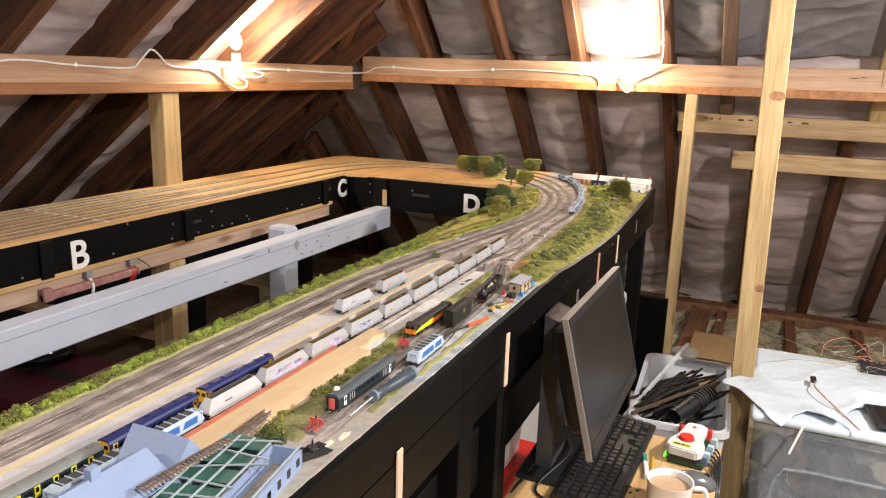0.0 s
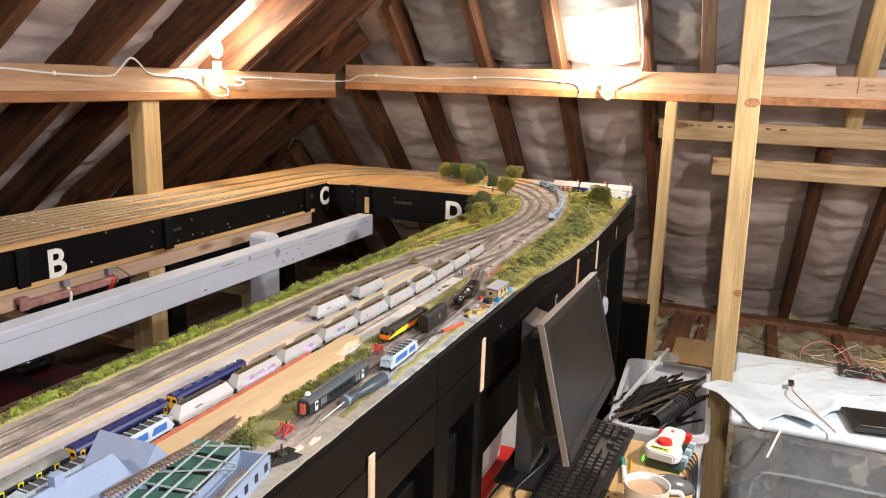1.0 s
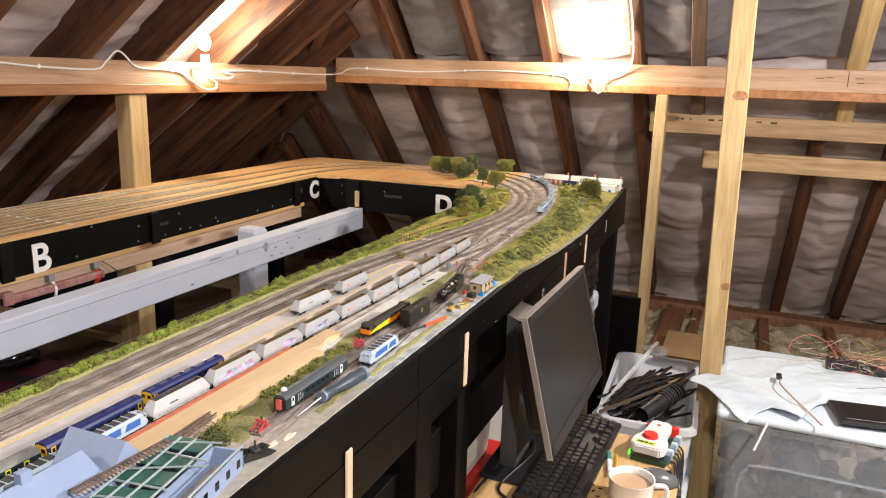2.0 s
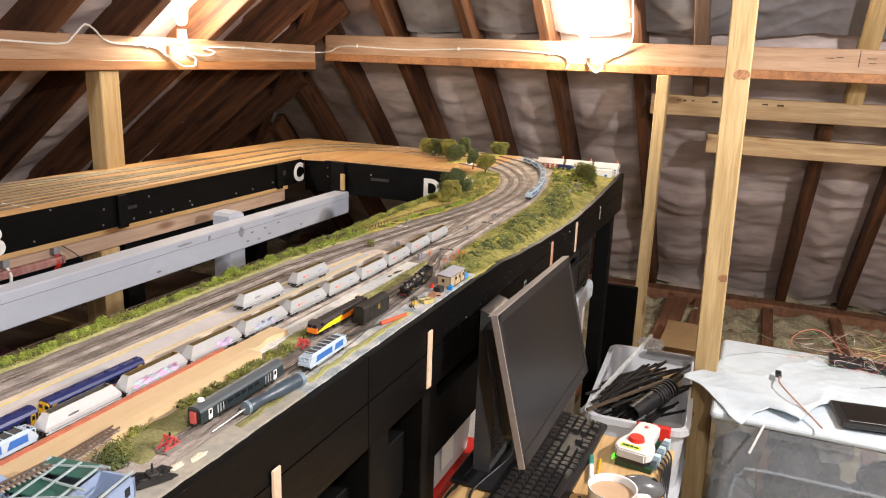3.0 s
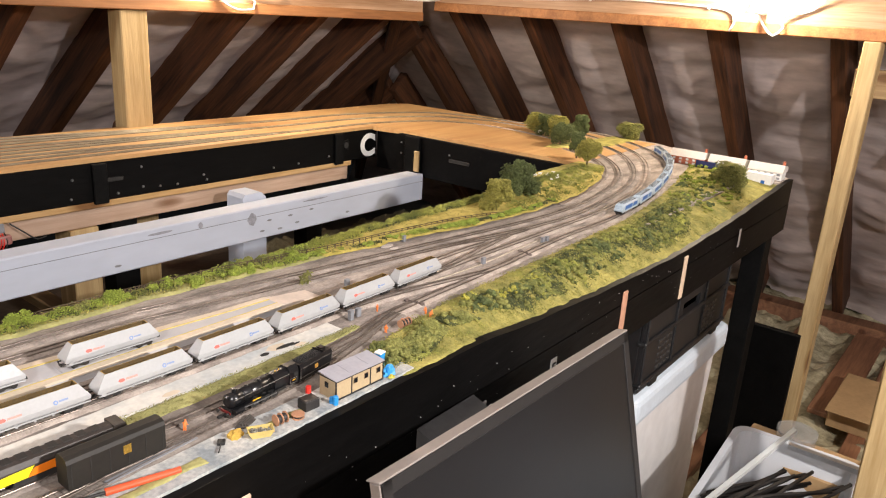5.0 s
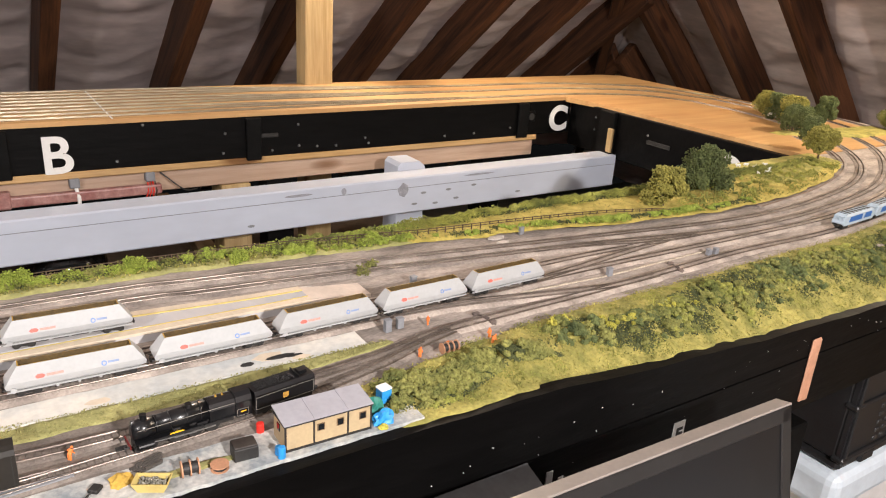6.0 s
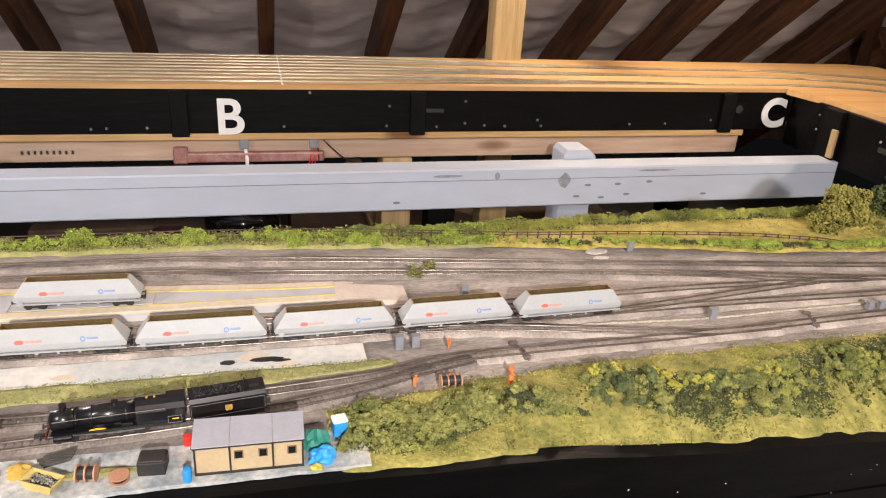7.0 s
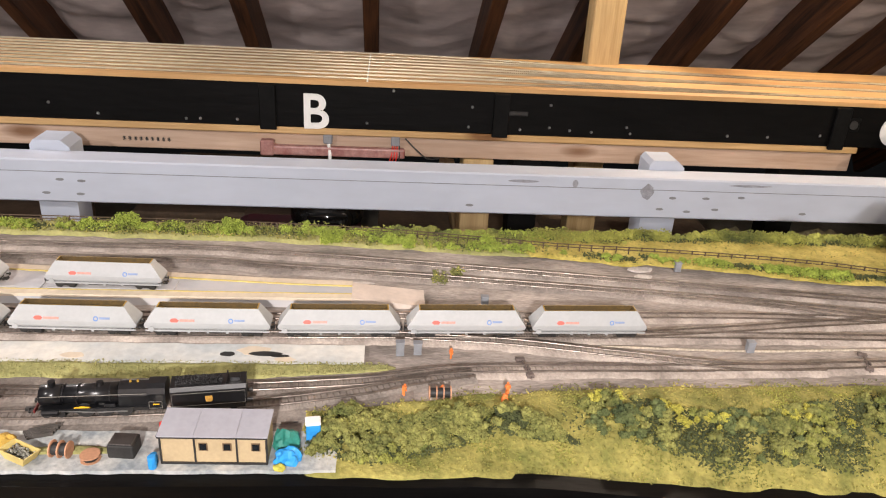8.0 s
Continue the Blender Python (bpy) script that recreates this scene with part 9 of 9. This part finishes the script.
for s in (-1, 1):
    x = s * 0.160
    for y0, y1, z0, z1 in ((-CL, CL, 0.02, 0.128), (-CL, -0.055, 0.128, 0.158), (0.055, CL, 0.128, 0.158), (-CL, CL, 0.158, CH)):
        bm = bmesh.new()
        box(bm, x - 0.004, x + 0.004, y0, y1, z0, z1)
        part("side_panel", bm, PLASTIC, cr)
    for y in (-CL + 0.010, -0.095, 0.095, CL - 0.010):
        bm = bmesh.new()
        box(bm, x - 0.007, x + 0.009, y - 0.005, y + 0.005, 0.02, CH - 0.01, 0.002)
        part("rib", bm, PLASTIC, cr)
    for z in (CH - 0.012, 0.018, 0.118):
        bm = bmesh.new()
        box(bm, x - 0.011, x + 0.011, -CL - 0.004, CL + 0.004, z, z + 0.011, 0.003)
        part("rim", bm, PLASTIC, cr)
    for k in range(5):
        for j in range(4):
            for y in (-0.185 + j * 0.022, 0.115 + j * 0.022):
                bm = bmesh.new()
                box(bm, x - 0.0062, x + 0.0062, y, y + 0.013, 0.034 + k * 0.016, 0.042 + k * 0.016, 0.0015)
                part("slot_rim", bm, CRATEGREY, cr)
    for y in (-0.20, 0.20):
        bm = bmesh.new()
        box(bm, x - 0.012, x + 0.012, y - 0.02, y + 0.02, 0.004, 0.024, 0.003)
        part("latch", bm, PLASTIC, cr)
for y in (-CL + 0.004, CL - 0.004):
    bm = bmesh.new()
    box(bm, -0.155, 0.155, y - 0.004, y + 0.004, 0.02, CH - 0.02, 0.003)
    part("end_panel", bm, PLASTIC, cr)
tub("clear box with a red lid under the layout", (-0.64, 1.78, FLOOR - 0.19), 0.30, 0.42, 0.535, 0, RED, (), MILKY2)
tub("clear box with a red lid under the layout", (-0.63, 1.78, 0.455), 0.26, 0.38, 0.17, 0, MILKY2, (), MILKY2)
bm = bmesh.new()
box(bm, -0.4955, -0.494, 1.72, 1.79, 0.50, 0.57)
solid("paper_label", bm, WHITE, "white paper label on the clear box", "label")
tub("pale box standing under the layout", (-0.60, 1.18, FLOOR - 0.19), 0.26, 0.36, 0.615, 0, CARD, (), CARD)
lf = thing("edge_label", "white paper label on the black edge board", "label", (FX + 0.0135, 1.90, 0.930))
bm = bmesh.new()
box(bm, -0.0005, 0.0008, -0.0085, 0.0085, -0.016, 0.016)
part("paper", bm, WHITE, lf)
letters("F", 0.022, Matrix.Translation((0.001, 0, 0)) @ ON_X, UNDER, lf, "black letter F", 0.0002, 0.0008, "letter")
for y, z, w, h in ((2.768, 0.956, 0.006, 0.022), (1.72, 0.935, 0.004, 0.012), (1.735, 0.93, 0.003, 0.006)):
    bm = bmesh.new()
    box(bm, FX + 0.0125, FX + 0.0140, y - w, y + w, z - h, z + h)
    solid("paint_chip", bm, WHITE, "white paint chip on the edge board", "paint")
chip = []
for k in range(120):
    chip.append((FX + 0.0128, rng.uniform(1.40, 2.9), rng.uniform(0.905, 1.0)))
o = new("paint_flecks", flock_mesh("paint_flecks", chip, 0.0003, 0.0010, WHITE, 77))
tagged(o, "white paint flecks on the black boards", "paint", kind="stuff")
